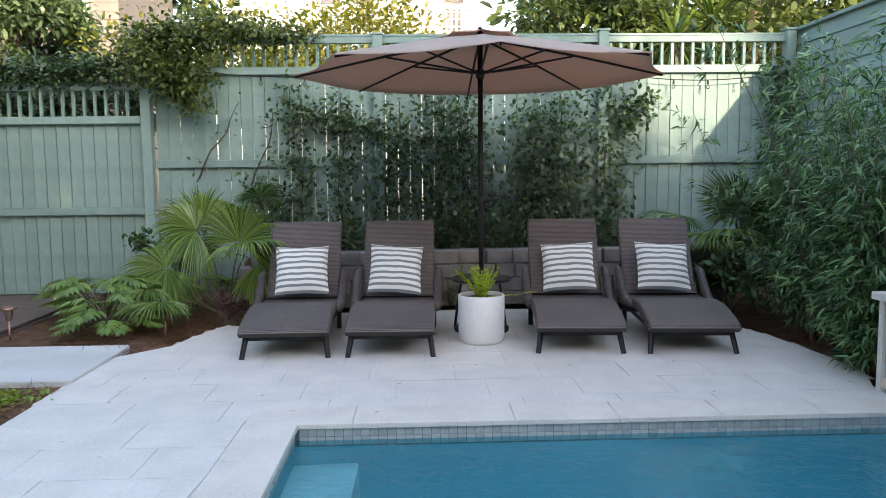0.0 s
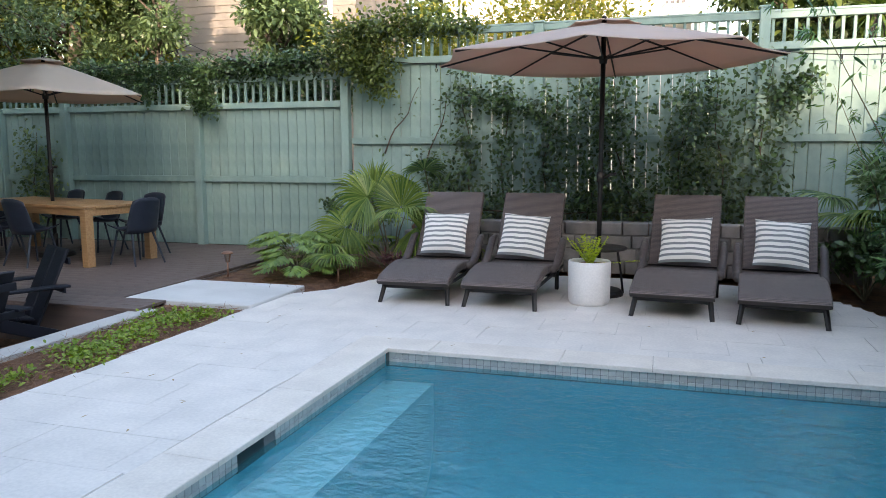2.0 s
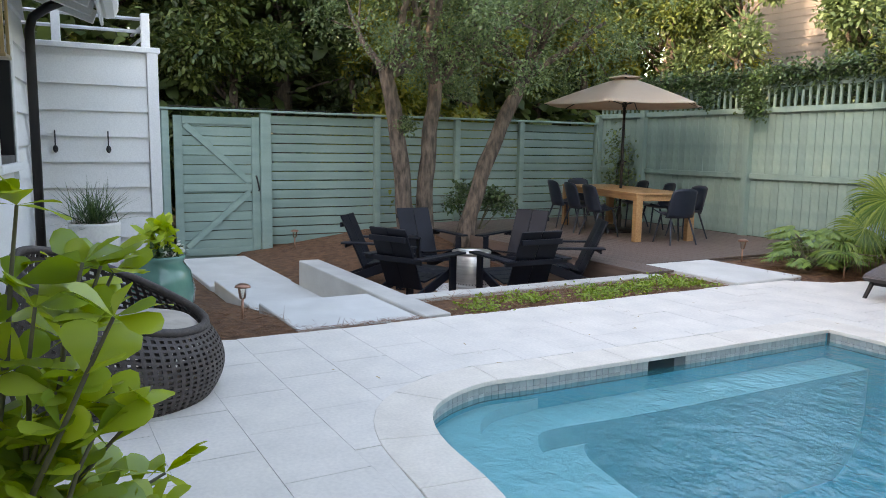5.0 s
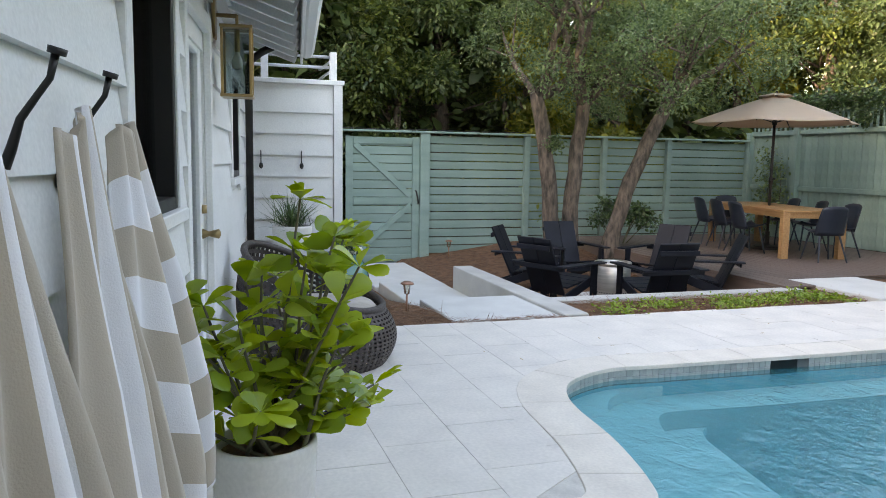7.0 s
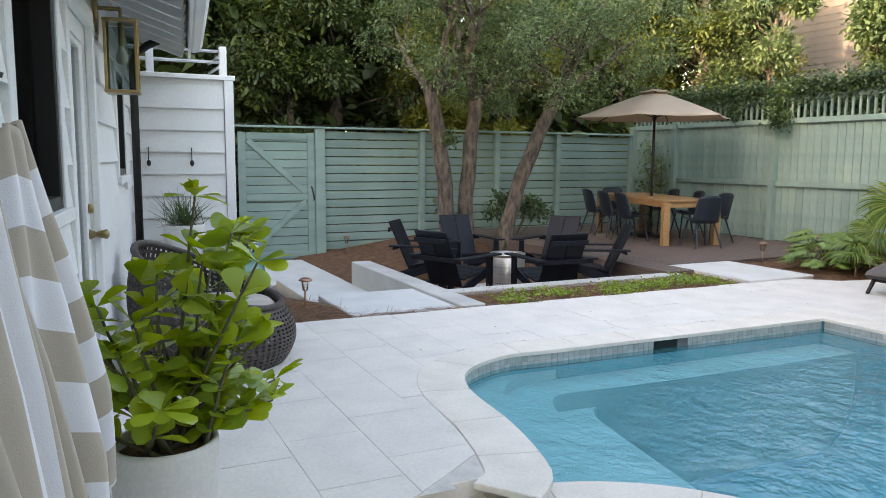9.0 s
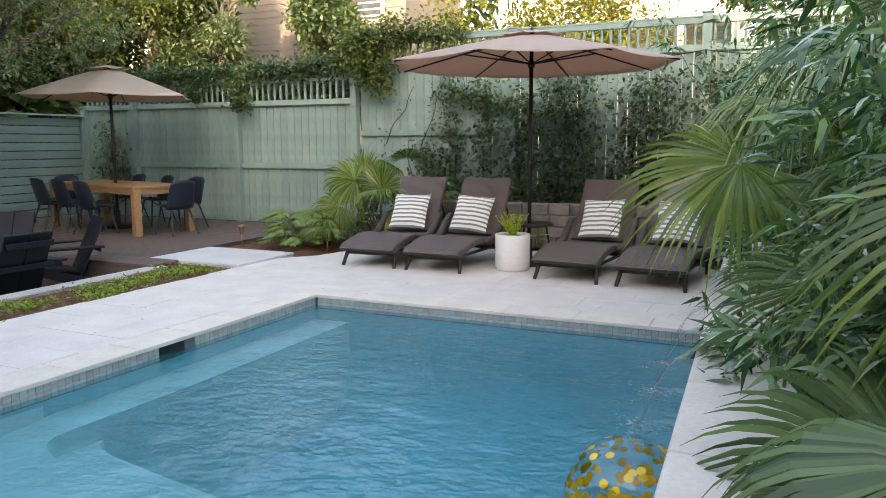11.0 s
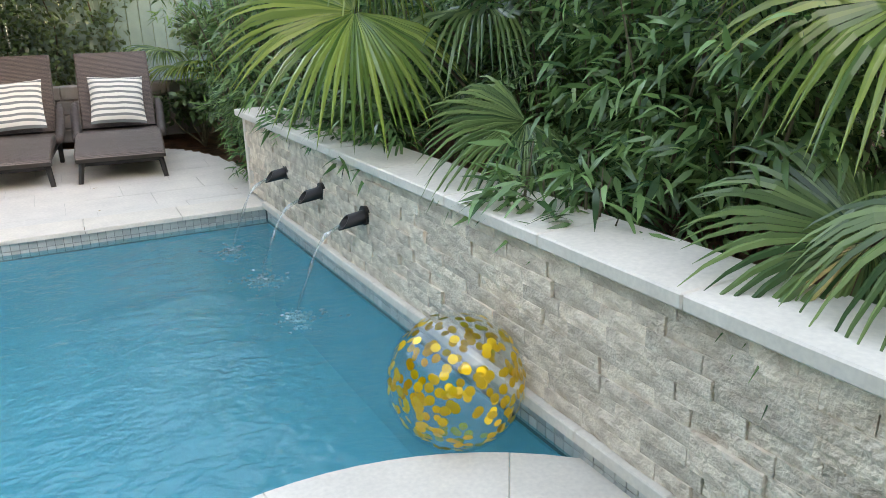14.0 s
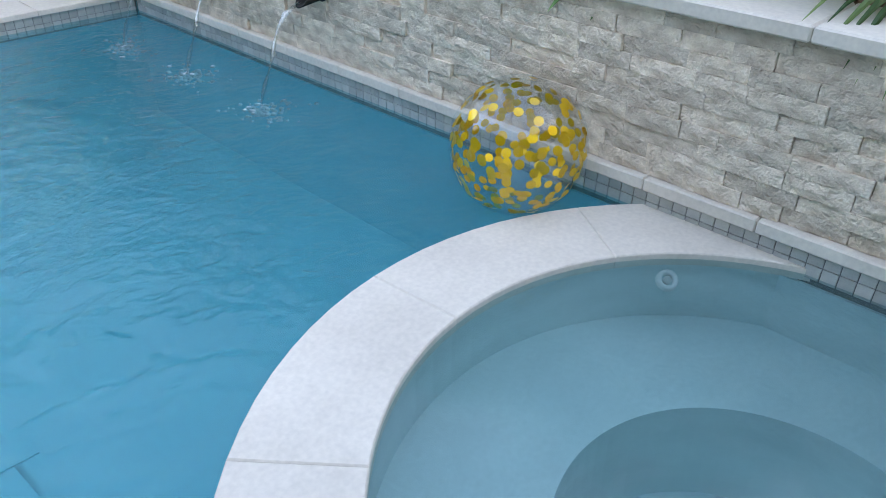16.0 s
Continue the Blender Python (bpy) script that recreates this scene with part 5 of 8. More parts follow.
def _disc(c, r):
    vs, fs = [(c[0], c[1], c[2] + 0.012)], []
    n = 36
    for j, q in enumerate((0.5, 0.85, 1.0)):
        for k in range(n):
            a = 2 * math.pi * k / n
            w = 1 + 0.12 * noise.noise((math.cos(a) * 2, math.sin(a) * 2, 5.0)) * q
            vs.append((c[0] + r * q * w * math.cos(a), c[1] + r * q * w * math.sin(a), c[2] + (0.012, 0.008, -0.02)[j]))
    for k in range(n):
        fs.append((0, 1 + k, 1 + (k + 1) % n))
        for j in range(2):
            fs.append((1 + j * n + k, 1 + (j + 1) * n + k, 1 + (j + 1) * n + (k + 1) % n, 1 + j * n + (k + 1) % n))
    return vs, fs


fire_pit()


def path_light():
    t = thing("path_light", None, "small copper-capped solar path light in the mulch", "path light", "solar path lights")
    bm = bmesh.new()
    tube(bm, [(0, 0, -0.05), (0, 0, 0.17)], 0.011, 8)
    part("stake", bm, M_COPPER, t, smooth=True)
    bm = bmesh.new()
    lathe(bm, [(0.012, 0.17), (0.028, 0.18), (0.042, 0.27), (0.045, 0.275)], 16)
    ob = part("lens", bm, M_BULB, t, "ribbed clear lens", True)
    bm = bmesh.new()
    lathe(bm, [(0.0, 0.30), (0.03, 0.305), (0.062, 0.29), (0.07, 0.275), (0.06, 0.272), (0.0, 0.275)], 16)
    part("cap", bm, M_COPPER, t, smooth=True)
    return t


_p = path_light()
for _i, (_x, _y) in enumerate([(-2.34, 6.9), (-3.68, 6.77), (-3.35, 0.10), (-8.9, 2.35), (3.45, 6.4), (-4.0, 8.3)]):
    _m = pose(_x, _y, max(ground_height(_x, _y), -0.5) + (0.0 if _x < 3 else 0.0), random.uniform(-3, 3), random.uniform(-3, 3), 0)
    if _i == 0:
        _p.matrix_basis = _m
    else:
        copy_thing(_p, _m)


def beach_ball():
    c, R = Vector((2.82, 1.025, 0.105)), 0.243
    t = thing("beach_ball", Matrix.Translation(c), "clear inflatable beach ball filled with gold confetti", "ball")
    bm = bmesh.new()
    bmesh.ops.create_uvsphere(bm, u_segments=48, v_segments=32, radius=R)
    for v in bm.verts:
        v.co *= 1 + 0.012 * noise.noise(v.co * 9)
    s = part("skin", bm, M_CLEAR, t, smooth=True)
    s.visible_shadow = False
    rng = random.Random(7)
    pts = []
    me = bpy.data.meshes.new("confetti")
    n = 10
    me.from_pydata([(0, 0, 0.0)] + [(0.0172 * math.cos(2 * math.pi * k / n), 0.0172 * math.sin(2 * math.pi * k / n), 0.0) for k in range(n)], [], [(0, 1 + k, 1 + (k + 1) % n) for k in range(n)])
    me.materials.append(M_GOLD)
    while len(pts) < 290:
        d = Vector((rng.gauss(0, 1), rng.gauss(0, 1), rng.gauss(0, 1))).normalized()
        dens = 0.35 + 0.65 * max(0, noise.noise(d * 2.3) + 0.35)
        if rng.random() > dens or d.z > 0.9:
            continue
        pts.append(d)
        m = Matrix.Translation(d * (R - 0.006 - rng.random() * 0.004)) @ d.to_track_quat('Z', 'Y').to_matrix().to_4x4() @ pose(0, 0, 0, rng.uniform(-14, 14), rng.uniform(-14, 14), 0)
        piece("confetti", me, m, t)
    bm = bmesh.new()
    lathe(bm, [(0.0, R - 0.002), (0.012, R - 0.003), (0.014, R - 0.01)], 12)
    part("valve", bm, M_CLEAR, t, "clear valve", True)


beach_ball()


# ---- water spouts ----
def spouts():
    first = None
    for y in (3.62, 2.98, 2.36):
        m = SKEW @ pose(2.965, y, 0.352, 0, 0, 0)
        if first:
            copy_thing(first, m)
        else:
            first = t = thing("water_spout", m, "dark bronze slant-cut spout on the stone wall", "spout", "spouts on the stone wall")
            bm = bmesh.new()
            seg = 20
            r, ri = 0.036, 0.029
            rings = []
            for rad, off in ((r, 0.0), (r, 1.0), (ri, 1.0), (ri, 0.0)):
                ring = []
                for k in range(seg):
                    a = 2 * math.pi * k / seg
                    z, yy = rad * math.sin(a), rad * math.cos(a)
                    x = 0.03 if off == 0 else -0.10 - 0.055 * (z / r + 1) / 2 * -1 - 0.05
                    ring.append(bm.verts.new((x, yy, z - (0.02 if off else 0.0))))
                rings.append(ring)
            for a, b in zip(rings, rings[1:]):
                for k in range(seg):
                    bm.faces.new((a[k], a[(k + 1) % seg], b[(k + 1) % seg], b[k]))
            part("pipe", bm, M_METAL, t, smooth=True)
            bm = bmesh.new()
            tube(bm, [(0.01, 0, 0), (-0.018, 0, 0)], 0.05, 20)
            part("flange", bm, M_METAL, t)
        s = thing("water_stream", SKEW @ pose(2.965, y, 0.32), "thin clear stream of falling water", "water")
        bm = bmesh.new()
        pts = [(-0.14 - 0.62 * q ** 0.5 * 0.42, 0.01 * math.sin(q * 9), -0.435 * q) for q in np.linspace(0, 1, 12)]
        tube(bm, pts, [0.008 + 0.004 * math.sin(i * 1.7) for i in range(12)], 8)
        part("jet", bm, M_STREAM, s, smooth=True)
        bm = bmesh.new()
        ex = pts[-1][0]
        rng = random.Random(int(y * 100))
        for k in range(150):
            a, q = rng.uniform(0, 6.28), abs(rng.gauss(0, 0.075))
            bmesh.ops.create_icosphere(bm, subdivisions=1, radius=rng.uniform(0.004, 0.016), matrix=Matrix.Translation((ex + q * math.cos(a), q * math.sin(a) * 1.3, -0.435 + rng.uniform(-0.004, 0.012))) @ Matrix.Diagonal((1, 1, 0.5, 1)))
        part("splash", bm, M_FOAM, s, "white foam where the water lands", True)["kind"] = "stuff"


M_STREAM = pane_material("falling_water", (0.93, 0.97, 0.98), 0.05, fixed=0.28)
M_FOAM = material("water_foam", (0.75, 0.85, 0.88), 0.3, scale=20, bump=0.1)
_n, _k = M_FOAM.node_tree.nodes, M_FOAM.node_tree.links
_tr, _ms = _n.new("ShaderNodeBsdfTransparent"), _n.new("ShaderNodeMixShader")
_ms.inputs[0].default_value = 0.5
_k.new(_n["Principled BSDF"].outputs[0], _ms.inputs[1]), _k.new(_tr.outputs[0], _ms.inputs[2])
_k.new(_ms.outputs[0], _n["Material Output"].inputs[0])
spouts()


def skimmer():
    t = thing("skimmer", None, "skimmer opening in the pool's tile line, its shade a black plate", "skimmer", kind="structure")
    # thin black plate in place of the shaded recess
    bm = bmesh.new()
    box(bm, (POOL_W - 0.056, 2.27, -0.14), (POOL_W - 0.050, 2.62, -0.027))
    part("mouth_shade", bm, M_BLACK, t)


skimmer()


# ---- by the house ----
def wall_lantern():
    t = thing("wall_lantern", HOUSE @ pose(-0.42, 0.025, 1.79), "square brass wall lantern with clear bulb, unlit", "lantern")
    bm = bmesh.new()
    box(bm, (-0.055, 0.0, 0.34), (0.055, 0.02, 0.60), 0.005)
    part("back_plate", bm, M_BRASS, t)
    bm = bmesh.new()
    tube(bm, [(0, 0.02, 0.48), (0, 0.14, 0.48)], 0.012, 8)
    tube(bm, [(0, 0.14, 0.485), (0, 0.14, 0.41)], 0.009, 8)
    part("arm", bm, M_BRASS, t)
    w, h, y0 = 0.082, 0.40, 0.14
    for sx in (-1, 1):
        for sy in (-1, 1):
            bm = bmesh.new()
            box(bm, (sx * w - 0.008, y0 + sy * w - 0.008, 0.01), (sx * w + 0.008, y0 + sy * w + 0.008, h), 0.002)
            part("corner_bar", bm, M_BRASS, t)
        bm = bmesh.new()
        box(bm, (sx * w - 0.0015, y0 - w, 0.02), (sx * w + 0.0015, y0 + w, h - 0.01))
        part("pane", bm, M_GLASS, t).visible_shadow = False
        bm = bmesh.new()
        box(bm, (-w, y0 + sx * w - 0.0015, 0.02), (w, y0 + sx * w + 0.0015, h - 0.01))
        part("pane", bm, M_GLASS, t).visible_shadow = False
    for z in (0.0, h):
        bm = bmesh.new()
        box(bm, (-w - 0.012, y0 - w - 0.012, z), (w + 0.012, y0 + w + 0.012, z + 0.018), 0.003)
        part("plate", bm, M_BRASS, t)
    bm = bmesh.new()
    tube(bm, [(0, y0, h), (0, y0, 0.27)], 0.016, 10)
    part("socket", bm, M_BRASS, t)
    bm = bmesh.new()
    lathe(bm, [(0.012, 0.28), (0.016, 0.26), (0.03, 0.225), (0.034, 0.20), (0.028, 0.175), (0.0, 0.163)], 16, (0, y0))
    part("bulb", bm, M_FROST, t, "pale glass bulb", True)


M_FROST = material("pale_bulb_glass", (0.75, 0.72, 0.62), 0.2, bump=0)
wall_lantern()


def towel_hook(x, z):
    t = thing("coat_hook", HOUSE @ pose(x, 0.028, z), "black iron coat hook on the house wall", "hook", "hooks on the house wall")
    bm = bmesh.new()
    tube(bm, [(0, 0.010, 0.02), (0, 0.022, 0.05), (0, 0.038, 0.10), (0, 0.066, 0.14), (0, 0.086, 0.168), (0, 0.096, 0.208)], [0.010, 0.009, 0.007, 0.006, 0.006, 0.007], 10)
    tube(bm, [(0, 0.097, 0.206), (0, 0.100, 0.217)], [0.015, 0.016], 14)
    part("shank", bm, M_BLACK, t, smooth=True)
    bm = bmesh.new()
    box(bm, (-0.022, -0.012, -0.03), (0.022, 0.0, 0.07), 0.006)
    part("plate", bm, M_BLACK, t)


def towel(x, z, wide, long_, seed, label, cloth):
    t = thing("beach_towel", HOUSE @ pose(x, 0.03, z), label, "towel", "towels on the hooks")
    def f(u, v):
        a = u * 2 - 1
        drop = v
        spread = 0.04 + wide * min(1.0, drop * 1.1) ** 0.9
        fold = 0.035 * min(1, drop * 2 + 0.25) * math.sin(a * 7.0 + seed + 1.6 * drop) + 0.018 * math.sin(a * 15 + seed * 2)
        top = 0.03 * math.cos(a * math.pi / 2)
        y = 0.10 + 0.03 * (1 - drop) * math.cos(a * 1.5) + fold * (0.35 + 1.3 * drop) + 0.10 * min(1, drop * 1.4)
        zz = top - long_ * drop * (1 - 0.18 * abs(a + 0.25 * math.sin(seed)) ** 1.5) + 0.02 * math.sin(a * 5 + seed)
        return (a * spread + 0.04 * drop * math.sin(seed), y, zz)
    cloth_sheet("cloth", f, 64, 48, cloth, t, 0.9, long_ * 1.0, 0.012)


for _x, _s, _len in ((3.40, 0.3, 1.30), (2.98, 1.9, 1.30), (2.62, 4.2, 1.0)):
    towel_hook(_x, 1.385)
    towel(_x, 1.46, 0.27, _len, _s, "beige and white striped beach towel hanging from a hook", M_TOWEL if _s > 4 else M_TOWELV)


def wicker_chair():
    t = thing("wicker_armchair", pose(-1.50, -1.02, 0.0, 0, 0, -25), "dark open-weave wicker tub chair with oatmeal cushion", "chair")
    bm = bmesh.new()
    nu, nv = 70, 15
    grid = []
    for j in range(nv + 1):
        row = []
        v = j / nv
        for i in range(nu):
            a = 2 * math.pi * i / nu
            back = (0.5 - 0.5 * math.sin(a))
            H = 0.40 + 0.42 * back ** 1.3
            prof = math.sin(math.pi * (0.18 + 0.62 * v))
            r = 0.36 + 0.20 * prof - 0.04 * v
            row.append(bm.verts.new((r * 1.05 * math.cos(a), r * math.sin(a) - 0.10 * v * back, H * v)))
        grid.append(row)
    # each mesh of the weave is a small frame with an open middle
    for j in range(nv):
        for i in range(nu):
            q = [grid[j][i], grid[j][(i + 1) % nu], grid[j + 1][(i + 1) % nu], grid[j + 1][i]]
            c = sum((v.co for v in q), Vector()) / 4
            k = [bm.verts.new(c + (v.co - c) * 0.52) for v in q]
            for a in range(4):
                bm.faces.new((q[a], q[(a + 1) % 4], k[(a + 1) % 4], k[a]))
    ob = part("basket", bm, M_WICK2, t)
    md = ob.modifiers.new("thick", 'SOLIDIFY')
    md.thickness = 0.012
    bm = bmesh.new()
    pts = []
    for i in range(nu + 1):
        a = 2 * math.pi * i / nu
        back = (0.5 - 0.5 * math.sin(a))
        H = 0.40 + 0.42 * back ** 1.3
        r_ = 0.36 + 0.20 * math.sin(math.pi * 0.80) - 0.04
        pts.append((r_ * 1.05 * math.cos(a), r_ * math.sin(a) - 0.10 * back, H))
    tube(bm, pts, 0.025, 8, False)
    part("rim", bm, M_WICK2, t, smooth=True)
    bm = bmesh.new()
    lathe(bm, [(0.0, 0.30), (0.34, 0.30), (0.39, 0.33), (0.40, 0.38), (0.36, 0.42), (0.2, 0.44), (0.0, 0.445)], 32)
    part("cushion", bm, M_CUSH, t, smooth=True)


wicker_chair()

# ---- plants ----
L_OAK = leaf_material("oak_leaf", (0.055, 0.1, 0.045), (0.19, 0.27, 0.12), 0.3, 0.38)
L_FAR = leaf_material("background_leaf", (0.035, 0.065, 0.02), (0.18, 0.23, 0.06), 0.45, 0.34)
L_CEDAR = leaf_material("cedar_leaf", (0.026, 0.056, 0.021), (0.135, 0.19, 0.06), 0.5, 0.3)
# yellow leaf tone with low sunlight painted into the colour
L_GOLD = leaf_material("sun_coloured_leaf", (0.10, 0.14, 0.03), (0.28, 0.27, 0.05), 0.5, 0.4)
L_VINE = leaf_material("vine_leaf", (0.022, 0.055, 0.022), (0.095, 0.165, 0.06), 0.3, 0.25)
L_BAMBOO = leaf_material("bamboo_leaf", (0.022, 0.075, 0.03), (0.2, 0.36, 0.14), 0.25, 0.22)
L_PALM = leaf_material("fan_palm_leaf", (0.035, 0.09, 0.035), (0.22, 0.33, 0.125), 0.2, 0.2)
L_PALMY = leaf_material("yellowing_palm_leaf", (0.055, 0.125, 0.026), (0.25, 0.33, 0.075), 0.22, 0.2)
L_STRAWTIP = leaf_material("dry_palm_tip", (0.42, 0.32, 0.18), (0.30, 0.22, 0.12), 0.7, 0.2)
L_CLUSIA = leaf_material("clusia_leaf", (0.17, 0.27, 0.035), (0.37, 0.45, 0.06), 0.26, 0.34)
L_FERN = leaf_material("bright_fern_leaf", (0.32, 0.46, 0.04), (0.50, 0.58, 0.07), 0.45, 0.35)
L_GROUND = leaf_material("ground_cover_leaf", (0.13, 0.23, 0.03), (0.30, 0.40, 0.065), 0.5, 0.3)
L_PHILO = leaf_material("philodendron_leaf", (0.1, 0.19, 0.035), (0.22, 0.32, 0.075), 0.3, 0.3)
L_RED = leaf_material("dark_red_leaf", (0.06, 0.015, 0.018), (0.11, 0.03, 0.03), 0.4, 0.2)
L_WHITEFL = leaf_material("white_petal", (0.75, 0.75, 0.7), (0.65, 0.66, 0.6), 0.6, 0.3)
M_STEM = material("green_brown_stem", (0.12, 0.11, 0.06), 0.7, bump=0.2)
M_VSTEM = material("vine_stem", (0.10, 0.075, 0.055), 0.85, bump=0.3)
RNG = np.random.default_rng(11)

SHAPES = {
    "oval": ([(0, 0), (0.35, -0.5), (0.35, 0.5), (0.75, -0.42), (0.75, 0.42), (1, 0)], [(0, 1, 2), (1, 3, 4, 2), (3, 5, 4)]),
    "paddle": ([(0, 0), (0.25, -0.16), (0.25, 0.16), (0.55, -0.42), (0.55, 0.42), (0.8, -0.5), (0.8, 0.5), (0.95, -0.3), (0.95, 0.3), (1.0, 0.0)], [(0, 1, 2), (1, 3, 4, 2), (3, 5, 6, 4), (5, 7, 8, 6), (7, 9, 8)]),
    "lance": ([(0, 0), (0.25, -0.5), (0.25, 0.5), (0.6, -0.36), (0.6, 0.36), (1, 0)], [(0, 1, 2), (1, 3, 4, 2), (3, 5, 4)]),
    "diamond": ([(0, 0), (0.45, -0.5), (0.45, 0.5), (1, 0)], [(0, 1, 2), (1, 3, 2)]),
}


def unit(v):
    return v / np.maximum(np.linalg.norm(v, axis=-1, keepdims=True), 1e-9)


def leaf_mesh(name, P, D, L, W, shape, mat, parent, droop=0.15, fold=0.12, tilt=None, label=""):
    """Many leaves in one mesh: bases P, directions D, lengths L, widths W."""
    P, D = np.asarray(P, float), unit(np.asarray(D, float))
    n = len(P)
    L, W = np.broadcast_to(L, n), np.broadcast_to(W, n)
    up = np.tile([0.0, 0.0, 1.0], (n, 1)) + RNG.normal(0, 0.45, (n, 3)) if tilt is None else np.asarray(tilt, float)
    S = unit(np.cross(D, up))
    N = np.cross(S, D)
    tv, tf = SHAPES[shape]
    tv = np.array(tv)
    u, v = tv[:, 0], tv[:, 1]
    co = P[:, None, :] + D[:, None, :] * (u[None, :, None] * L[:, None, None]) + S[:, None, :] * (v[None, :, None] * W[:, None, None]) \
        + N[:, None, :] * ((fold * np.abs(v)[None, :, None] * W[:, None, None] * 2) - droop * (u ** 2)[None, :, None] * L[:, None, None])
    k = len(tv)
    fs = []
    base = np.arange(n) * k
    faces = [[tuple(b + i for i in f) for f in tf] for b in base.tolist()]
    fs = [f for g in faces for f in g]
    return link_mesh(name, co.reshape(-1, 3), fs, mat, parent, True, label)


def blob_points(centres, radii, n, flat=0.8, shell=0.45):
    """Points scattered about centres, thinner inside."""
    c = RNG.integers(0, len(centres), n)
    d = unit(RNG.normal(0, 1, (n, 3)))
    r = np.asarray(radii)[c] * (shell + (1 - shell) * RNG.random(n)) * (0.8 + 0.4 * RNG.random(n))
    off = d * r[:, None] * np.array([1, 1, flat])
    return np.asarray(centres)[c] + off, unit(off + RNG.normal(0, 0.35, (n, 3)))


def branch(bm, a, b, r0, r1, wob=0.12, n=6):
    a, b = Vector(a), Vector(b)
    L = (b - a).length
    pts, rad = [], []
    for i in range(n + 1):
        t = i / n
        w = Vector((noise.noise(a * 3 + Vector((t * 2.5, 0, 0))), noise.noise(a * 3 + Vector((0, t * 2.5, 7))), 0.4 * noise.noise(a * 3 + Vector((3, t * 2.5, 0))))) * wob * L * math.sin(math.pi * t)
        pts.append(a.lerp(b, t) + w)
        rad.append((r0 + (r1 - r0) * t) * (1 + 0.07 * noise.noise(pts[-1] * 9)))
    tube(bm, pts, rad, 10)
    return pts


def yard_oak():
    t = thing("oak_tree", None, "three-trunked oak with fissured bark and small leaves", "tree")
    # trunks: foot, bend, fork
    specs = [((-7.45, 3.71, -0.2), (-7.47, 3.57, 1.2), (-7.5, 3.34, 2.55), 0.145, 0.11),
             ((-7.45, 3.95, -0.2), (-7.45, 4.05, 1.3), (-7.45, 4.17, 2.45), 0.14, 0.105),
             ((-7.45, 4.74, -0.2), (-7.45, 5.10, 1.15), (-7.45, 5.90, 2.68), 0.14, 0.11)]
    tops = []
    for a, b, c, r0, r1 in specs:
        bm = bmesh.new()
        pts = smooth_line([(0, a[2]), (0.5, b[2]), (1, c[2])], 6)
        path = []
        for i in range(15):
            q = i / 14
            p = Vector(a) * (1 - q) ** 2 + 2 * (Vector(b) * 2 - (Vector(a) + Vector(c)) * 0.5) * q * (1 - q) + Vector(c) * q * q
            path.append(p + Vector((noise.noise(p * 1.7), noise.noise(p * 1.7 + Vector((9, 0, 0))), 0)) * 0.035)
        rad = [(r0 + (r1 - r0) * i / 14) * (1.35 - 0.35 * min(1, i / 3)) * (1 + 0.08 * noise.noise(p * 5)) for i, p in enumerate(path)]
        tube(bm, path, rad, 14)
        part("trunk", bm, M_BARK, t, smooth=True)
        tops.append(path[-1])
    centres, radii = [], []
    rng = random.Random(4)
    for p in tops:
        for k in range(6):
            bm = bmesh.new()
            a = rng.uniform(0, 2 * math.pi)
            e = p + Vector((math.cos(a) * rng.uniform(0.8, 1.9), math.sin(a) * rng.uniform(0.8, 1.9), rng.uniform(0.2, 2.2)))
            mid = branch(bm, p - Vector((0, 0, 0.1)), e, 0.07, 0.025)
            for j in range(4):
                b = e + Vector((rng.gauss(0, 0.6), rng.gauss(0, 0.6), rng.gauss(0.1, 0.45)))
                branch(bm, mid[4], b, 0.022, 0.007, 0.15, 4)
                centres.append(tuple(b)), radii.append(rng.uniform(0.32, 0.55))
            part("limb", bm, M_BARK, t, smooth=True)
    # skirts of foliage that hang in front of the fork
    for x, y, z, r in ((-6.6, 3.2, 2.75, 0.5), (-6.7, 3.8, 2.65, 0.5), (-6.6, 4.5, 2.75, 0.55), (-6.4, 5.2, 2.9, 0.55), (-6.1, 6.0, 2.95, 0.55), (-5.9, 6.7, 3.2, 0.5), (-7.0, 2.9, 3.0, 0.5), (-6.5, 4.2, 3.4, 0.7), (-6.3, 5.4, 3.6, 0.7), (-6.6, 3.4, 3.7, 0.7), (-6.0, 6.2, 3.9, 0.7), (-6.4, 4.8, 4.4, 0.8), (-6.4, 3.6, 4.6, 0.8), (-5.7, 7.2, 3.9, 0.5), (-7.4, 3.6, 1.75, 0.2), (-5.2, 7.9, 4.1, 0.6), (-5.6, 7.6, 4.7, 0.7), (-4.9, 8.5, 4.9, 0.6)):
        centres.append((x, y, z)), radii.append(r)
    P, D = blob_points(centres, radii, 42000, 0.75)
    L = RNG.uniform(0.035, 0.075, len(P))
    leaf_mesh("crown", P, D, L, L * 0.5, "oval", L_OAK, t)


yard_oak()


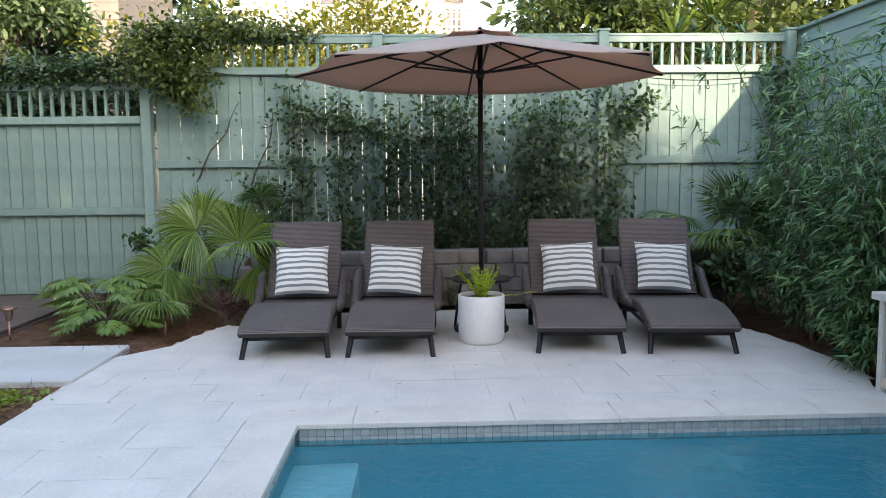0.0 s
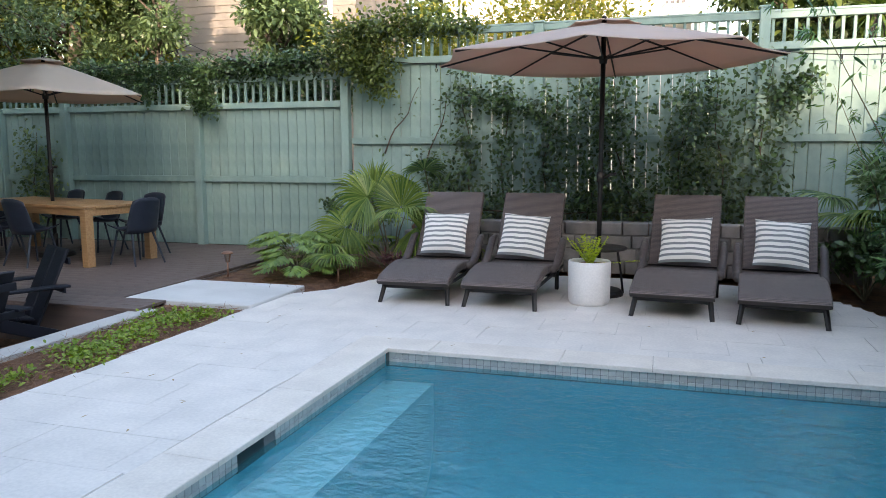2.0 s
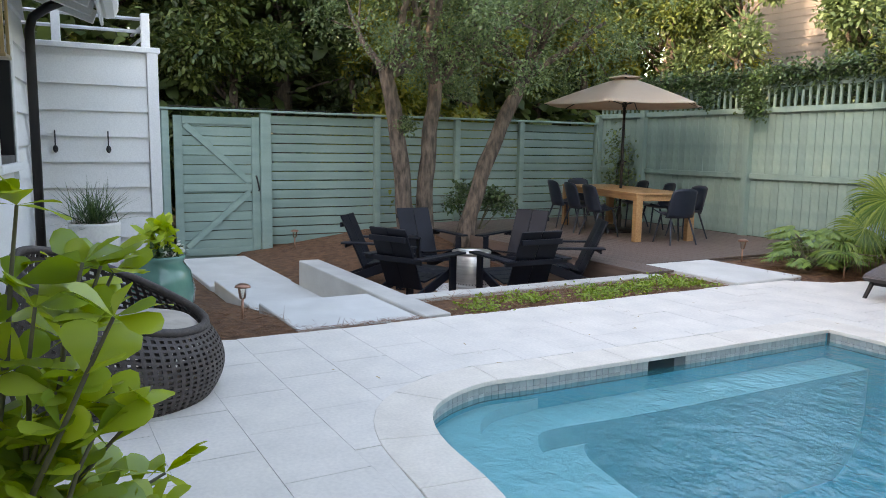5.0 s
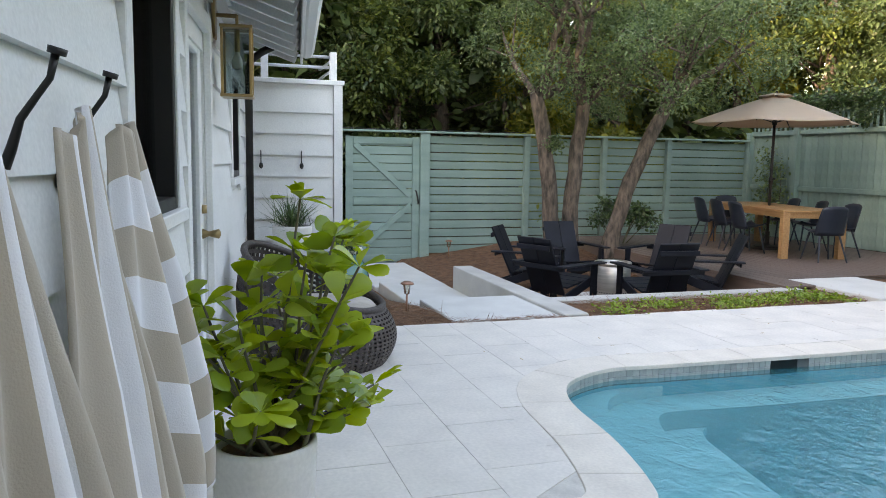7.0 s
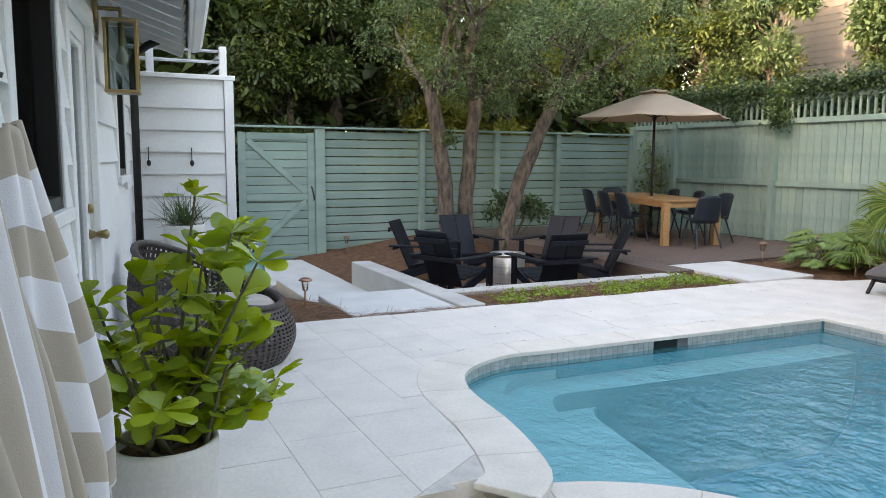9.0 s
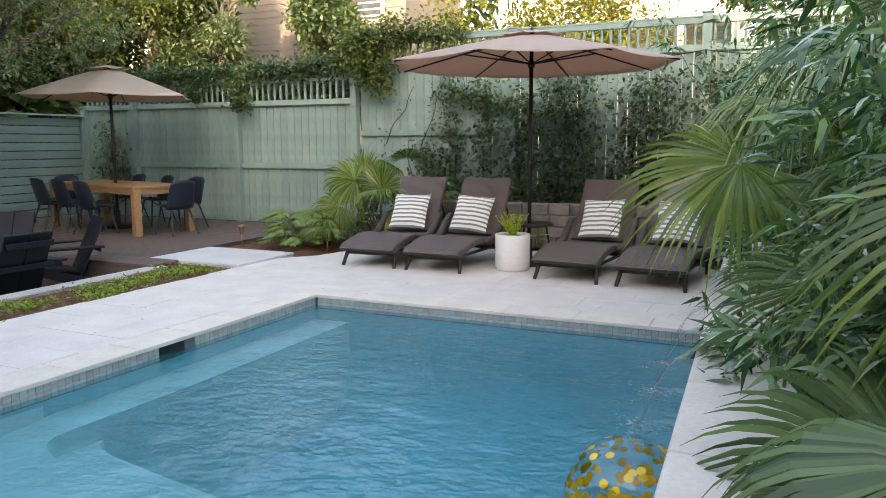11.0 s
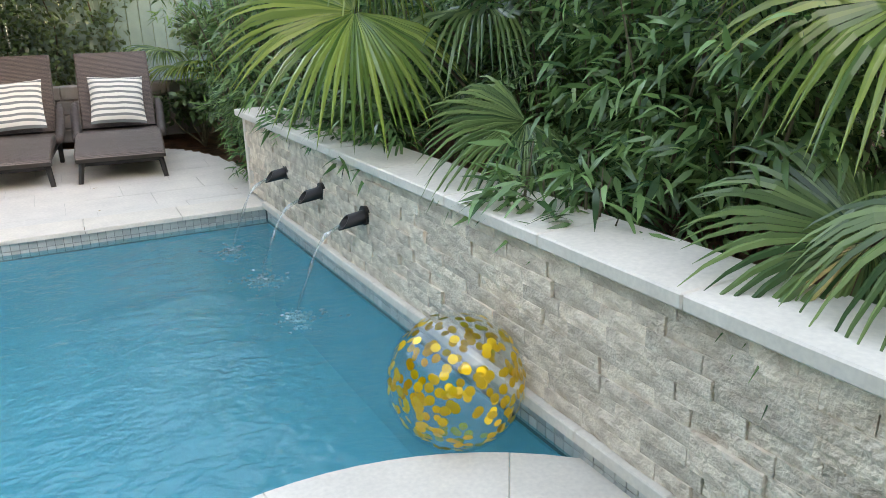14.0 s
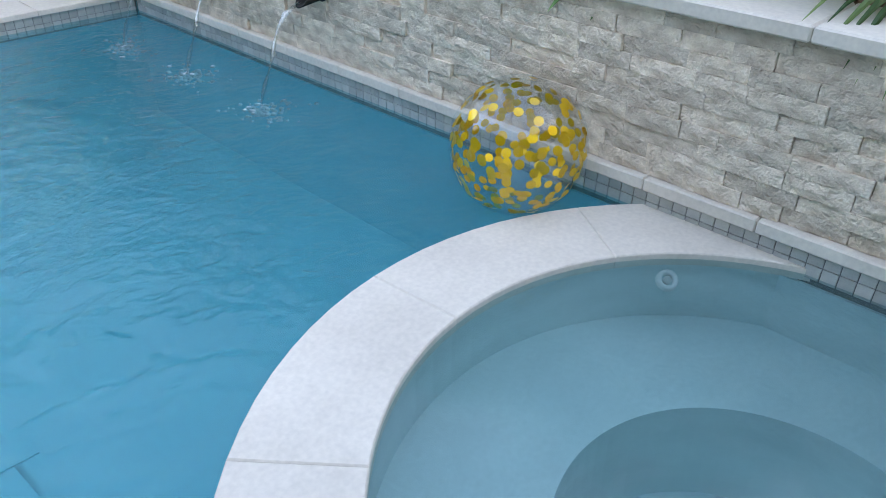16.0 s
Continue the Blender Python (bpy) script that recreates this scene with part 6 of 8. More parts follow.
def far_tree(name, x, y, h, r, n, mat, label, seed, low=0.25, leaf=(0.10, 0.22), shape="oval", z0=-0.1):
    t = thing(name, None, label, "tree")
    rng = random.Random(seed)
    bm = bmesh.new()
    branch(bm, (x, y, z0), (x + rng.uniform(-0.5, 0.5), y + rng.uniform(-0.5, 0.5), h * 0.75), 0.05 * h ** 0.8, 0.04, 0.05, 8)
    part("trunk", bm, M_BARK, t, smooth=True)
    centres, radii = [], []
    bm = bmesh.new()
    for k in range(26):
        z = h * (low + (1 - low) * rng.random() ** 0.9)
        q = (z / h - low) / (1 - low)
        rr = r * (1 - 0.55 * q) * math.sqrt(rng.random()) * 1.0
        a = rng.uniform(0, 6.28)
        c = Vector((x + rr * math.cos(a), y + rr * math.sin(a), z))
        branch(bm, (x, y, z * 0.85), c, 0.03, 0.01, 0.1, 4)
        centres.append(tuple(c)), radii.append(rng.uniform(0.20, 0.40) * r)
    part("limb_tangle", bm, M_BARK, t, smooth=True)["kind"] = "stuff"
    P, D = blob_points(centres, radii, n, 0.8, 0.3)
    L = RNG.uniform(leaf[0], leaf[1], len(P))
    leaf_mesh("crown", P, D, L, L * 0.42, shape, mat, t, 0.25)


# woods behind the west fence, and behind the north fence
# trees in L_GOLD get their sunlit look from leaf colour
_r = random.Random(21)
for _i, (_x, _y, _h, _rad, _m) in enumerate([
        (-12.0, -3.5, 9.5, 3.0, L_CEDAR), (-12.6, 0.2, 10.0, 2.6, L_CEDAR), (-12.2, 3.2, 9.0, 2.6, L_CEDAR), (-12.8, 6.2, 9.5, 2.8, L_FAR), (-12.4, 9.3, 9.0, 2.6, L_FAR),
        (-15.5, -1.5, 12.0, 3.4, L_FAR), (-16.0, 2.2, 12.5, 3.4, L_CEDAR), (-16.2, 5.6, 12.0, 3.4, L_FAR), (-15.5, 9.5, 12.0, 3.4, L_FAR), (-15.0, 13.5, 11.0, 3.2, L_FAR),
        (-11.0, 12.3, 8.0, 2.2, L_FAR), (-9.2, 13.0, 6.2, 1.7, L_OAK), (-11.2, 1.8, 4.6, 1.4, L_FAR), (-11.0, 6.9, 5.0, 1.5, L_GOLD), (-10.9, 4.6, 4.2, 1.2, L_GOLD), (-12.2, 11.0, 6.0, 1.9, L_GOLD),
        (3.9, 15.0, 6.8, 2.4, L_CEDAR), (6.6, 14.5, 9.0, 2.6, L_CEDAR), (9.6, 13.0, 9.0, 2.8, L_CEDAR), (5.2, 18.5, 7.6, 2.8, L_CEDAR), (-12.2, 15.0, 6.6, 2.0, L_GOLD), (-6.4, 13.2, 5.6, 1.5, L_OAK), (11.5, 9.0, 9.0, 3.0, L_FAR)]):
    far_tree("background_tree", _x, _y, _h, _rad, 20000 if _x > -13.5 else 9000, _m, "dense evergreen tree behind the fence" if _m is not L_GOLD else "yellow-green tree behind the fence, sunlight put in its leaf colour", 100 + _i, 0.08, (0.08, 0.18) if _x > -13.5 else (0.16, 0.3))


# unseen trees added south of the house to shade and dapple the yard
for _i, (_x, _y, _h, _rad) in enumerate([(-8.0, -12.5, 10.0, 3.2), (-4.6, -12.0, 10.5, 3.2), (-1.2, -12.5, 10.0, 3.2), (2.0, -12.0, 10.5, 3.2), (5.2, -12.5, 11.0, 3.4), (11.4, -14.0, 11.5, 2.4), (3.4, -10.2, 9.5, 2.6), (-6.2, -15.5, 11.0, 3.4), (0.4, -15.5, 11.0, 3.4), (6.8, -15.5, 12.0, 3.4)]):
    far_tree("background_tree", _x, _y, _h, _rad, 16000, L_FAR, "added unseen tree behind the house that breaks up the sun", 300 + _i, 0.12, (0.20, 0.36))


def far_woods(name, lo, hi, n, label, mat=None, size=(0.28, 0.55)):
    """A deep bank of distant foliage."""
    c = np.column_stack([RNG.uniform(lo[k], hi[k], 260) for k in range(3)])
    c[:, 2] = lo[2] + (hi[2] - lo[2]) * RNG.random(260) ** 1.1
    P, D = blob_points([tuple(v) for v in c], RNG.uniform(0.7, 1.5, 260), n, 0.8, 0.1)
    L = RNG.uniform(*size, n)
    tagged(leaf_mesh(name, P, D, L, L * 0.5, "oval", mat or L_CEDAR, None, 0.2), label, "woods", kind="stuff")


far_woods("far_woods", (-21.0, -10.0, 0.0), (-18.0, 18.0, 13.0), 26000, "dark distant woods beyond the fence")
far_woods("far_woods", (2.6, 20.0, 0.0), (18.0, 23.0, 7.5), 12000, "dark distant woods beyond the fence")
far_woods("far_woods", (-18.0, 25.0, 0.0), (-6.0, 28.0, 12.0), 9000, "dark distant woods behind the houses")


far_woods("far_woods", (3.2, 11.6, 0.5), (11.0, 13.6, 6.0), 10000, "evergreen thicket behind the tall fence", L_FAR, (0.10, 0.22))
far_woods("far_woods", (6.3, -2.0, 0.3), (8.6, 12.0, 3.2), 16000, "dark evergreen thicket beyond the planter", None, (0.12, 0.26))
far_woods("far_woods", (-14.2, -9.0, 1.0), (-11.6, 14.0, 6.5), 22000, "dark undergrowth close behind the west fence")


def vine(name, path_specs, n, label, leaf=(0.05, 0.09), mat=L_VINE, depth=0.10):
    """Stems that climb the fence, with leaves in a band of chosen thickness."""
    t = thing(name, None, label, "vine")
    bm = bmesh.new()
    P, D = [], []
    rng = random.Random(len(path_specs) * 7 + n)
    for a, b, w, share in path_specs:
        pts = branch(bm, a, b, 0.012, 0.004, 0.10, 8)
        for _ in range(int(n * share)):
            q = rng.random()
            p = Vector(a).lerp(Vector(b), q) + Vector((rng.gauss(0, w), -abs(rng.gauss(0, depth)) - 0.01, rng.gauss(0, w * 0.7)))
            P.append(tuple(p))
            D.append((rng.gauss(0, 0.7), -0.6 + rng.gauss(0, 0.4), rng.gauss(-0.15, 0.6)))
    part("stem", bm, M_VSTEM, t, smooth=True)
    P = np.array(P)
    L = RNG.uniform(leaf[0], leaf[1], len(P))
    leaf_mesh("foliage", P, np.array(D), L, L * 0.55, "oval", mat, t, 0.2)


_Y = 9.09
vine("fence_vine", [((-1.35, _Y, 0.6), (-1.5, _Y, 2.45), 0.13, 0.06), ((-1.5, _Y, 2.2), (-0.3, _Y, 1.9), 0.12, 0.06), ((-0.9, _Y, 0.6), (-0.9, _Y, 2.35), 0.13, 0.06), ((-1.6, _Y, 0.6), (-1.9, _Y, 1.35), 0.16, 0.05),
                    ((-0.4, _Y, 0.55), (-0.2, _Y, 2.3), 0.20, 0.09), ((0.2, _Y, 0.55), (0.3, _Y, 2.4), 0.22, 0.12), ((0.75, _Y, 0.55), (0.5, _Y, 2.35), 0.20, 0.10), ((1.3, _Y, 0.55), (1.45, _Y, 2.25), 0.22, 0.12),
                    ((1.8, _Y, 0.55), (1.75, _Y, 2.3), 0.2, 0.09), ((2.3, _Y, 0.55), (2.35, _Y, 2.45), 0.17, 0.08), ((2.4, _Y, 2.0), (2.8, _Y, 2.3), 0.12, 0.03), ((-1.6, _Y - 0.1, 0.65), (2.6, _Y - 0.1, 0.75), 0.22, 0.14)],
     9500, "dark green climbing vine covering the plank fence")
vine("bare_vine", [((-2.6, _Y, 1.4), (-2.1, _Y, 2.3), 0.10, 0.2), ((-2.0, _Y, 1.2), (-1.7, _Y, 2.2), 0.10, 0.3), ((-2.9, _Y, 0.9), (-2.6, _Y, 1.2), 0.10, 0.2)], 120, "sparse wiry vine stems on the fence", (0.04, 0.07), L_VINE, 0.04)
# heavy vine on the post and the baluster tops
vine("top_vine", [((-3.2, 9.05, 2.95), (-2.2, 9.05, 3.1), 0.20, 0.45), ((-3.1, 8.98, 2.75), (-2.5, 8.98, 2.55), 0.17, 0.30), ((-2.9, 8.98, 2.6), (-2.5, 8.98, 2.2), 0.10, 0.10), ((-2.2, 9.1, 3.1), (-1.3, 9.1, 3.05), 0.12, 0.15)], 5200, "leafy vine spilling over the fence top", (0.05, 0.085), L_FAR, 0.16)
vine("rail_vine", [((-8.2, 9.15, 2.62), (-5.4, 9.15, 2.62), 0.12, 0.42), ((-5.4, 9.15, 2.62), (-3.3, 9.15, 2.68), 0.13, 0.42), ((-5.5, 9.0, 2.5), (-5.3, 8.98, 2.05), 0.10, 0.12), ((-6.5, 9.05, 2.45), (-6.3, 9.0, 2.25), 0.08, 0.04)], 8500, "dark vine tangled along the baluster rail", (0.04, 0.075), L_VINE, 0.10)
shrub_rows = [(x, 9.75, 2.35) for x in np.arange(-9.0, -3.4, 0.5)]
_t = thing("hedge", None, "dark overgrown hedge behind the low fence", "hedge")
_P, _D = blob_points(shrub_rows, [0.5] * len(shrub_rows), 8000, 1.2, 0.1)
_L = RNG.uniform(0.06, 0.12, 8000)
leaf_mesh("foliage", _P, _D, _L, _L * 0.5, "oval", L_VINE, _t)
_bm = bmesh.new()
for _q in shrub_rows:
    tube(_bm, [(_q[0], _q[1], -0.1), (_q[0] + 0.1, _q[1], 1.2), (_q[0], _q[1], 2.3)], [0.03, 0.025, 0.01], 6)
part("stem_row", _bm, M_VSTEM, _t)["kind"] = "stuff"
vine("corner_vine", [((4.30, 9.0, 0.4), (4.32, 9.0, 2.7), 0.10, 1.0)], 900, "green vine in the fence corner", (0.06, 0.11), L_VINE, 0.08)
vine("terrace_vine", [((-8.75, 9.05, 0.1), (-8.6, 9.05, 1.75), 0.16, 0.6), ((-8.3, 9.05, 0.4), (-8.4, 9.05, 1.5), 0.12, 0.4)], 900, "pale vine climbing behind the dining table", (0.05, 0.09), L_OAK, 0.10)


def fan_frond(parent, hub, aim, size, droop=0.25, n=30, spread=290, mat=None, stalk=None, seed=0, label="", face=(0, 0, 1)):
    """A fan-palm leaf: folded blades that fan out from the hub, free and drooping at the tips; stalk: where its stem starts."""
    rng = random.Random(seed)
    hub, aim = Vector(hub), Vector(aim).normalized()
    side = aim.cross(Vector(face)).normalized()
    nrm = side.cross(aim).normalized()
    vs, fs = [], []
    for k in range(n):
        q = (k + 0.5) / n * 2 - 1
        a = radians(q * spread / 2) + rng.uniform(-0.015, 0.015)
        d = (aim * math.cos(a) + side * math.sin(a)).normalized()
        nn = (nrm + 0.25 * abs(q) * aim).normalized()
        R = size * (1.0 - 0.22 * abs(q) ** 2) * rng.uniform(0.93, 1.04)
        wd = math.radians(spread / n) * 0.5
        b0 = len(vs)
        secs = ((0.03, 0.7), (0.30, 1.05), (0.58, 1.02), (0.72, 0.72), (0.87, 0.40), (1.0, 0.04))
        lat = d.cross(nn).normalized()
        hang = droop * rng.uniform(0.7, 1.5)
        for r, w in secs:
            wr = min(r, 0.66) * size * wd * w
            z = -hang * (max(0, r - 0.25) ** 2 * 1.2 + max(0, r - 0.6) ** 2 * 2.2) * size
            p = hub + d * (R * r) + nn * (0.05 * size * math.sin(r * 2.2)) + Vector((0, 0, z))
            ridge = nn * (0.55 * wr)
            vs += [tuple(p - lat * wr - ridge * 0.5), tuple(p + ridge), tuple(p + lat * wr - ridge * 0.5)]
        for s in range(len(secs) - 1):
            o = b0 + 3 * s
            fs += [(o, o + 1, o + 4, o + 3), (o + 1, o + 2, o + 5, o + 4)]
    ob = link_mesh("frond", vs, fs, mat or L_PALM, parent, False, label)
    if stalk is not None:
        bm = bmesh.new()
        s = Vector(stalk)
        mid = s.lerp(hub, 0.55) + Vector((0, 0, 0.10 * (hub - s).length))
        tube(bm, [s, mid, hub + aim * 0.03], [0.012, 0.008, 0.005], 6)
        part("petiole", bm, M_STEM, ob, "green leaf stalk")
    return ob


def fan_palm(name, base, fronds, label, mat=None, seed=0):
    t = thing(name, None, label, "palm")
    rng = random.Random(seed)
    for i, (hub, aim, size, droop, *face) in enumerate(fronds):
        fan_frond(t, hub, aim, size, droop, (62 if size > 0.49 else 40), rng.choice((230, 260, 290)), (L_PALMY if i % 3 == 1 else mat or L_PALM), base, seed * 50 + i, face=face[0] if face else (0, 0, 1))
    bm = bmesh.new()
    x, y, z = base
    tube(bm, [(x, y, z - 0.25), (x, y, z - 0.05), (x, y, z + 0.06)], [0.07, 0.075, 0.04], 10)
    part("stump", bm, M_BARK, t, smooth=True)
    return t


def random_fronds(base, n, reach, size, rng, zlo=0.25, zhi=0.9, a0=0, a1=360):
    out = []
    for k in range(n):
        a = radians(a0 + (a1 - a0) * (k + rng.uniform(0.1, 0.9)) / n)
        q = rng.uniform(zlo, zhi)
        r = reach * math.sqrt(max(0.05, 1 - q * q * 0.6)) * rng.uniform(0.6, 1.0)
        hub = (base[0] + r * math.cos(a), base[1] + r * math.sin(a), base[2] + reach * q)
        aim = (math.cos(a), math.sin(a), 0.5 * q - 0.15)
        out.append((hub, aim, size * rng.uniform(0.8, 1.1), rng.uniform(0.2, 0.5)))
    return out


_g = random.Random(5)
fan_palm("fan_palm", (-1.95, 7.62, 0.0), [((-2.15, 7.35, 0.90), (-0.5, -0.6, 0.25), 0.55, 0.3, (0, -0.9, 0.6)), ((-2.5, 7.5, 0.52), (-0.9, -0.4, -0.1), 0.50, 0.3, (-0.2, -0.9, 0.6)), ((-1.75, 7.4, 0.78), (0.3, -0.2, 0.8), 0.54, 0.2, (0.1, -1, 0.3)), ((-1.6, 7.5, 0.55), (0.9, -0.3, 0.0), 0.48, 0.3, (0.1, -0.9, 0.6)), ((-2.2, 7.7, 0.92), (-0.5, 0.1, 0.9), 0.52, 0.2, (0, -1, 0.3))] + random_fronds((-1.95, 7.62, 0.05), 8, 0.85, 0.5, _g), "yellow-green fan palm with arching fronds in the mulch bed", mat=L_PALMY, seed=1)
fan_palm("fan_palm", (-1.55, 8.2, 0.3), [((-1.66, 7.98, 1.2), (0.3, -0.5, 0.5), 0.36, 0.3), ((-1.9, 8.1, 1.05), (-0.6, -0.4, 0.4), 0.42, 0.3)] + random_fronds((-1.55, 8.2, 0.35), 4, 0.7, 0.38, _g), "fan palm with one sunlit dry tip by the fence", seed=2)
fan_palm("fan_palm", (3.45, 8.0, 0.4), [((3.35, 7.75, 1.0), (-0.5, -0.3, 0.9), 0.60, 0.1), ((3.1, 7.7, 0.75), (-1, -0.3, 0.1), 0.55, 0.3), ((3.6, 7.6, 0.9), (0.3, -0.8, 0.4), 0.5, 0.3), ((3.5, 7.5, 0.7), (0.1, -1, 0.1), 0.5, 0.4)] + random_fronds((3.45, 8.0, 0.4), 5, 0.7, 0.5, _g), "spiky blue-green fan palm behind the loungers", seed=3)
# palms in the raised planter
fan_palm("planter_palm", (4.0, 2.3, 0.5), [((3.47, 1.60, 0.87), (-0.80, -0.25, -0.35), 0.50, 0.35, (-0.3, -0.75, 0.6)), ((3.07, 2.48, 1.32), (-0.85, -0.15, -0.25), 0.70, 0.22, (-0.2, -0.6, 0.8)), ((3.60, 2.05, 1.83), (-0.75, -0.25, 0.05), 0.62, 0.45), ((4.02, 2.05, 1.95), (-0.2, -0.5, 0.75), 0.62, 0.2), ((3.35, 2.9, 1.6), (-0.8, 0.2, 0.2), 0.62, 0.5), ((4.3, 2.6, 2.0), (0.7, 0.4, 0.4), 0.7, 0.5), ((3.75, 2.4, 1.3), (-0.6, -0.6, 0.0), 0.6, 0.5)], "large fan palm leaning over the planter wall", seed=4)
fan_palm("planter_palm", (4.3, 0.7, 0.5), [((3.58, 0.12, 0.72), (-0.80, 0.30, 0.10), 0.53, 0.22, (-0.35, -0.45, 0.8)), ((3.86, 0.26, 1.31), (-0.92, 0.30, 0.02), 0.62, 0.30, (-0.12, -0.42, 0.9)), ((4.15, 0.55, 1.95), (-0.5, 0.3, 0.6), 0.5, 0.2, (-0.3, -0.7, 0.5)), ((4.2, 1.2, 1.85), (-0.6, 0.5, 0.5), 0.55, 0.25), ((4.6, 0.3, 1.7), (0.5, -0.3, 0.4), 0.6, 0.4), ((3.6, -0.15, 0.85), (-0.5, -0.6, -0.1), 0.5, 0.4)], "large fan palm spreading over the planter's cap", seed=5)


def bamboo_clump(name, x0, x1, y0, y1, z0, heights, culms, n, label, leaf=(0.09, 0.18), mat=None, seed=0, wfac=0.17):
    """Thin culms with sprays of narrow leaves."""
    t = thing(name, None, label, "shrub")
    rng = random.Random(seed)
    bm = bmesh.new()
    P, D = [], []
    per = n // culms
    for k in range(culms):
        x, y = rng.uniform(x0, x1), rng.uniform(y0, y1)
        h = rng.uniform(*heights)
        lean = Vector((rng.gauss(-0.10, 0.14), rng.gauss(-0.05, 0.14), 0)) * h
        foot, top = Vector((x, y, z0)), Vector((x, y, z0 + h)) + lean
        tube(bm, [foot, foot.lerp(top, 0.5) - lean * 0.12, top], [0.008, 0.006, 0.002], 5)
        i = 0
        while i < per:
            q = rng.uniform(0.12, 1.0)
            node = foot.lerp(top, q) - lean * 0.12 * math.sin(math.pi * q)
            a = rng.uniform(0, 6.28)
            twig = node + Vector((math.cos(a), math.sin(a), rng.uniform(-0.1, 0.5))) * rng.uniform(0.08, 0.32)
            for _ in range(rng.randint(4, 7)):
                P.append(tuple(twig + Vector((rng.gauss(0, 0.02), rng.gauss(0, 0.02), rng.gauss(0, 0.02)))))
                D.append((math.cos(a) * 0.7 + rng.gauss(0, 0.55), math.sin(a) * 0.7 + rng.gauss(0, 0.55), rng.gauss(-0.15, 0.4)))
                i += 1
    part("culm_mass", bm, M_STEM, t, smooth=True)["kind"] = "stuff"
    P, D = np.array(P), np.array(D)
    L = RNG.uniform(leaf[0], leaf[1], len(P))
    leaf_mesh("foliage", P, D, L, L * wfac, "lance", mat or L_BAMBOO, t, 0.3, 0.1)


bamboo_clump("bamboo_shrub", 3.25, 4.4, 4.95, 6.0, 0.0, (0.7, 2.7), 80, 15000, "feathery green bamboo-like shrub beside the loungers", (0.07, 0.14), seed=1)
bamboo_clump("bamboo_shrub", 3.35, 4.45, 5.8, 7.4, 0.0, (0.5, 2.6), 70, 12500, "feathery green bamboo-like shrub beside the fence", (0.07, 0.14), seed=2)
bamboo_clump("bamboo_shrub", 3.40, 4.5, 3.4, 5.0, 0.5, (0.5, 2.0), 60, 9500, "feathery green bamboo-like shrub in the planter", (0.07, 0.14), seed=3)
bamboo_clump("bamboo", 3.80, 4.7, 0.9, 3.2, 0.5, (0.4, 2.0), 50, 10500, "broad-leaved bamboo filling the planter", (0.09, 0.15), wfac=0.19, seed=4)
bamboo_clump("bamboo", 3.62, 4.5, 0.35, 1.5, 0.5, (0.3, 1.35), 40, 8600, "broad-leaved bamboo filling the planter", (0.08, 0.14), wfac=0.19, seed=5)
bamboo_clump("bamboo", 4.7, 5.8, -0.5, 4.5, 0.5, (1.2, 3.2), 50, 9500, "tall broad-leaved bamboo at the back of the planter", (0.10, 0.17), wfac=0.19, seed=6)
bamboo_clump("bamboo", 3.22, 3.5, 0.8, 1.5, 0.5, (0.15, 0.4), 10, 420, "low bamboo sprig hanging over the planter's cap", (0.10, 0.17), seed=7)
bamboo_clump("bamboo", 3.18, 3.5, 2.3, 4.0, 0.5, (0.15, 0.55), 16, 1300, "low bamboo sprig hanging over the planter's cap", (0.09, 0.15), seed=8)


bamboo_clump("bamboo_shrub", 3.12, 3.45, 4.98, 5.4, 0.0, (0.25, 0.9), 16, 2000, "low feathery shrub at the end of the planter", (0.07, 0.14), seed=9)


def shrub(name, c, r, n, mat, label, leaf=(0.05, 0.1), shape="oval", flat=0.8, stems=8, wfac=0.5, z0=None):
    t = thing(name, None, label, "shrub")
    bm = bmesh.new()
    centres, radii = [], []
    rng = random.Random(n)
    foot = Vector((c[0], c[1], c[2] - r * flat if z0 is None else z0))
    for k in range(stems):
        p = Vector(c) + Vector((rng.gauss(0, r * 0.45), rng.gauss(0, r * 0.45), rng.gauss(0.0, r * 0.35 * flat)))
        branch(bm, foot, p, 0.012, 0.004, 0.1, 4)
        centres.append(tuple(p)), radii.append(r * rng.uniform(0.35, 0.6))
    part("stem_mass", bm, M_STEM, t, smooth=True)["kind"] = "stuff"
    P, D = blob_points(centres, radii, n, flat, 0.2)
    L = RNG.uniform(leaf[0], leaf[1], len(P))
    leaf_mesh("foliage", P, D, L, L * wfac, shape, mat, t)


shrub("broadleaf_shrub", (3.75, 7.4, 1.15), 0.55, 1500, L_OAK, "glossy broadleaf shrub by the fence", (0.06, 0.12), z0=-0.05)
shrub("broadleaf_shrub", (3.1, 7.35, 0.4), 0.42, 1500, L_VINE, "low dark shrub beside the loungers", (0.05, 0.10), z0=-0.05)
shrub("broadleaf_shrub", (-2.9, 8.5, 0.65), 0.45, 1100, L_VINE, "dark shrub at the fence post", (0.05, 0.09), z0=-0.05)
shrub("broadleaf_shrub", (-8.0, 5.3, 0.55), 0.55, 1500, L_VINE, "dark shrub among the oak trunks", (0.05, 0.1), z0=-0.1)
# both L_GOLD shrubs below carry sunlight as leaf colour
shrub("ornamental_shrub", (-1.3, 15.5, 4.3), 2.2, 6000, L_GOLD, "shrub rising behind the fence, sunlight put in its leaf colour", (0.08, 0.16), stems=16, z0=-0.1)
shrub("ornamental_shrub", (-3.0, 12.6, 3.0), 1.4, 4500, L_GOLD, "shrub rising behind the fence, sunlight put in its leaf colour", (0.07, 0.14), stems=14, z0=-0.1)
shrub("red_shrub", (-1.75, 7.15, 0.16), 0.16, 160, L_RED, "small dark red plant in the mulch", (0.06, 0.12), "lance", wfac=0.3, z0=-0.05)
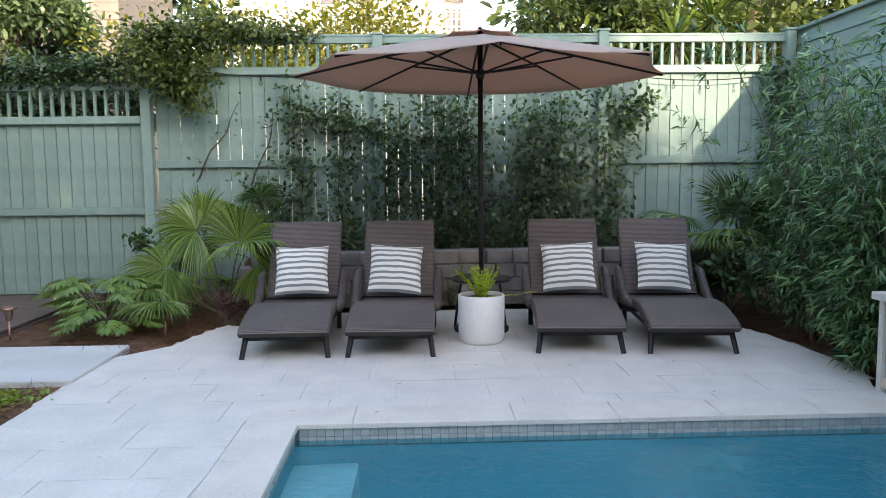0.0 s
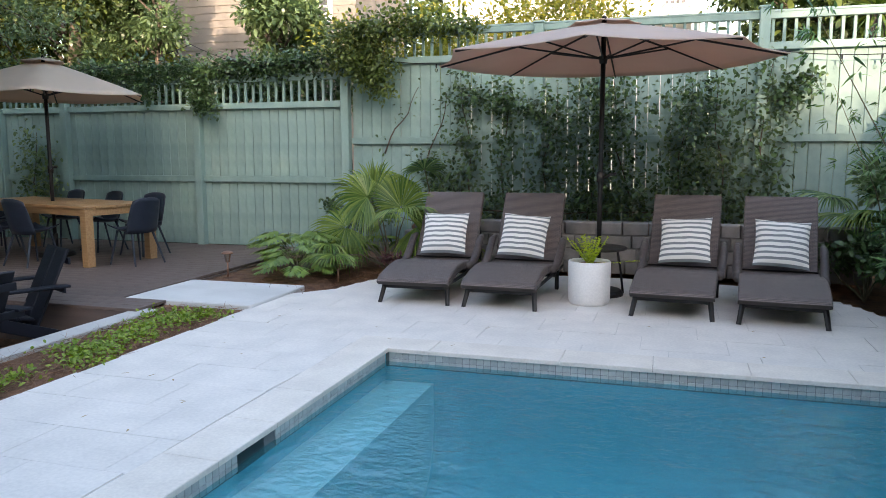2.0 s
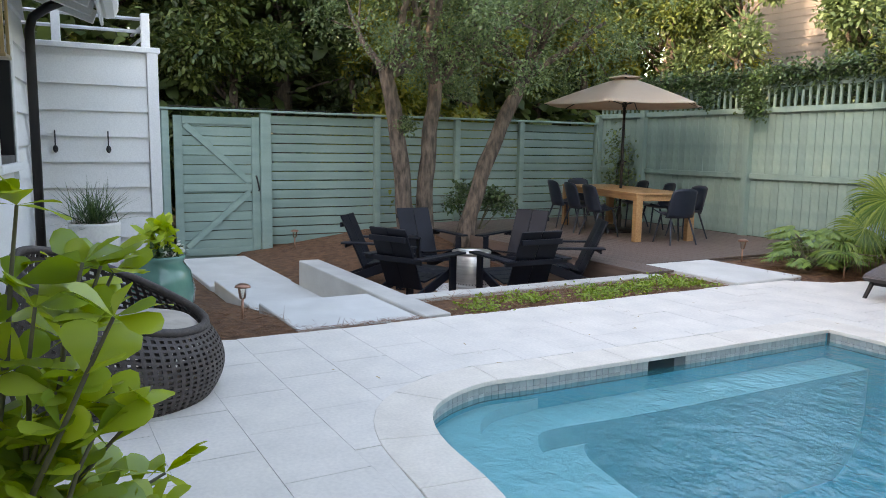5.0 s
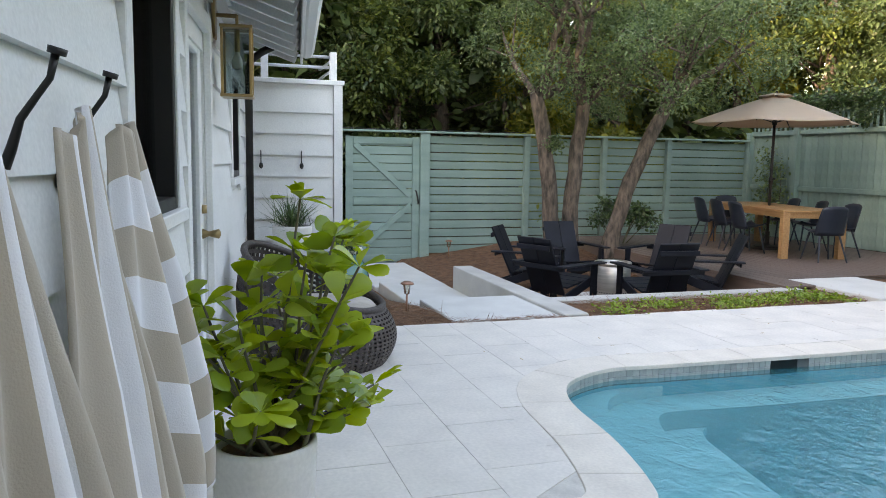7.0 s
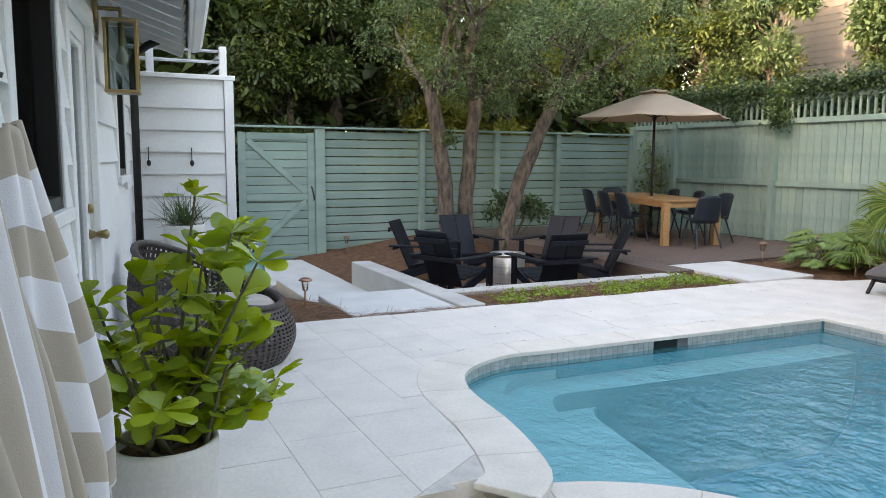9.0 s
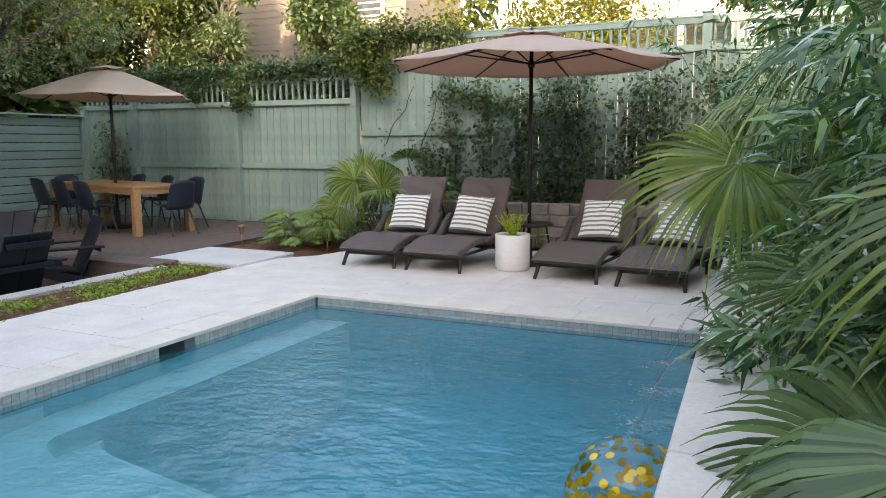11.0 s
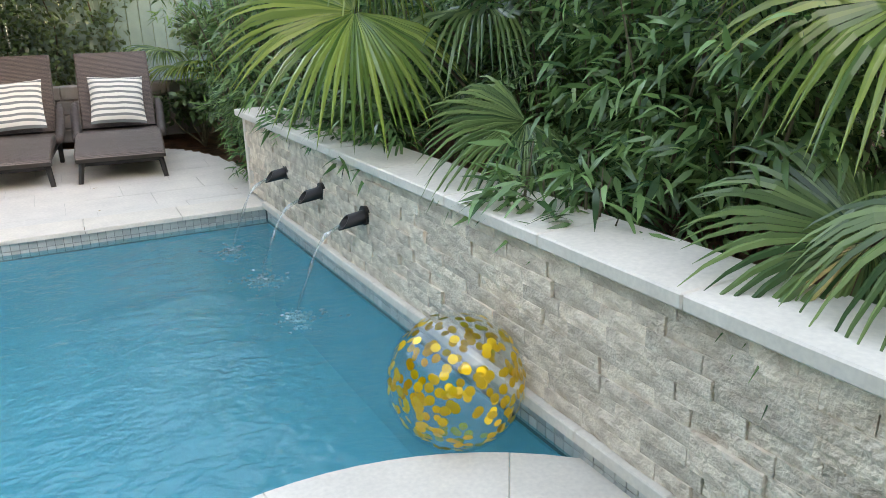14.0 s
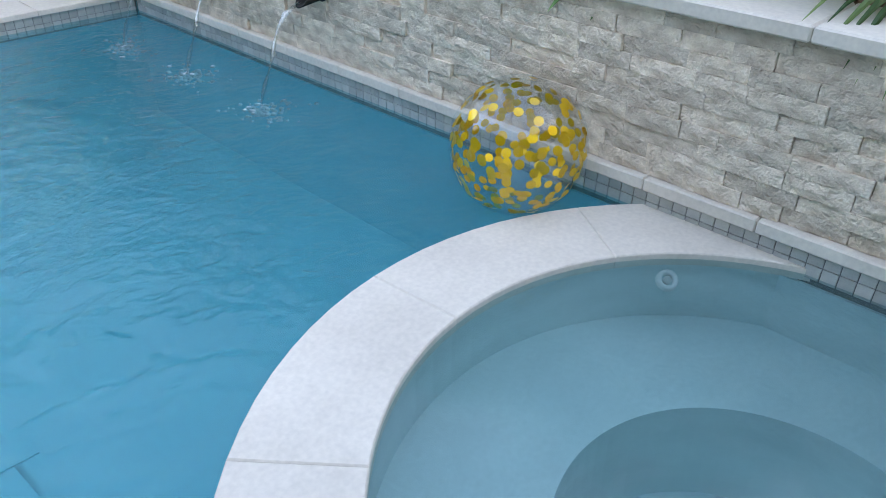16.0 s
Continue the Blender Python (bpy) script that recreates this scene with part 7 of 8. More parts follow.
for _x, _y, _h in ((-1.35, 7.75, 0.34), (0.35, 7.95, 0.40), (-0.55, 8.02, 0.35)):
    _t = thing("foxtail_fern", None, "upright green foxtail fern behind the loungers", "fern")
    _n = 14
    _P, _D = [], []
    for _k in range(_n):
        _a, _l = random.uniform(0, 6.28), random.uniform(0.15, 0.45)
        _d = Vector((math.cos(_a) * _l, math.sin(_a) * _l, 1)).normalized()
        for _q in np.linspace(0.05, 1, 26):
            for _s in range(4):
                _P.append(tuple(Vector((_x, _y, 0.0)) + _d * _h * 1.1 * _q))
                _D.append(tuple(_d * 0.8 + Vector((random.gauss(0, 0.7), random.gauss(0, 0.7), random.gauss(0, 0.4)))))
    leaf_mesh("foliage", np.array(_P), np.array(_D), 0.035, 0.006, "diamond", L_OAK, _t)


def philodendron(x, y, z, s, n, label):
    """Deeply cut leaves: a spray of lobes along each midrib."""
    t = thing("philodendron", None, label, "plant")
    rng = random.Random(int(x * 100 + y * 10))
    P, D, L = [], [], []
    bm = bmesh.new()
    for k in range(n):
        a, e = 6.28 * k / n + rng.uniform(-0.2, 0.2), rng.uniform(0.5, 1.9)
        d = Vector((math.cos(a), math.sin(a), e)).normalized()
        hub = Vector((x, y, z)) + d * s * rng.uniform(0.55, 1.0)
        tube(bm, [(x, y, z), Vector((x, y, z)).lerp(hub, 0.5) + Vector((0, 0, 0.04)), hub], [0.008, 0.006, 0.004], 5)
        f = Vector((math.cos(a), math.sin(a), -0.25)).normalized()
        sd = f.cross(Vector((0, 0, 1))).normalized()
        for q in np.linspace(0, 1, 8):
            for sg in (-1, 1):
                P.append(tuple(hub + f * (q * s * 0.45)))
                D.append(tuple(f * (0.5 + q) + sd * sg * (1.15 - 0.6 * q)))
                L.append(s * 0.34 * (1 - 0.55 * q) * rng.uniform(0.85, 1.1))
    part("stalk_mass", bm, M_STEM, t, smooth=True)["kind"] = "stuff"
    leaf_mesh("foliage", np.array(P), np.array(D), np.array(L), np.array(L) * 0.30, "lance", L_PHILO, t, 0.2, 0.05, tilt=np.tile([0, 0, 1.0], (len(P), 1)) + RNG.normal(0, 0.15, (len(P), 3)))


philodendron(-2.85, 6.95, -0.03, 0.50, 30, "bright green cut-leaf philodendron in the mulch")
philodendron(-3.15, 7.5, -0.03, 0.66, 22, "bright green cut-leaf philodendron by the terrace")
philodendron(-2.5, 7.15, -0.03, 0.32, 14, "bright green cut-leaf philodendron beside the palm")


def clusia():
    t = pot("potted_clusia", pose(1.10, -1.61, 0), [(0.0, 0.0), (0.16, 0.0), (0.17, 0.015), (0.188, 0.40), (0.186, 0.42), (0.172, 0.42), (0.168, 0.40), (0.165, 0.37)], M_POT, "white pot with leafy paddle-leaved clusia")
    rng = random.Random(3)
    P, D, L = [], [], []
    for k in range(32):
        bm = bmesh.new()
        a = rng.uniform(0, 6.28)
        r, h = rng.uniform(0.02, 0.44), rng.uniform(0.10, 0.92)
        if rng.random() < 0.25:
            h *= 0.5
        tip = Vector((r * math.cos(a) - 0.02, r * math.sin(a) + 0.05 + 0.14 * h, 0.42 + h * (1.0 - 0.5 * r)))
        pts = branch(bm, (rng.gauss(0, 0.05), rng.gauss(0, 0.05), 0.38), tip, 0.009, 0.004, 0.10, 5)
        for p, q in zip(pts[2:], (0.5, 0.6, 0.8, 1.0)):
            for j in range(4 if q < 1 else 7):
                b = rng.uniform(0, 6.28)
                D.append((math.cos(b) + (tip.x) * 0.6, math.sin(b) + tip.y * 0.6, rng.uniform(-0.1, 1.1)))
                P.append(tuple(p))
                L.append(rng.uniform(0.085, 0.145))
        part("stem", bm, M_STEM, t, smooth=True)
    L = np.array(L)
    leaf_mesh("foliage", np.array(P), np.array(D), L, L * 0.58, "paddle", L_CLUSIA, t, 0.12, 0.10)


clusia()


def fern():
    P, D = [], []
    rng = random.Random(9)
    for k in range(16):
        a, l = 6.28 * k / 16, rng.uniform(0.25, 0.9)
        d = Vector((math.cos(a) * l, math.sin(a) * l, 1)).normalized()
        h = rng.uniform(0.18, 0.30)
        if k == 0:
            d, h = Vector((1, -0.1, 0.12)).normalized(), 0.42
        sd = d.cross(Vector((0, 0, 1))).normalized()
        for q in np.linspace(0.05, 1, 22):
            for sg in (-1, 1):
                P.append(tuple(Vector((d.x * 0.03, d.y * 0.03, 0.375)) + d * h * q))
                D.append(tuple(d * 0.5 + sd * sg + Vector((0, 0, rng.gauss(0.1, 0.2)))))
    leaf_mesh("fern", np.array(P), np.array(D), RNG.uniform(0.025, 0.045, len(P)), 0.012, "lance", L_FERN, fern_pot, 0.1, 0.05, label="bright yellow-green fern")


fern()

green_pot = pot("glazed_pot", pose(-2.9, -0.62, -0.03), [(0.0, 0.0), (0.15, 0.0), (0.17, 0.03), (0.235, 0.22), (0.25, 0.36), (0.22, 0.50), (0.17, 0.57), (0.185, 0.60), (0.19, 0.62), (0.17, 0.625), (0.155, 0.60), (0.15, 0.57)], M_GREENPOT, "green glazed urn with yellow croton and white flowers")
_P, _D = blob_points([(-0.02, 0, 0.72), (0.0, 0.03, 0.80)], [0.13, 0.10], 70, 1.0, 0.1)
leaf_mesh("croton", _P, _D, RNG.uniform(0.10, 0.17, 70), 0.06, "oval", L_FERN, green_pot, label="yellow-green croton leaves")["kind"] = "stuff"
_P, _D = blob_points([(0.08, 0.08, 0.66), (0.0, 0.14, 0.66)], [0.09, 0.08], 60, 0.7, 0.3)
leaf_mesh("flowers", _P, _D, 0.03, 0.03, "oval", L_WHITEFL, green_pot, label="small white flowers")["kind"] = "stuff"
_P, _D = blob_points([(0.05, 0.06, 0.65), (-0.08, 0.1, 0.64), (0.1, -0.04, 0.64)], [0.10, 0.10, 0.1], 160, 0.7, 0.2)
leaf_mesh("foliage", _P, _D, 0.05, 0.03, "oval", L_VINE, green_pot)
white_pot = pot("tall_planter", pose(-3.35, -1.02, -0.05), [(0.0, 0.0), (0.13, 0.0), (0.14, 0.02), (0.185, 0.84), (0.183, 0.86), (0.165, 0.86), (0.16, 0.83)], M_POT, "tall white planter with wiry grass")
_d = unit(RNG.normal(0, 0.55, (260, 3)) + np.array([0, 0, 1.0]))
leaf_mesh("grass", np.tile([0, 0, 0.84], (260, 1)) + RNG.normal(0, 0.05, (260, 3)) * [1, 1, 0.2], _d, RNG.uniform(0.2, 0.42, 260), 0.007, "lance", L_VINE, white_pot, 0.25)


def ground_cover():
    P, D = [], []
    rng = random.Random(2)
    for _ in range(38):
        y = rng.uniform(1.85, 5.0)
        x = -2.80 + rng.gauss(0, 0.13)
        for _ in range(70):
            P.append((x + rng.gauss(0, 0.09), y + rng.gauss(0, 0.10), -0.03 + abs(rng.gauss(0, 0.03))))
            D.append((rng.gauss(0, 1), rng.gauss(0, 1), abs(rng.gauss(0.5, 0.4))))
    g = leaf_mesh("ground_cover", np.array(P), np.array(D), RNG.uniform(0.025, 0.05, len(P)), 0.022, "oval", L_GROUND, None)
    tagged(g, "bright green creeping ground cover in pine straw", "ground cover", kind="stuff")


ground_cover()


def pine_straw():
    """Loose needles over the mulch beds."""
    n = 26000
    P = np.empty((n, 3))
    zones = [(-3.25, -2.43, 1.7, 5.1, 0.22), (-3.2, -2.2, 5.9, 7.8, 0.12), (-2.3, -1.2, 6.8, 8.1, 0.10), (-6.8, -3.4, 1.7, 4.7, 0.26), (-4.2, -2.45, -0.9, 0.35, 0.12), (-2.58, -2.44, 0.3, 1.5, 0.03), (3.2, 4.4, 5.0, 7.6, 0.08), (-9.3, -6.5, 1.7, 4.7, 0.07)]
    k = 0
    for x0, x1, y0, y1, s in zones:
        m = int(n * s)
        for i in range(m):
            if k >= n:
                break
            x, y = x0 + (x1 - x0) * RNG.random(), y0 + (y1 - y0) * RNG.random()
            P[k] = (x, y, ground_height(x, y) + 0.012 + 0.02 * RNG.random())
            k += 1
    P = P[:k]
    D = RNG.normal(0, 1, (k, 3)) * [1, 1, 0.16]
    s = leaf_mesh("pine_straw", P, D, RNG.uniform(0.06, 0.16, k), 0.004, "diamond", M_STRAWBIT, None, 0.1, 0.0)
    tagged(s, "loose rust-brown pine needles on the beds", "mulch", kind="stuff")


pine_straw()


def fallen_leaves():
    """A few dry leaves on the deck."""
    n = 26
    rng = np.random.default_rng(5)
    P = np.column_stack([rng.uniform(-2.2, 2.9, n), rng.uniform(4.4, 5.6, n), np.full(n, 0.012)])
    P[12:, 0], P[12:, 1] = rng.uniform(-2.2, -1.0, n - 12), rng.uniform(-0.5, 4.0, n - 12)
    f = leaf_mesh("fallen_leaves", P, rng.normal(0, 1, (n, 3)) * [1, 1, 0.02], rng.uniform(0.03, 0.07, n), 0.012, "oval", L_STRAWTIP, None, 0.0, 0.1, tilt=np.tile([0, 0, 1.0], (n, 1)))
    tagged(f, "few dry brown leaves lying on the deck", "leaf litter", kind="stuff")


fallen_leaves()

# ---- neighbouring houses ----
def neighbour(name, x0, x1, y, depth, H, mat, label, exp=0.2, windows=(), z_from=1.5):
    h = thing(name, None, label, "house")
    bm = bmesh.new()
    box(bm, (x0, y + 0.02, -0.1), (x1, y + depth, H))
    part("wall", bm, mat, h)
    me = bpy.data.meshes.new("lap_board")
    L = x1 - x0
    v = [(x, yy, z) for x in (0, L) for yy, z in ((0, 0), (-0.03, 0), (-0.008, exp + 0.02), (0, exp + 0.02))]
    me.from_pydata(v, [], [(0, 1, 2, 3), (4, 7, 6, 5), (0, 4, 5, 1), (1, 5, 6, 2), (2, 6, 7, 3), (3, 7, 4, 0)])
    me.materials.append(mat)
    z = z_from
    while z < H - 0.1:
        piece("lap_board", me, pose(x0, y + 0.02, z), h)
        z += exp
    bm = bmesh.new()
    vs = [[bm.verts.new((x, yy, zz)) for yy, zz in ((y - 0.6, H - 0.1), (y + depth / 2, H + depth * 0.35), (y + depth + 0.6, H - 0.1))] for x in (x0 - 0.5, x1 + 0.5)]
    for i in range(3):
        bm.faces.new((vs[0][i], vs[0][(i + 1) % 3], vs[1][(i + 1) % 3], vs[1][i]))
    bm.faces.new(vs[0]), bm.faces.new(vs[1][::-1])
    part("roof", bm, M_ROOF, h)
    for a, b, z0, z1 in windows:
        w = thing("window")
        w.parent = h
        for lo, hi in (((a - 0.12, y - 0.05, z0 - 0.12), (a, y + 0.01, z1 + 0.12)), ((b, y - 0.05, z0 - 0.12), (b + 0.12, y + 0.01, z1 + 0.12)), ((a, y - 0.05, z1), (b, y + 0.01, z1 + 0.12)), ((a, y - 0.06, z0 - 0.12), (b, y + 0.01, z0))):
            bm = bmesh.new()
            box(bm, lo, hi, 0.008)
            part("frame", bm, M_WHITE1, w)
        bm = bmesh.new()
        box(bm, (a, y - 0.03, z0), (b, y - 0.015, z1))
        part("pane", bm, M_DARKPANE, w)
        n = 9
        for k in range(n):
            bm = bmesh.new()
            zz = z0 + (z1 - z0) * (k + 0.5) / n
            box(bm, (a + 0.02, y - 0.045, zz - 0.02), (b - 0.02, y - 0.031, zz + 0.03), 0.004)
            part("slat", bm, M_WHITE1, w)
    return h


M_DARKPANE = material("shaded_pane", (0.10, 0.11, 0.12), 0.15, bump=0)
house_b = neighbour("neighbour_house", -16.5, -6.9, 18.2, 4, 7.4, M_SHADED_CREAM, "cream lap-sided neighbour house, colour darkened to stand for shade", windows=((-8.7, -7.7, 5.0, 6.7),))
house_a = neighbour("neighbour_house", -5.4, 1.95, 24.0, 4, 8.6, M_WHITE, "white neighbour house with sunlit balcony", windows=((-2.9, -2.3, 5.9, 7.9), (-1.9, -1.3, 5.9, 7.9), (0.9, 1.5, 5.9, 7.9)))


def balcony():
    b = thing("balcony", None, "white balcony with posts and panelled rail on the neighbour house", "balcony")
    bm = bmesh.new()
    box(bm, (-5.4, 21.8, 5.0), (1.9, 23.95, 5.2), 0.02)
    part("floor_slab", bm, M_WHITE1, b)
    for x in (-5.3, -3.4, 0.2, 1.75):
        bm = bmesh.new()
        box(bm, (x - 0.12, 21.85, -0.1), (x + 0.12, 22.09, 8.2), 0.015)
        part("post", bm, M_WHITE1, b)
    for z in (5.35, 6.15):
        bm = bmesh.new()
        box(bm, (-5.3, 21.9, z - 0.05), (1.75, 22.0, z + 0.05), 0.01)
        part("rail", bm, M_WHITE1, b)
    me = chamfer_box_mesh("baluster", 0.06, 0.8, 0.06, 0.005, M_WHITE1)
    for k in range(46):
        piece("baluster", me, pose(-5.2 + k * 0.152, 21.97, 5.75, 90, 0, 0), b)
    bm = bmesh.new()
    box(bm, (-5.4, 21.8, 8.2), (1.95, 23.95, 8.45), 0.02)
    part("header", bm, M_WHITE1, b)


balcony()


def yucca():
    t = thing("yucca_tree", None, "yucca with sword leaves behind the fence", "yucca")
    bm = bmesh.new()
    tube(bm, [(4.2, 11.8, -0.1), (4.1, 11.8, 2.0), (4.0, 11.7, 3.4)], [0.12, 0.10, 0.09], 10)
    tube(bm, [(4.1, 11.8, 2.0), (4.5, 11.8, 3.2), (4.6, 11.8, 3.7)], [0.07, 0.06, 0.06], 8)
    part("trunk", bm, M_BARK, t, smooth=True)
    P, D = [], []
    for c in ((4.0, 11.7, 3.45), (4.6, 11.8, 3.75)):
        d = unit(RNG.normal(0, 1, (90, 3)) + np.array([0, 0, 0.4]))
        D.append(d), P.append(np.tile(c, (90, 1)))
    leaf_mesh("crown", np.concatenate(P), np.concatenate(D), RNG.uniform(0.5, 0.8, 180), 0.05, "lance", L_PALMY, t, 0.2)


yucca()


# ---- string lights ----
def string_light(name, posts, n, sag, label):
    t = thing(name, None, label, "string light")
    line = []
    for a, b in zip(posts, posts[1:]):
        for k in range(16):
            q = k / 16
            p = Vector(a).lerp(Vector(b), q)
            line.append(p - Vector((0, 0, sag * 4 * q * (1 - q))))
    line.append(Vector(posts[-1]))
    bm = bmesh.new()
    tube(bm, line, 0.006, 5)
    part("cable", bm, M_BLACK, t)
    step = max(1, len(line) // n)
    for p in line[2::step]:
        bm = bmesh.new()
        tube(bm, [p, p - Vector((0, 0, 0.05))], 0.012, 6)
        part("socket", bm, M_BLACK, t)
        bm = bmesh.new()
        lathe(bm, [(0.008, -0.05), (0.02, -0.075), (0.022, -0.09), (0.0, -0.112)], 8)
        o = part("bulb", bm, M_BULB, t, "clear glass bulb", True)
        o.data.transform(Matrix.Translation(p))


string_light("string_light", [(-3.18, 9.0, 2.75), (-0.45, 9.0, 2.62), (2.24, 9.0, 2.62), (4.45, 9.0, 2.60)], 13, 0.10, "string of small clear bulbs along the tall fence")
string_light("string_light", [(-3.18, 8.98, 2.8), (-5.6, 9.0, 3.0), (-9.3, 9.0, 2.9)], 9, 0.25, "string of small clear bulbs above the low fence")
string_light("string_light", [(-9.36, 0.5, 2.0), (-9.36, 2.0, 2.0), (-9.36, 4.0, 2.0)], 7, 0.01, "string of small clear bulbs on the west fence")

# ---- small pieces of the setting ----
def deck_slabs():
    """Staggered travertine slabs, clipped to the deck's outline."""
    bed = [(-2.45, -0.35), (-2.45, 6.0)] + BED[1:] + [(3.0, 4.95)]
    cope_line = [(x, y) for x, y in BACK]
    W, H = 0.61, 0.405
    count = 0
    y = -2.6
    row = 0
    hole = [(POOL_W - COPE, POOL_N + COPE), (2.96, POOL_N + COPE), (3.09, -0.80)] + [(SPA[0] + SPA_OUT * math.cos(radians(a)), SPA[1] + SPA_OUT * math.sin(radians(a))) for a in range(310, 198, -10)] + [p for p in BACK[::-1]]
    pool_poly = hole
    def clear(poly):
        pts = list(poly) + [((poly[i][0] + poly[i - 1][0]) / 2, (poly[i][1] + poly[i - 1][1]) / 2) for i in range(len(poly))]
        pts.append((sum(p[0] for p in poly) / len(poly), sum(p[1] for p in poly) / len(poly)))
        return [p for p in pts if in_poly(p, pool_poly)], pts
    while y < 7.8:
        x = -2.6 - (0.0, 0.2, 0.41)[row % 3]
        while x < 5.2:
            rect = [(x, y), (x + W, y), (x + W, y + H), (x, y + H)]
            inside, pts = clear(rect)
            quad = rect
            ok = len(inside) == 0
            if inside and len(inside) < len(pts):
                ok = None
            if ok is not False or ok is None:
                # cut the slab by the outline of the deck, and by the pool's coping
                sub = []
                n = 6 if ok is None else 1
                out = quad
                if ok is None:
                    out = cut_by(quad, pool_poly, False)
                outer_ok = [in_poly(p, DECK_POLY) for p in out] if out else [False]
                if out and not all(outer_ok):
                    out = cut_by(out, DECK_POLY, True) if any(outer_ok) else None
                if out and len(out) > 2 and area(out) > 0.004:
                    POLYS.append(out)
                    g = 0.0014
                    c = (sum(p[0] for p in out) / len(out), sum(p[1] for p in out) / len(out))
                    shr = [(p[0] + (c[0] - p[0]) * g / 0.2, p[1] + (c[1] - p[1]) * g / 0.2) for p in out]
                    bm = bmesh.new()
                    try:
                        prism(bm, shr, -0.03, random.uniform(-0.0008, 0.0008))
                    except ValueError:
                        bm.free()
                        x += W
                        continue
                    ob = part("slab", bm, M_TRAV, deck)
                    count += 1
            x += W
        y += H
        row += 1


def area(p):
    return abs(sum(p[i - 1][0] * p[i][1] - p[i][0] * p[i - 1][1] for i in range(len(p)))) / 2


def cut_by(quad, poly, keep_in):
    """Keeps the part of a small slab inside (or outside) an outline: the line between its two crossings."""
    pts = []
    N = 24
    for i in range(len(quad)):
        a, b = quad[i], quad[(i + 1) % len(quad)]
        for k in range(N):
            t = k / N
            p = (a[0] + (b[0] - a[0]) * t, a[1] + (b[1] - a[1]) * t)
            if in_poly(p, poly) == keep_in:
                pts.append(p)
    if len(pts) < 3:
        return None
    # thin out points that lie on one line
    out = []
    for i, p in enumerate(pts):
        a, b = Vector(pts[i - 1]), Vector(pts[(i + 1) % len(pts)])
        if abs((Vector(p) - a).cross(b - Vector(p))) > 1e-7:
            out.append(p)
    return out if len(out) > 2 else None


DECK_POLY = [(-2.45, -0.35), (-2.45, 6.0)] + BED[1:] + [(2.97, 4.95), (2.97, -0.98), (6.0, -0.94), (6.0, -3.2), (-2.6, -3.2), (-2.6, -0.35)]
POLYS = []
deck_slabs()


def mortar_bed():
    """The bed under the slabs, just below their faces, left open over pool and spa."""
    water = EDGE[:-8] + [(SPA[0] + (SPA_OUT - 0.06) * math.cos(radians(a)), SPA[1] + (SPA_OUT - 0.06) * math.sin(radians(a))) for a in range(175, 360, 10)] + [(3.1, 0.0), (2.97, POOL_N)]
    step, bm, vs = 0.06, bmesh.new(), {}
    def corner(i, j):
        if (i, j) not in vs:
            vs[i, j] = bm.verts.new((i * step, j * step, -0.005))
        return vs[i, j]
    for i in range(int(-2.45 / step), int(6.0 / step)):
        for j in range(int(-3.2 / step), int(7.8 / step)):
            p = ((i + 0.5) * step, (j + 0.5) * step)
            if in_poly(p, DECK_POLY) and not any(in_poly((p[0] + ex * step, p[1] + ey * step), water) for ex in (-0.6, 0, 0.6) for ey in (-0.6, 0, 0.6)) and not (POOL_W - 0.12 < p[0] < 2.97 and 0.5 < p[1] < POOL_N + 0.1):
                bm.faces.new((corner(i, j), corner(i + 1, j), corner(i + 1, j + 1), corner(i, j + 1)))
    me = bpy.data.meshes.new("mortar")
    bm.to_mesh(me)
    bm.free()
    me.materials.append(M_GROUT)
    ob = new("mortar", me)
    ob.parent = deck



mortar_bed()
_bm = bmesh.new()
ring_mesh(_bm, SPA, SPA_OUT - 0.015, SPA_OUT + 0.42, -0.3, -0.007, 171, 330, 40)
part("spa_collar", _bm, M_TRAV1, deck)


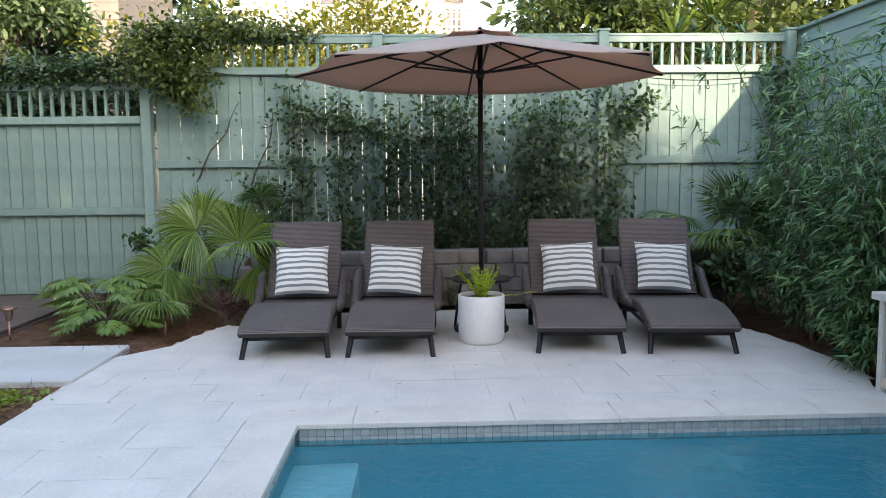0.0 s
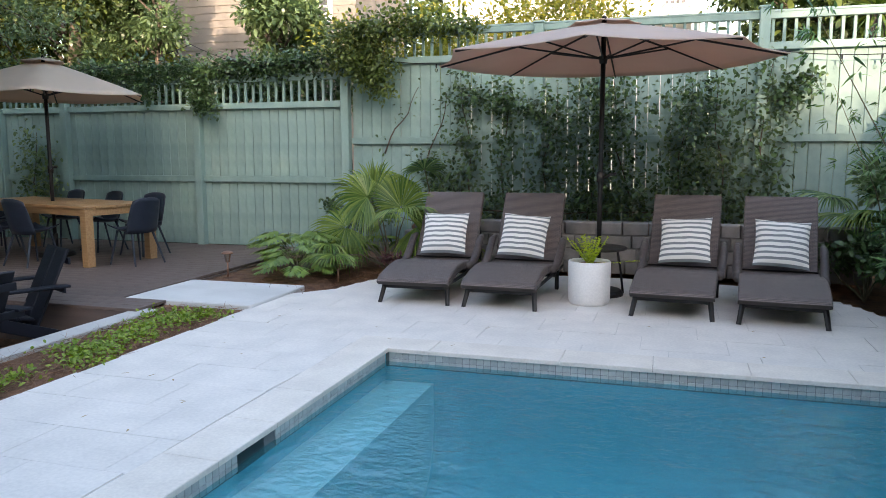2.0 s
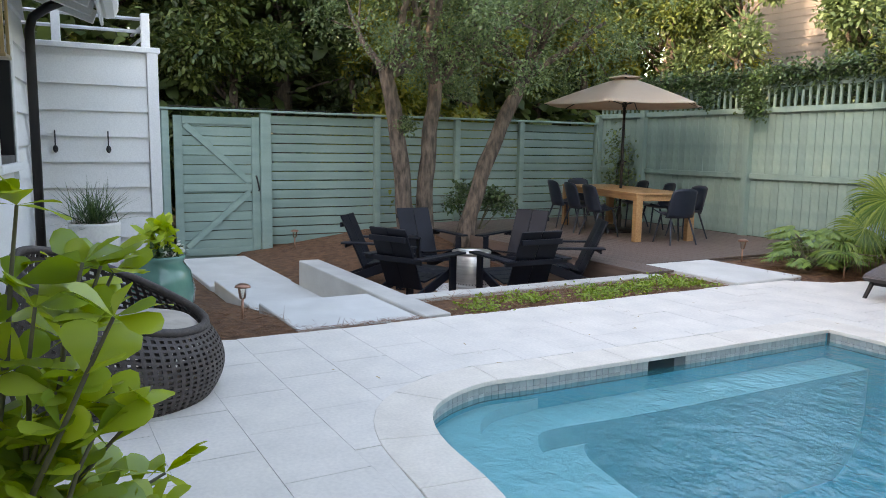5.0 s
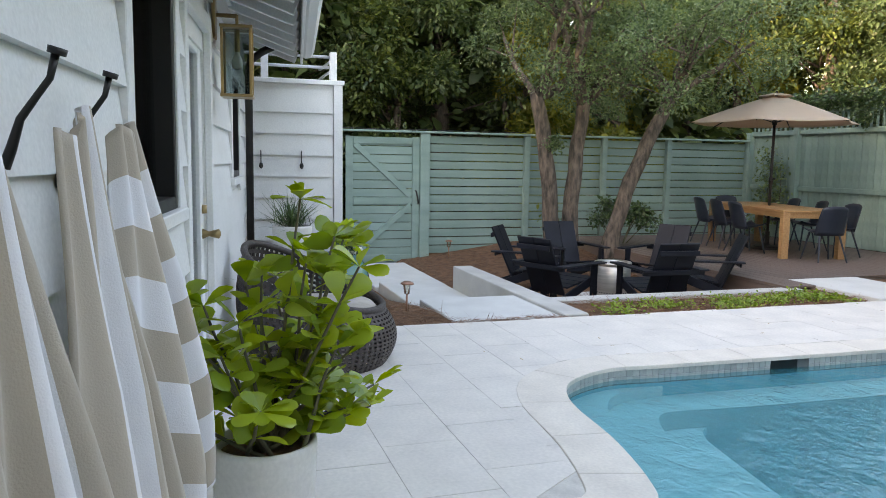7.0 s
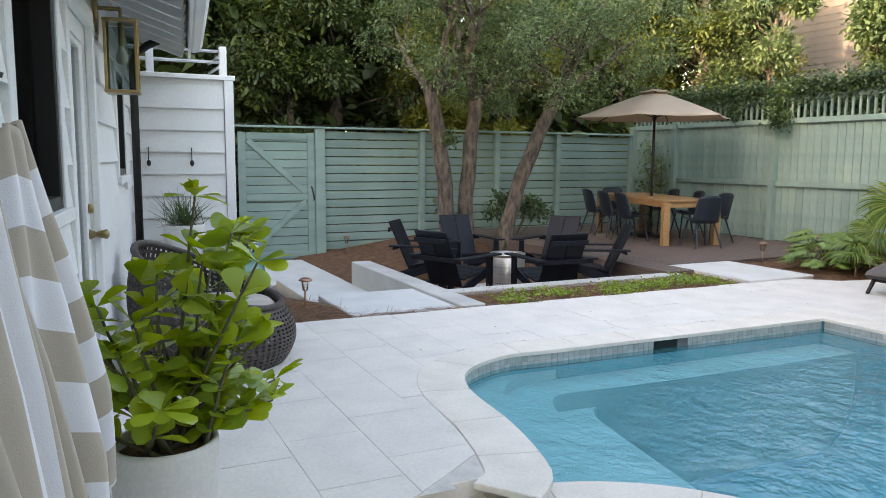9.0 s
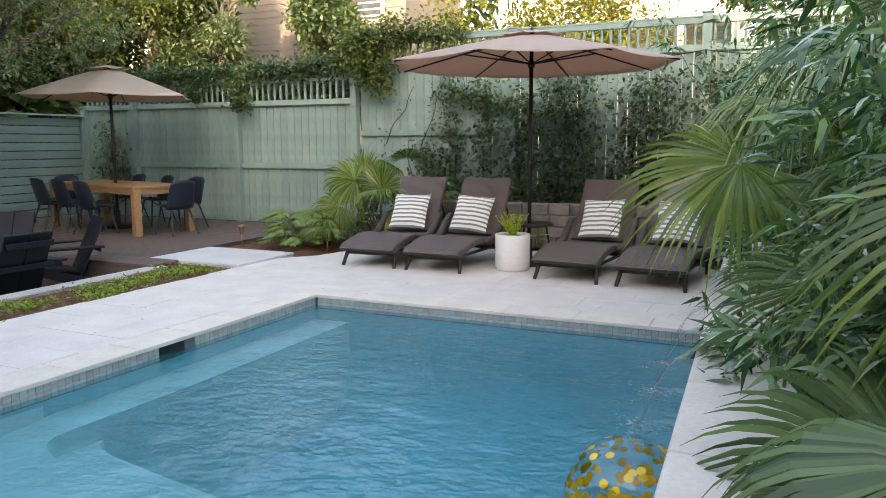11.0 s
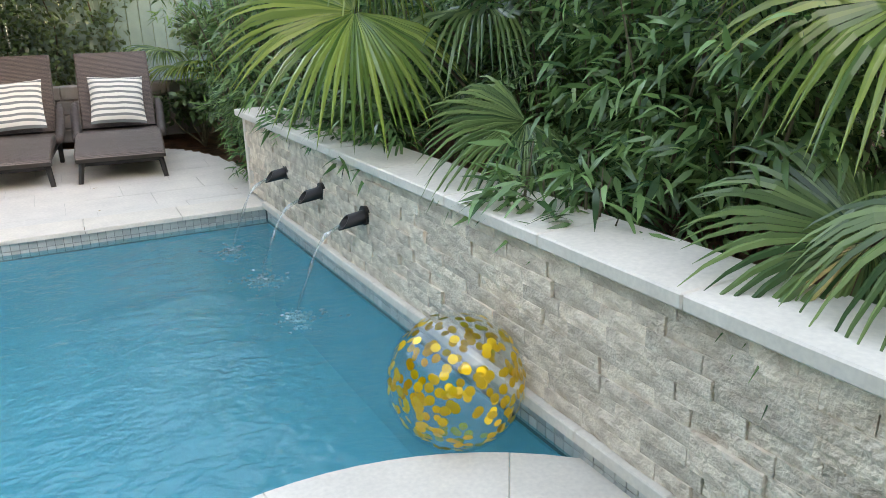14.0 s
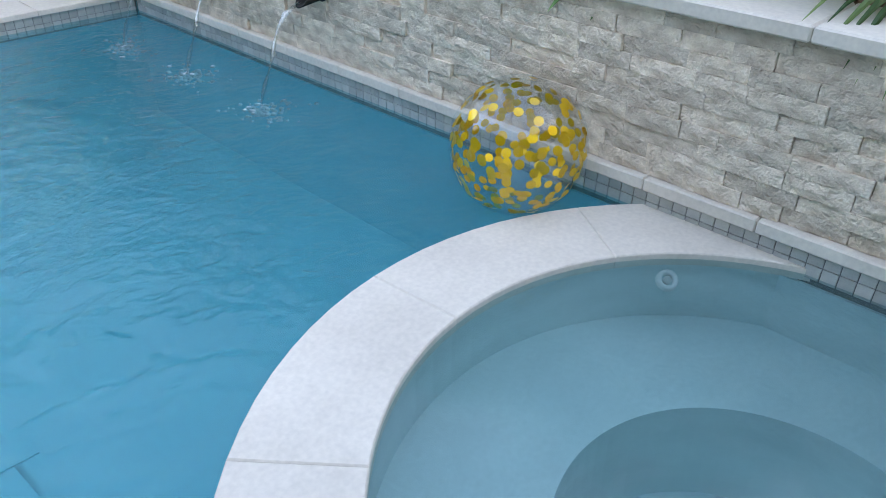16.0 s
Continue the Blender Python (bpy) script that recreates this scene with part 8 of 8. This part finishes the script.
def pool_tiles():
    """Two rows of small square tiles along the waterline; the run by the spa and the north side are single pieces."""
    s, g = 0.0508, 0.003
    rows = (-0.028 - s / 2, -0.028 - 1.5 * s)
    back = thing("tile_band", None, "two rows of small grey-green mosaic tiles at the waterline", "tiles", kind="structure")
    me = chamfer_box_mesh("tile", s - g, s - g, 0.006, 0.0012, M_TILE)
    spots = []
    for k in range(int((POOL_E - POOL_W + 0.03) / s)):
        for z in rows:
            spots.append((1, Matrix.Translation((POOL_W + s / 2 + k * s, POOL_N + 0.026, z)) @ pose(0, 0, 0, 90, 0, 0)))
    for k in range(int(5.2 / s)):
        for z in (rows[0] + 0.016, rows[1] + 0.016):
            y = POOL_N - s / 2 - k * s
            spots.append((1 if y < 1.6 else 0, SKEW @ Matrix.Translation((2.969, y, z)) @ pose(0, 0, 0, 90, 0, -90)))
    line = offset_line(EDGE, 0.026)
    acc, nxt = 0.0, s / 2
    for a, b in zip(line[:-6], line[1:-5]):
        d = Vector(b) - Vector(a)
        L = d.length
        while nxt <= acc + L:
            p = Vector(a) + d * ((nxt - acc) / L)
            ang = math.degrees(math.atan2(d.y, d.x))
            if not (2.27 < p.y < 2.62):
                for z in rows:
                    spots.append((0, Matrix.Translation((p.x, p.y, z)) @ pose(0, 0, 0, 90, 0, ang + 180)))
            nxt += s
        acc += L
    single = 0
    vs, fs = [], []
    src_v = [v.co.copy() for v in me.vertices]
    src_f = [tuple(p.vertices) for p in me.polygons]
    for near, m in spots:
        if near and single < 290:
            piece("tile", me, m, back)
            single += 1
        else:
            o = len(vs)
            vs += [tuple(m @ c) for c in src_v]
            fs += [tuple(o + i for i in f) for f in src_f]
    run = link_mesh("tile_run", vs, fs, M_TILEJ, back)
    run["kind"] = "stuff"
    bm = bmesh.new()
    def strip(line, z0, z1):
        v0 = [bm.verts.new((x, y, z0)) for x, y in line]
        v1 = [bm.verts.new((x, y, z1)) for x, y in line]
        for i in range(len(line) - 1):
            bm.faces.new((v0[i], v0[i + 1], v1[i + 1], v1[i]))
    strip(offset_line(EDGE[:-5], 0.0285), -0.14, -0.022)
    strip([(POOL_W - 0.028, POOL_N + 0.0285), (POOL_E, POOL_N + 0.0285)], -0.14, -0.022)
    strip([tuple((SKEW @ Vector((2.9695, yy, 0))).xy) for yy in (-0.9, POOL_N + 0.02)], -0.156, -0.005)
    part("grout", bm, M_TGROUT, back)


pool_tiles()


def stone_facing():
    """Courses of split-face stones on the planter wall, each of its own length and depth."""
    rng = random.Random(12)
    vs, fs, single = [], [], 0
    h = 0.0555
    cache = []
    def rough(L):
        # face split into a small uneven grid
        nx = 4
        v, f = [], []
        for j in range(3):
            for i in range(nx + 1):
                e = 0.0 if (j in (0, 2) or i in (0, nx)) else rng.uniform(0.001, 0.007)
                edge = rng.uniform(0.0, 0.0045)
                v.append((-(0.022 + edge + e), -L / 2 + L * i / nx + (rng.uniform(-0.01, 0.01) if 0 < i < nx else 0), -h / 2 + h * j / 2))
        for j in range(2):
            for i in range(nx):
                a = j * (nx + 1) + i
                f.append((a, a + nx + 1, a + nx + 2, a + 1))
        o = len(v)
        v += [(0.03, -L / 2, -h / 2), (0.03, L / 2, -h / 2), (0.03, L / 2, h / 2), (0.03, -L / 2, h / 2)]
        f += [tuple([o, o + 1] + list(range(nx, -1, -1))), tuple([o + 2, o + 3] + list(range(2 * (nx + 1), 3 * (nx + 1)))), (o, 0, nx + 1, 2 * nx + 2, o + 3), (o + 1, o + 2, 3 * nx + 2, 2 * nx + 1, nx)]
        return v, f
    kinds = []
    for L in (0.13, 0.17, 0.20, 0.23, 0.28):
        for _ in range(4):
            v, f = rough(L - 0.0025)
            me = bpy.data.meshes.new("stone")
            me.from_pydata(v, [], f)
            me.materials.append(M_STONE)
            kinds.append((L, me, v, f))
    for c in range(10):
        z = 0.037 + h / 2 + c * 0.0563
        y = -0.93 + rng.uniform(-0.02, 0)
        while y < 4.61:
            L, me, v, f = rng.choice(kinds)
            if y + L > 4.614:
                y += 0.05
                continue
            x = 2.984 + rng.uniform(-0.011, 0.007)
            yc = y + L / 2
            if 0.0 < yc < 2.9 and single < 300:
                piece("stone", me, pose(x, yc, z), planter)
                single += 1
            else:
                o = len(vs)
                vs += [(p[0] + x, p[1] + yc, p[2] + z) for p in v]
                fs += [tuple(o + i for i in q) for q in f]
            y += L
    run = link_mesh("stone_run", vs, fs, M_STONEJ, planter)
    run["kind"] = "stuff"


stone_facing()
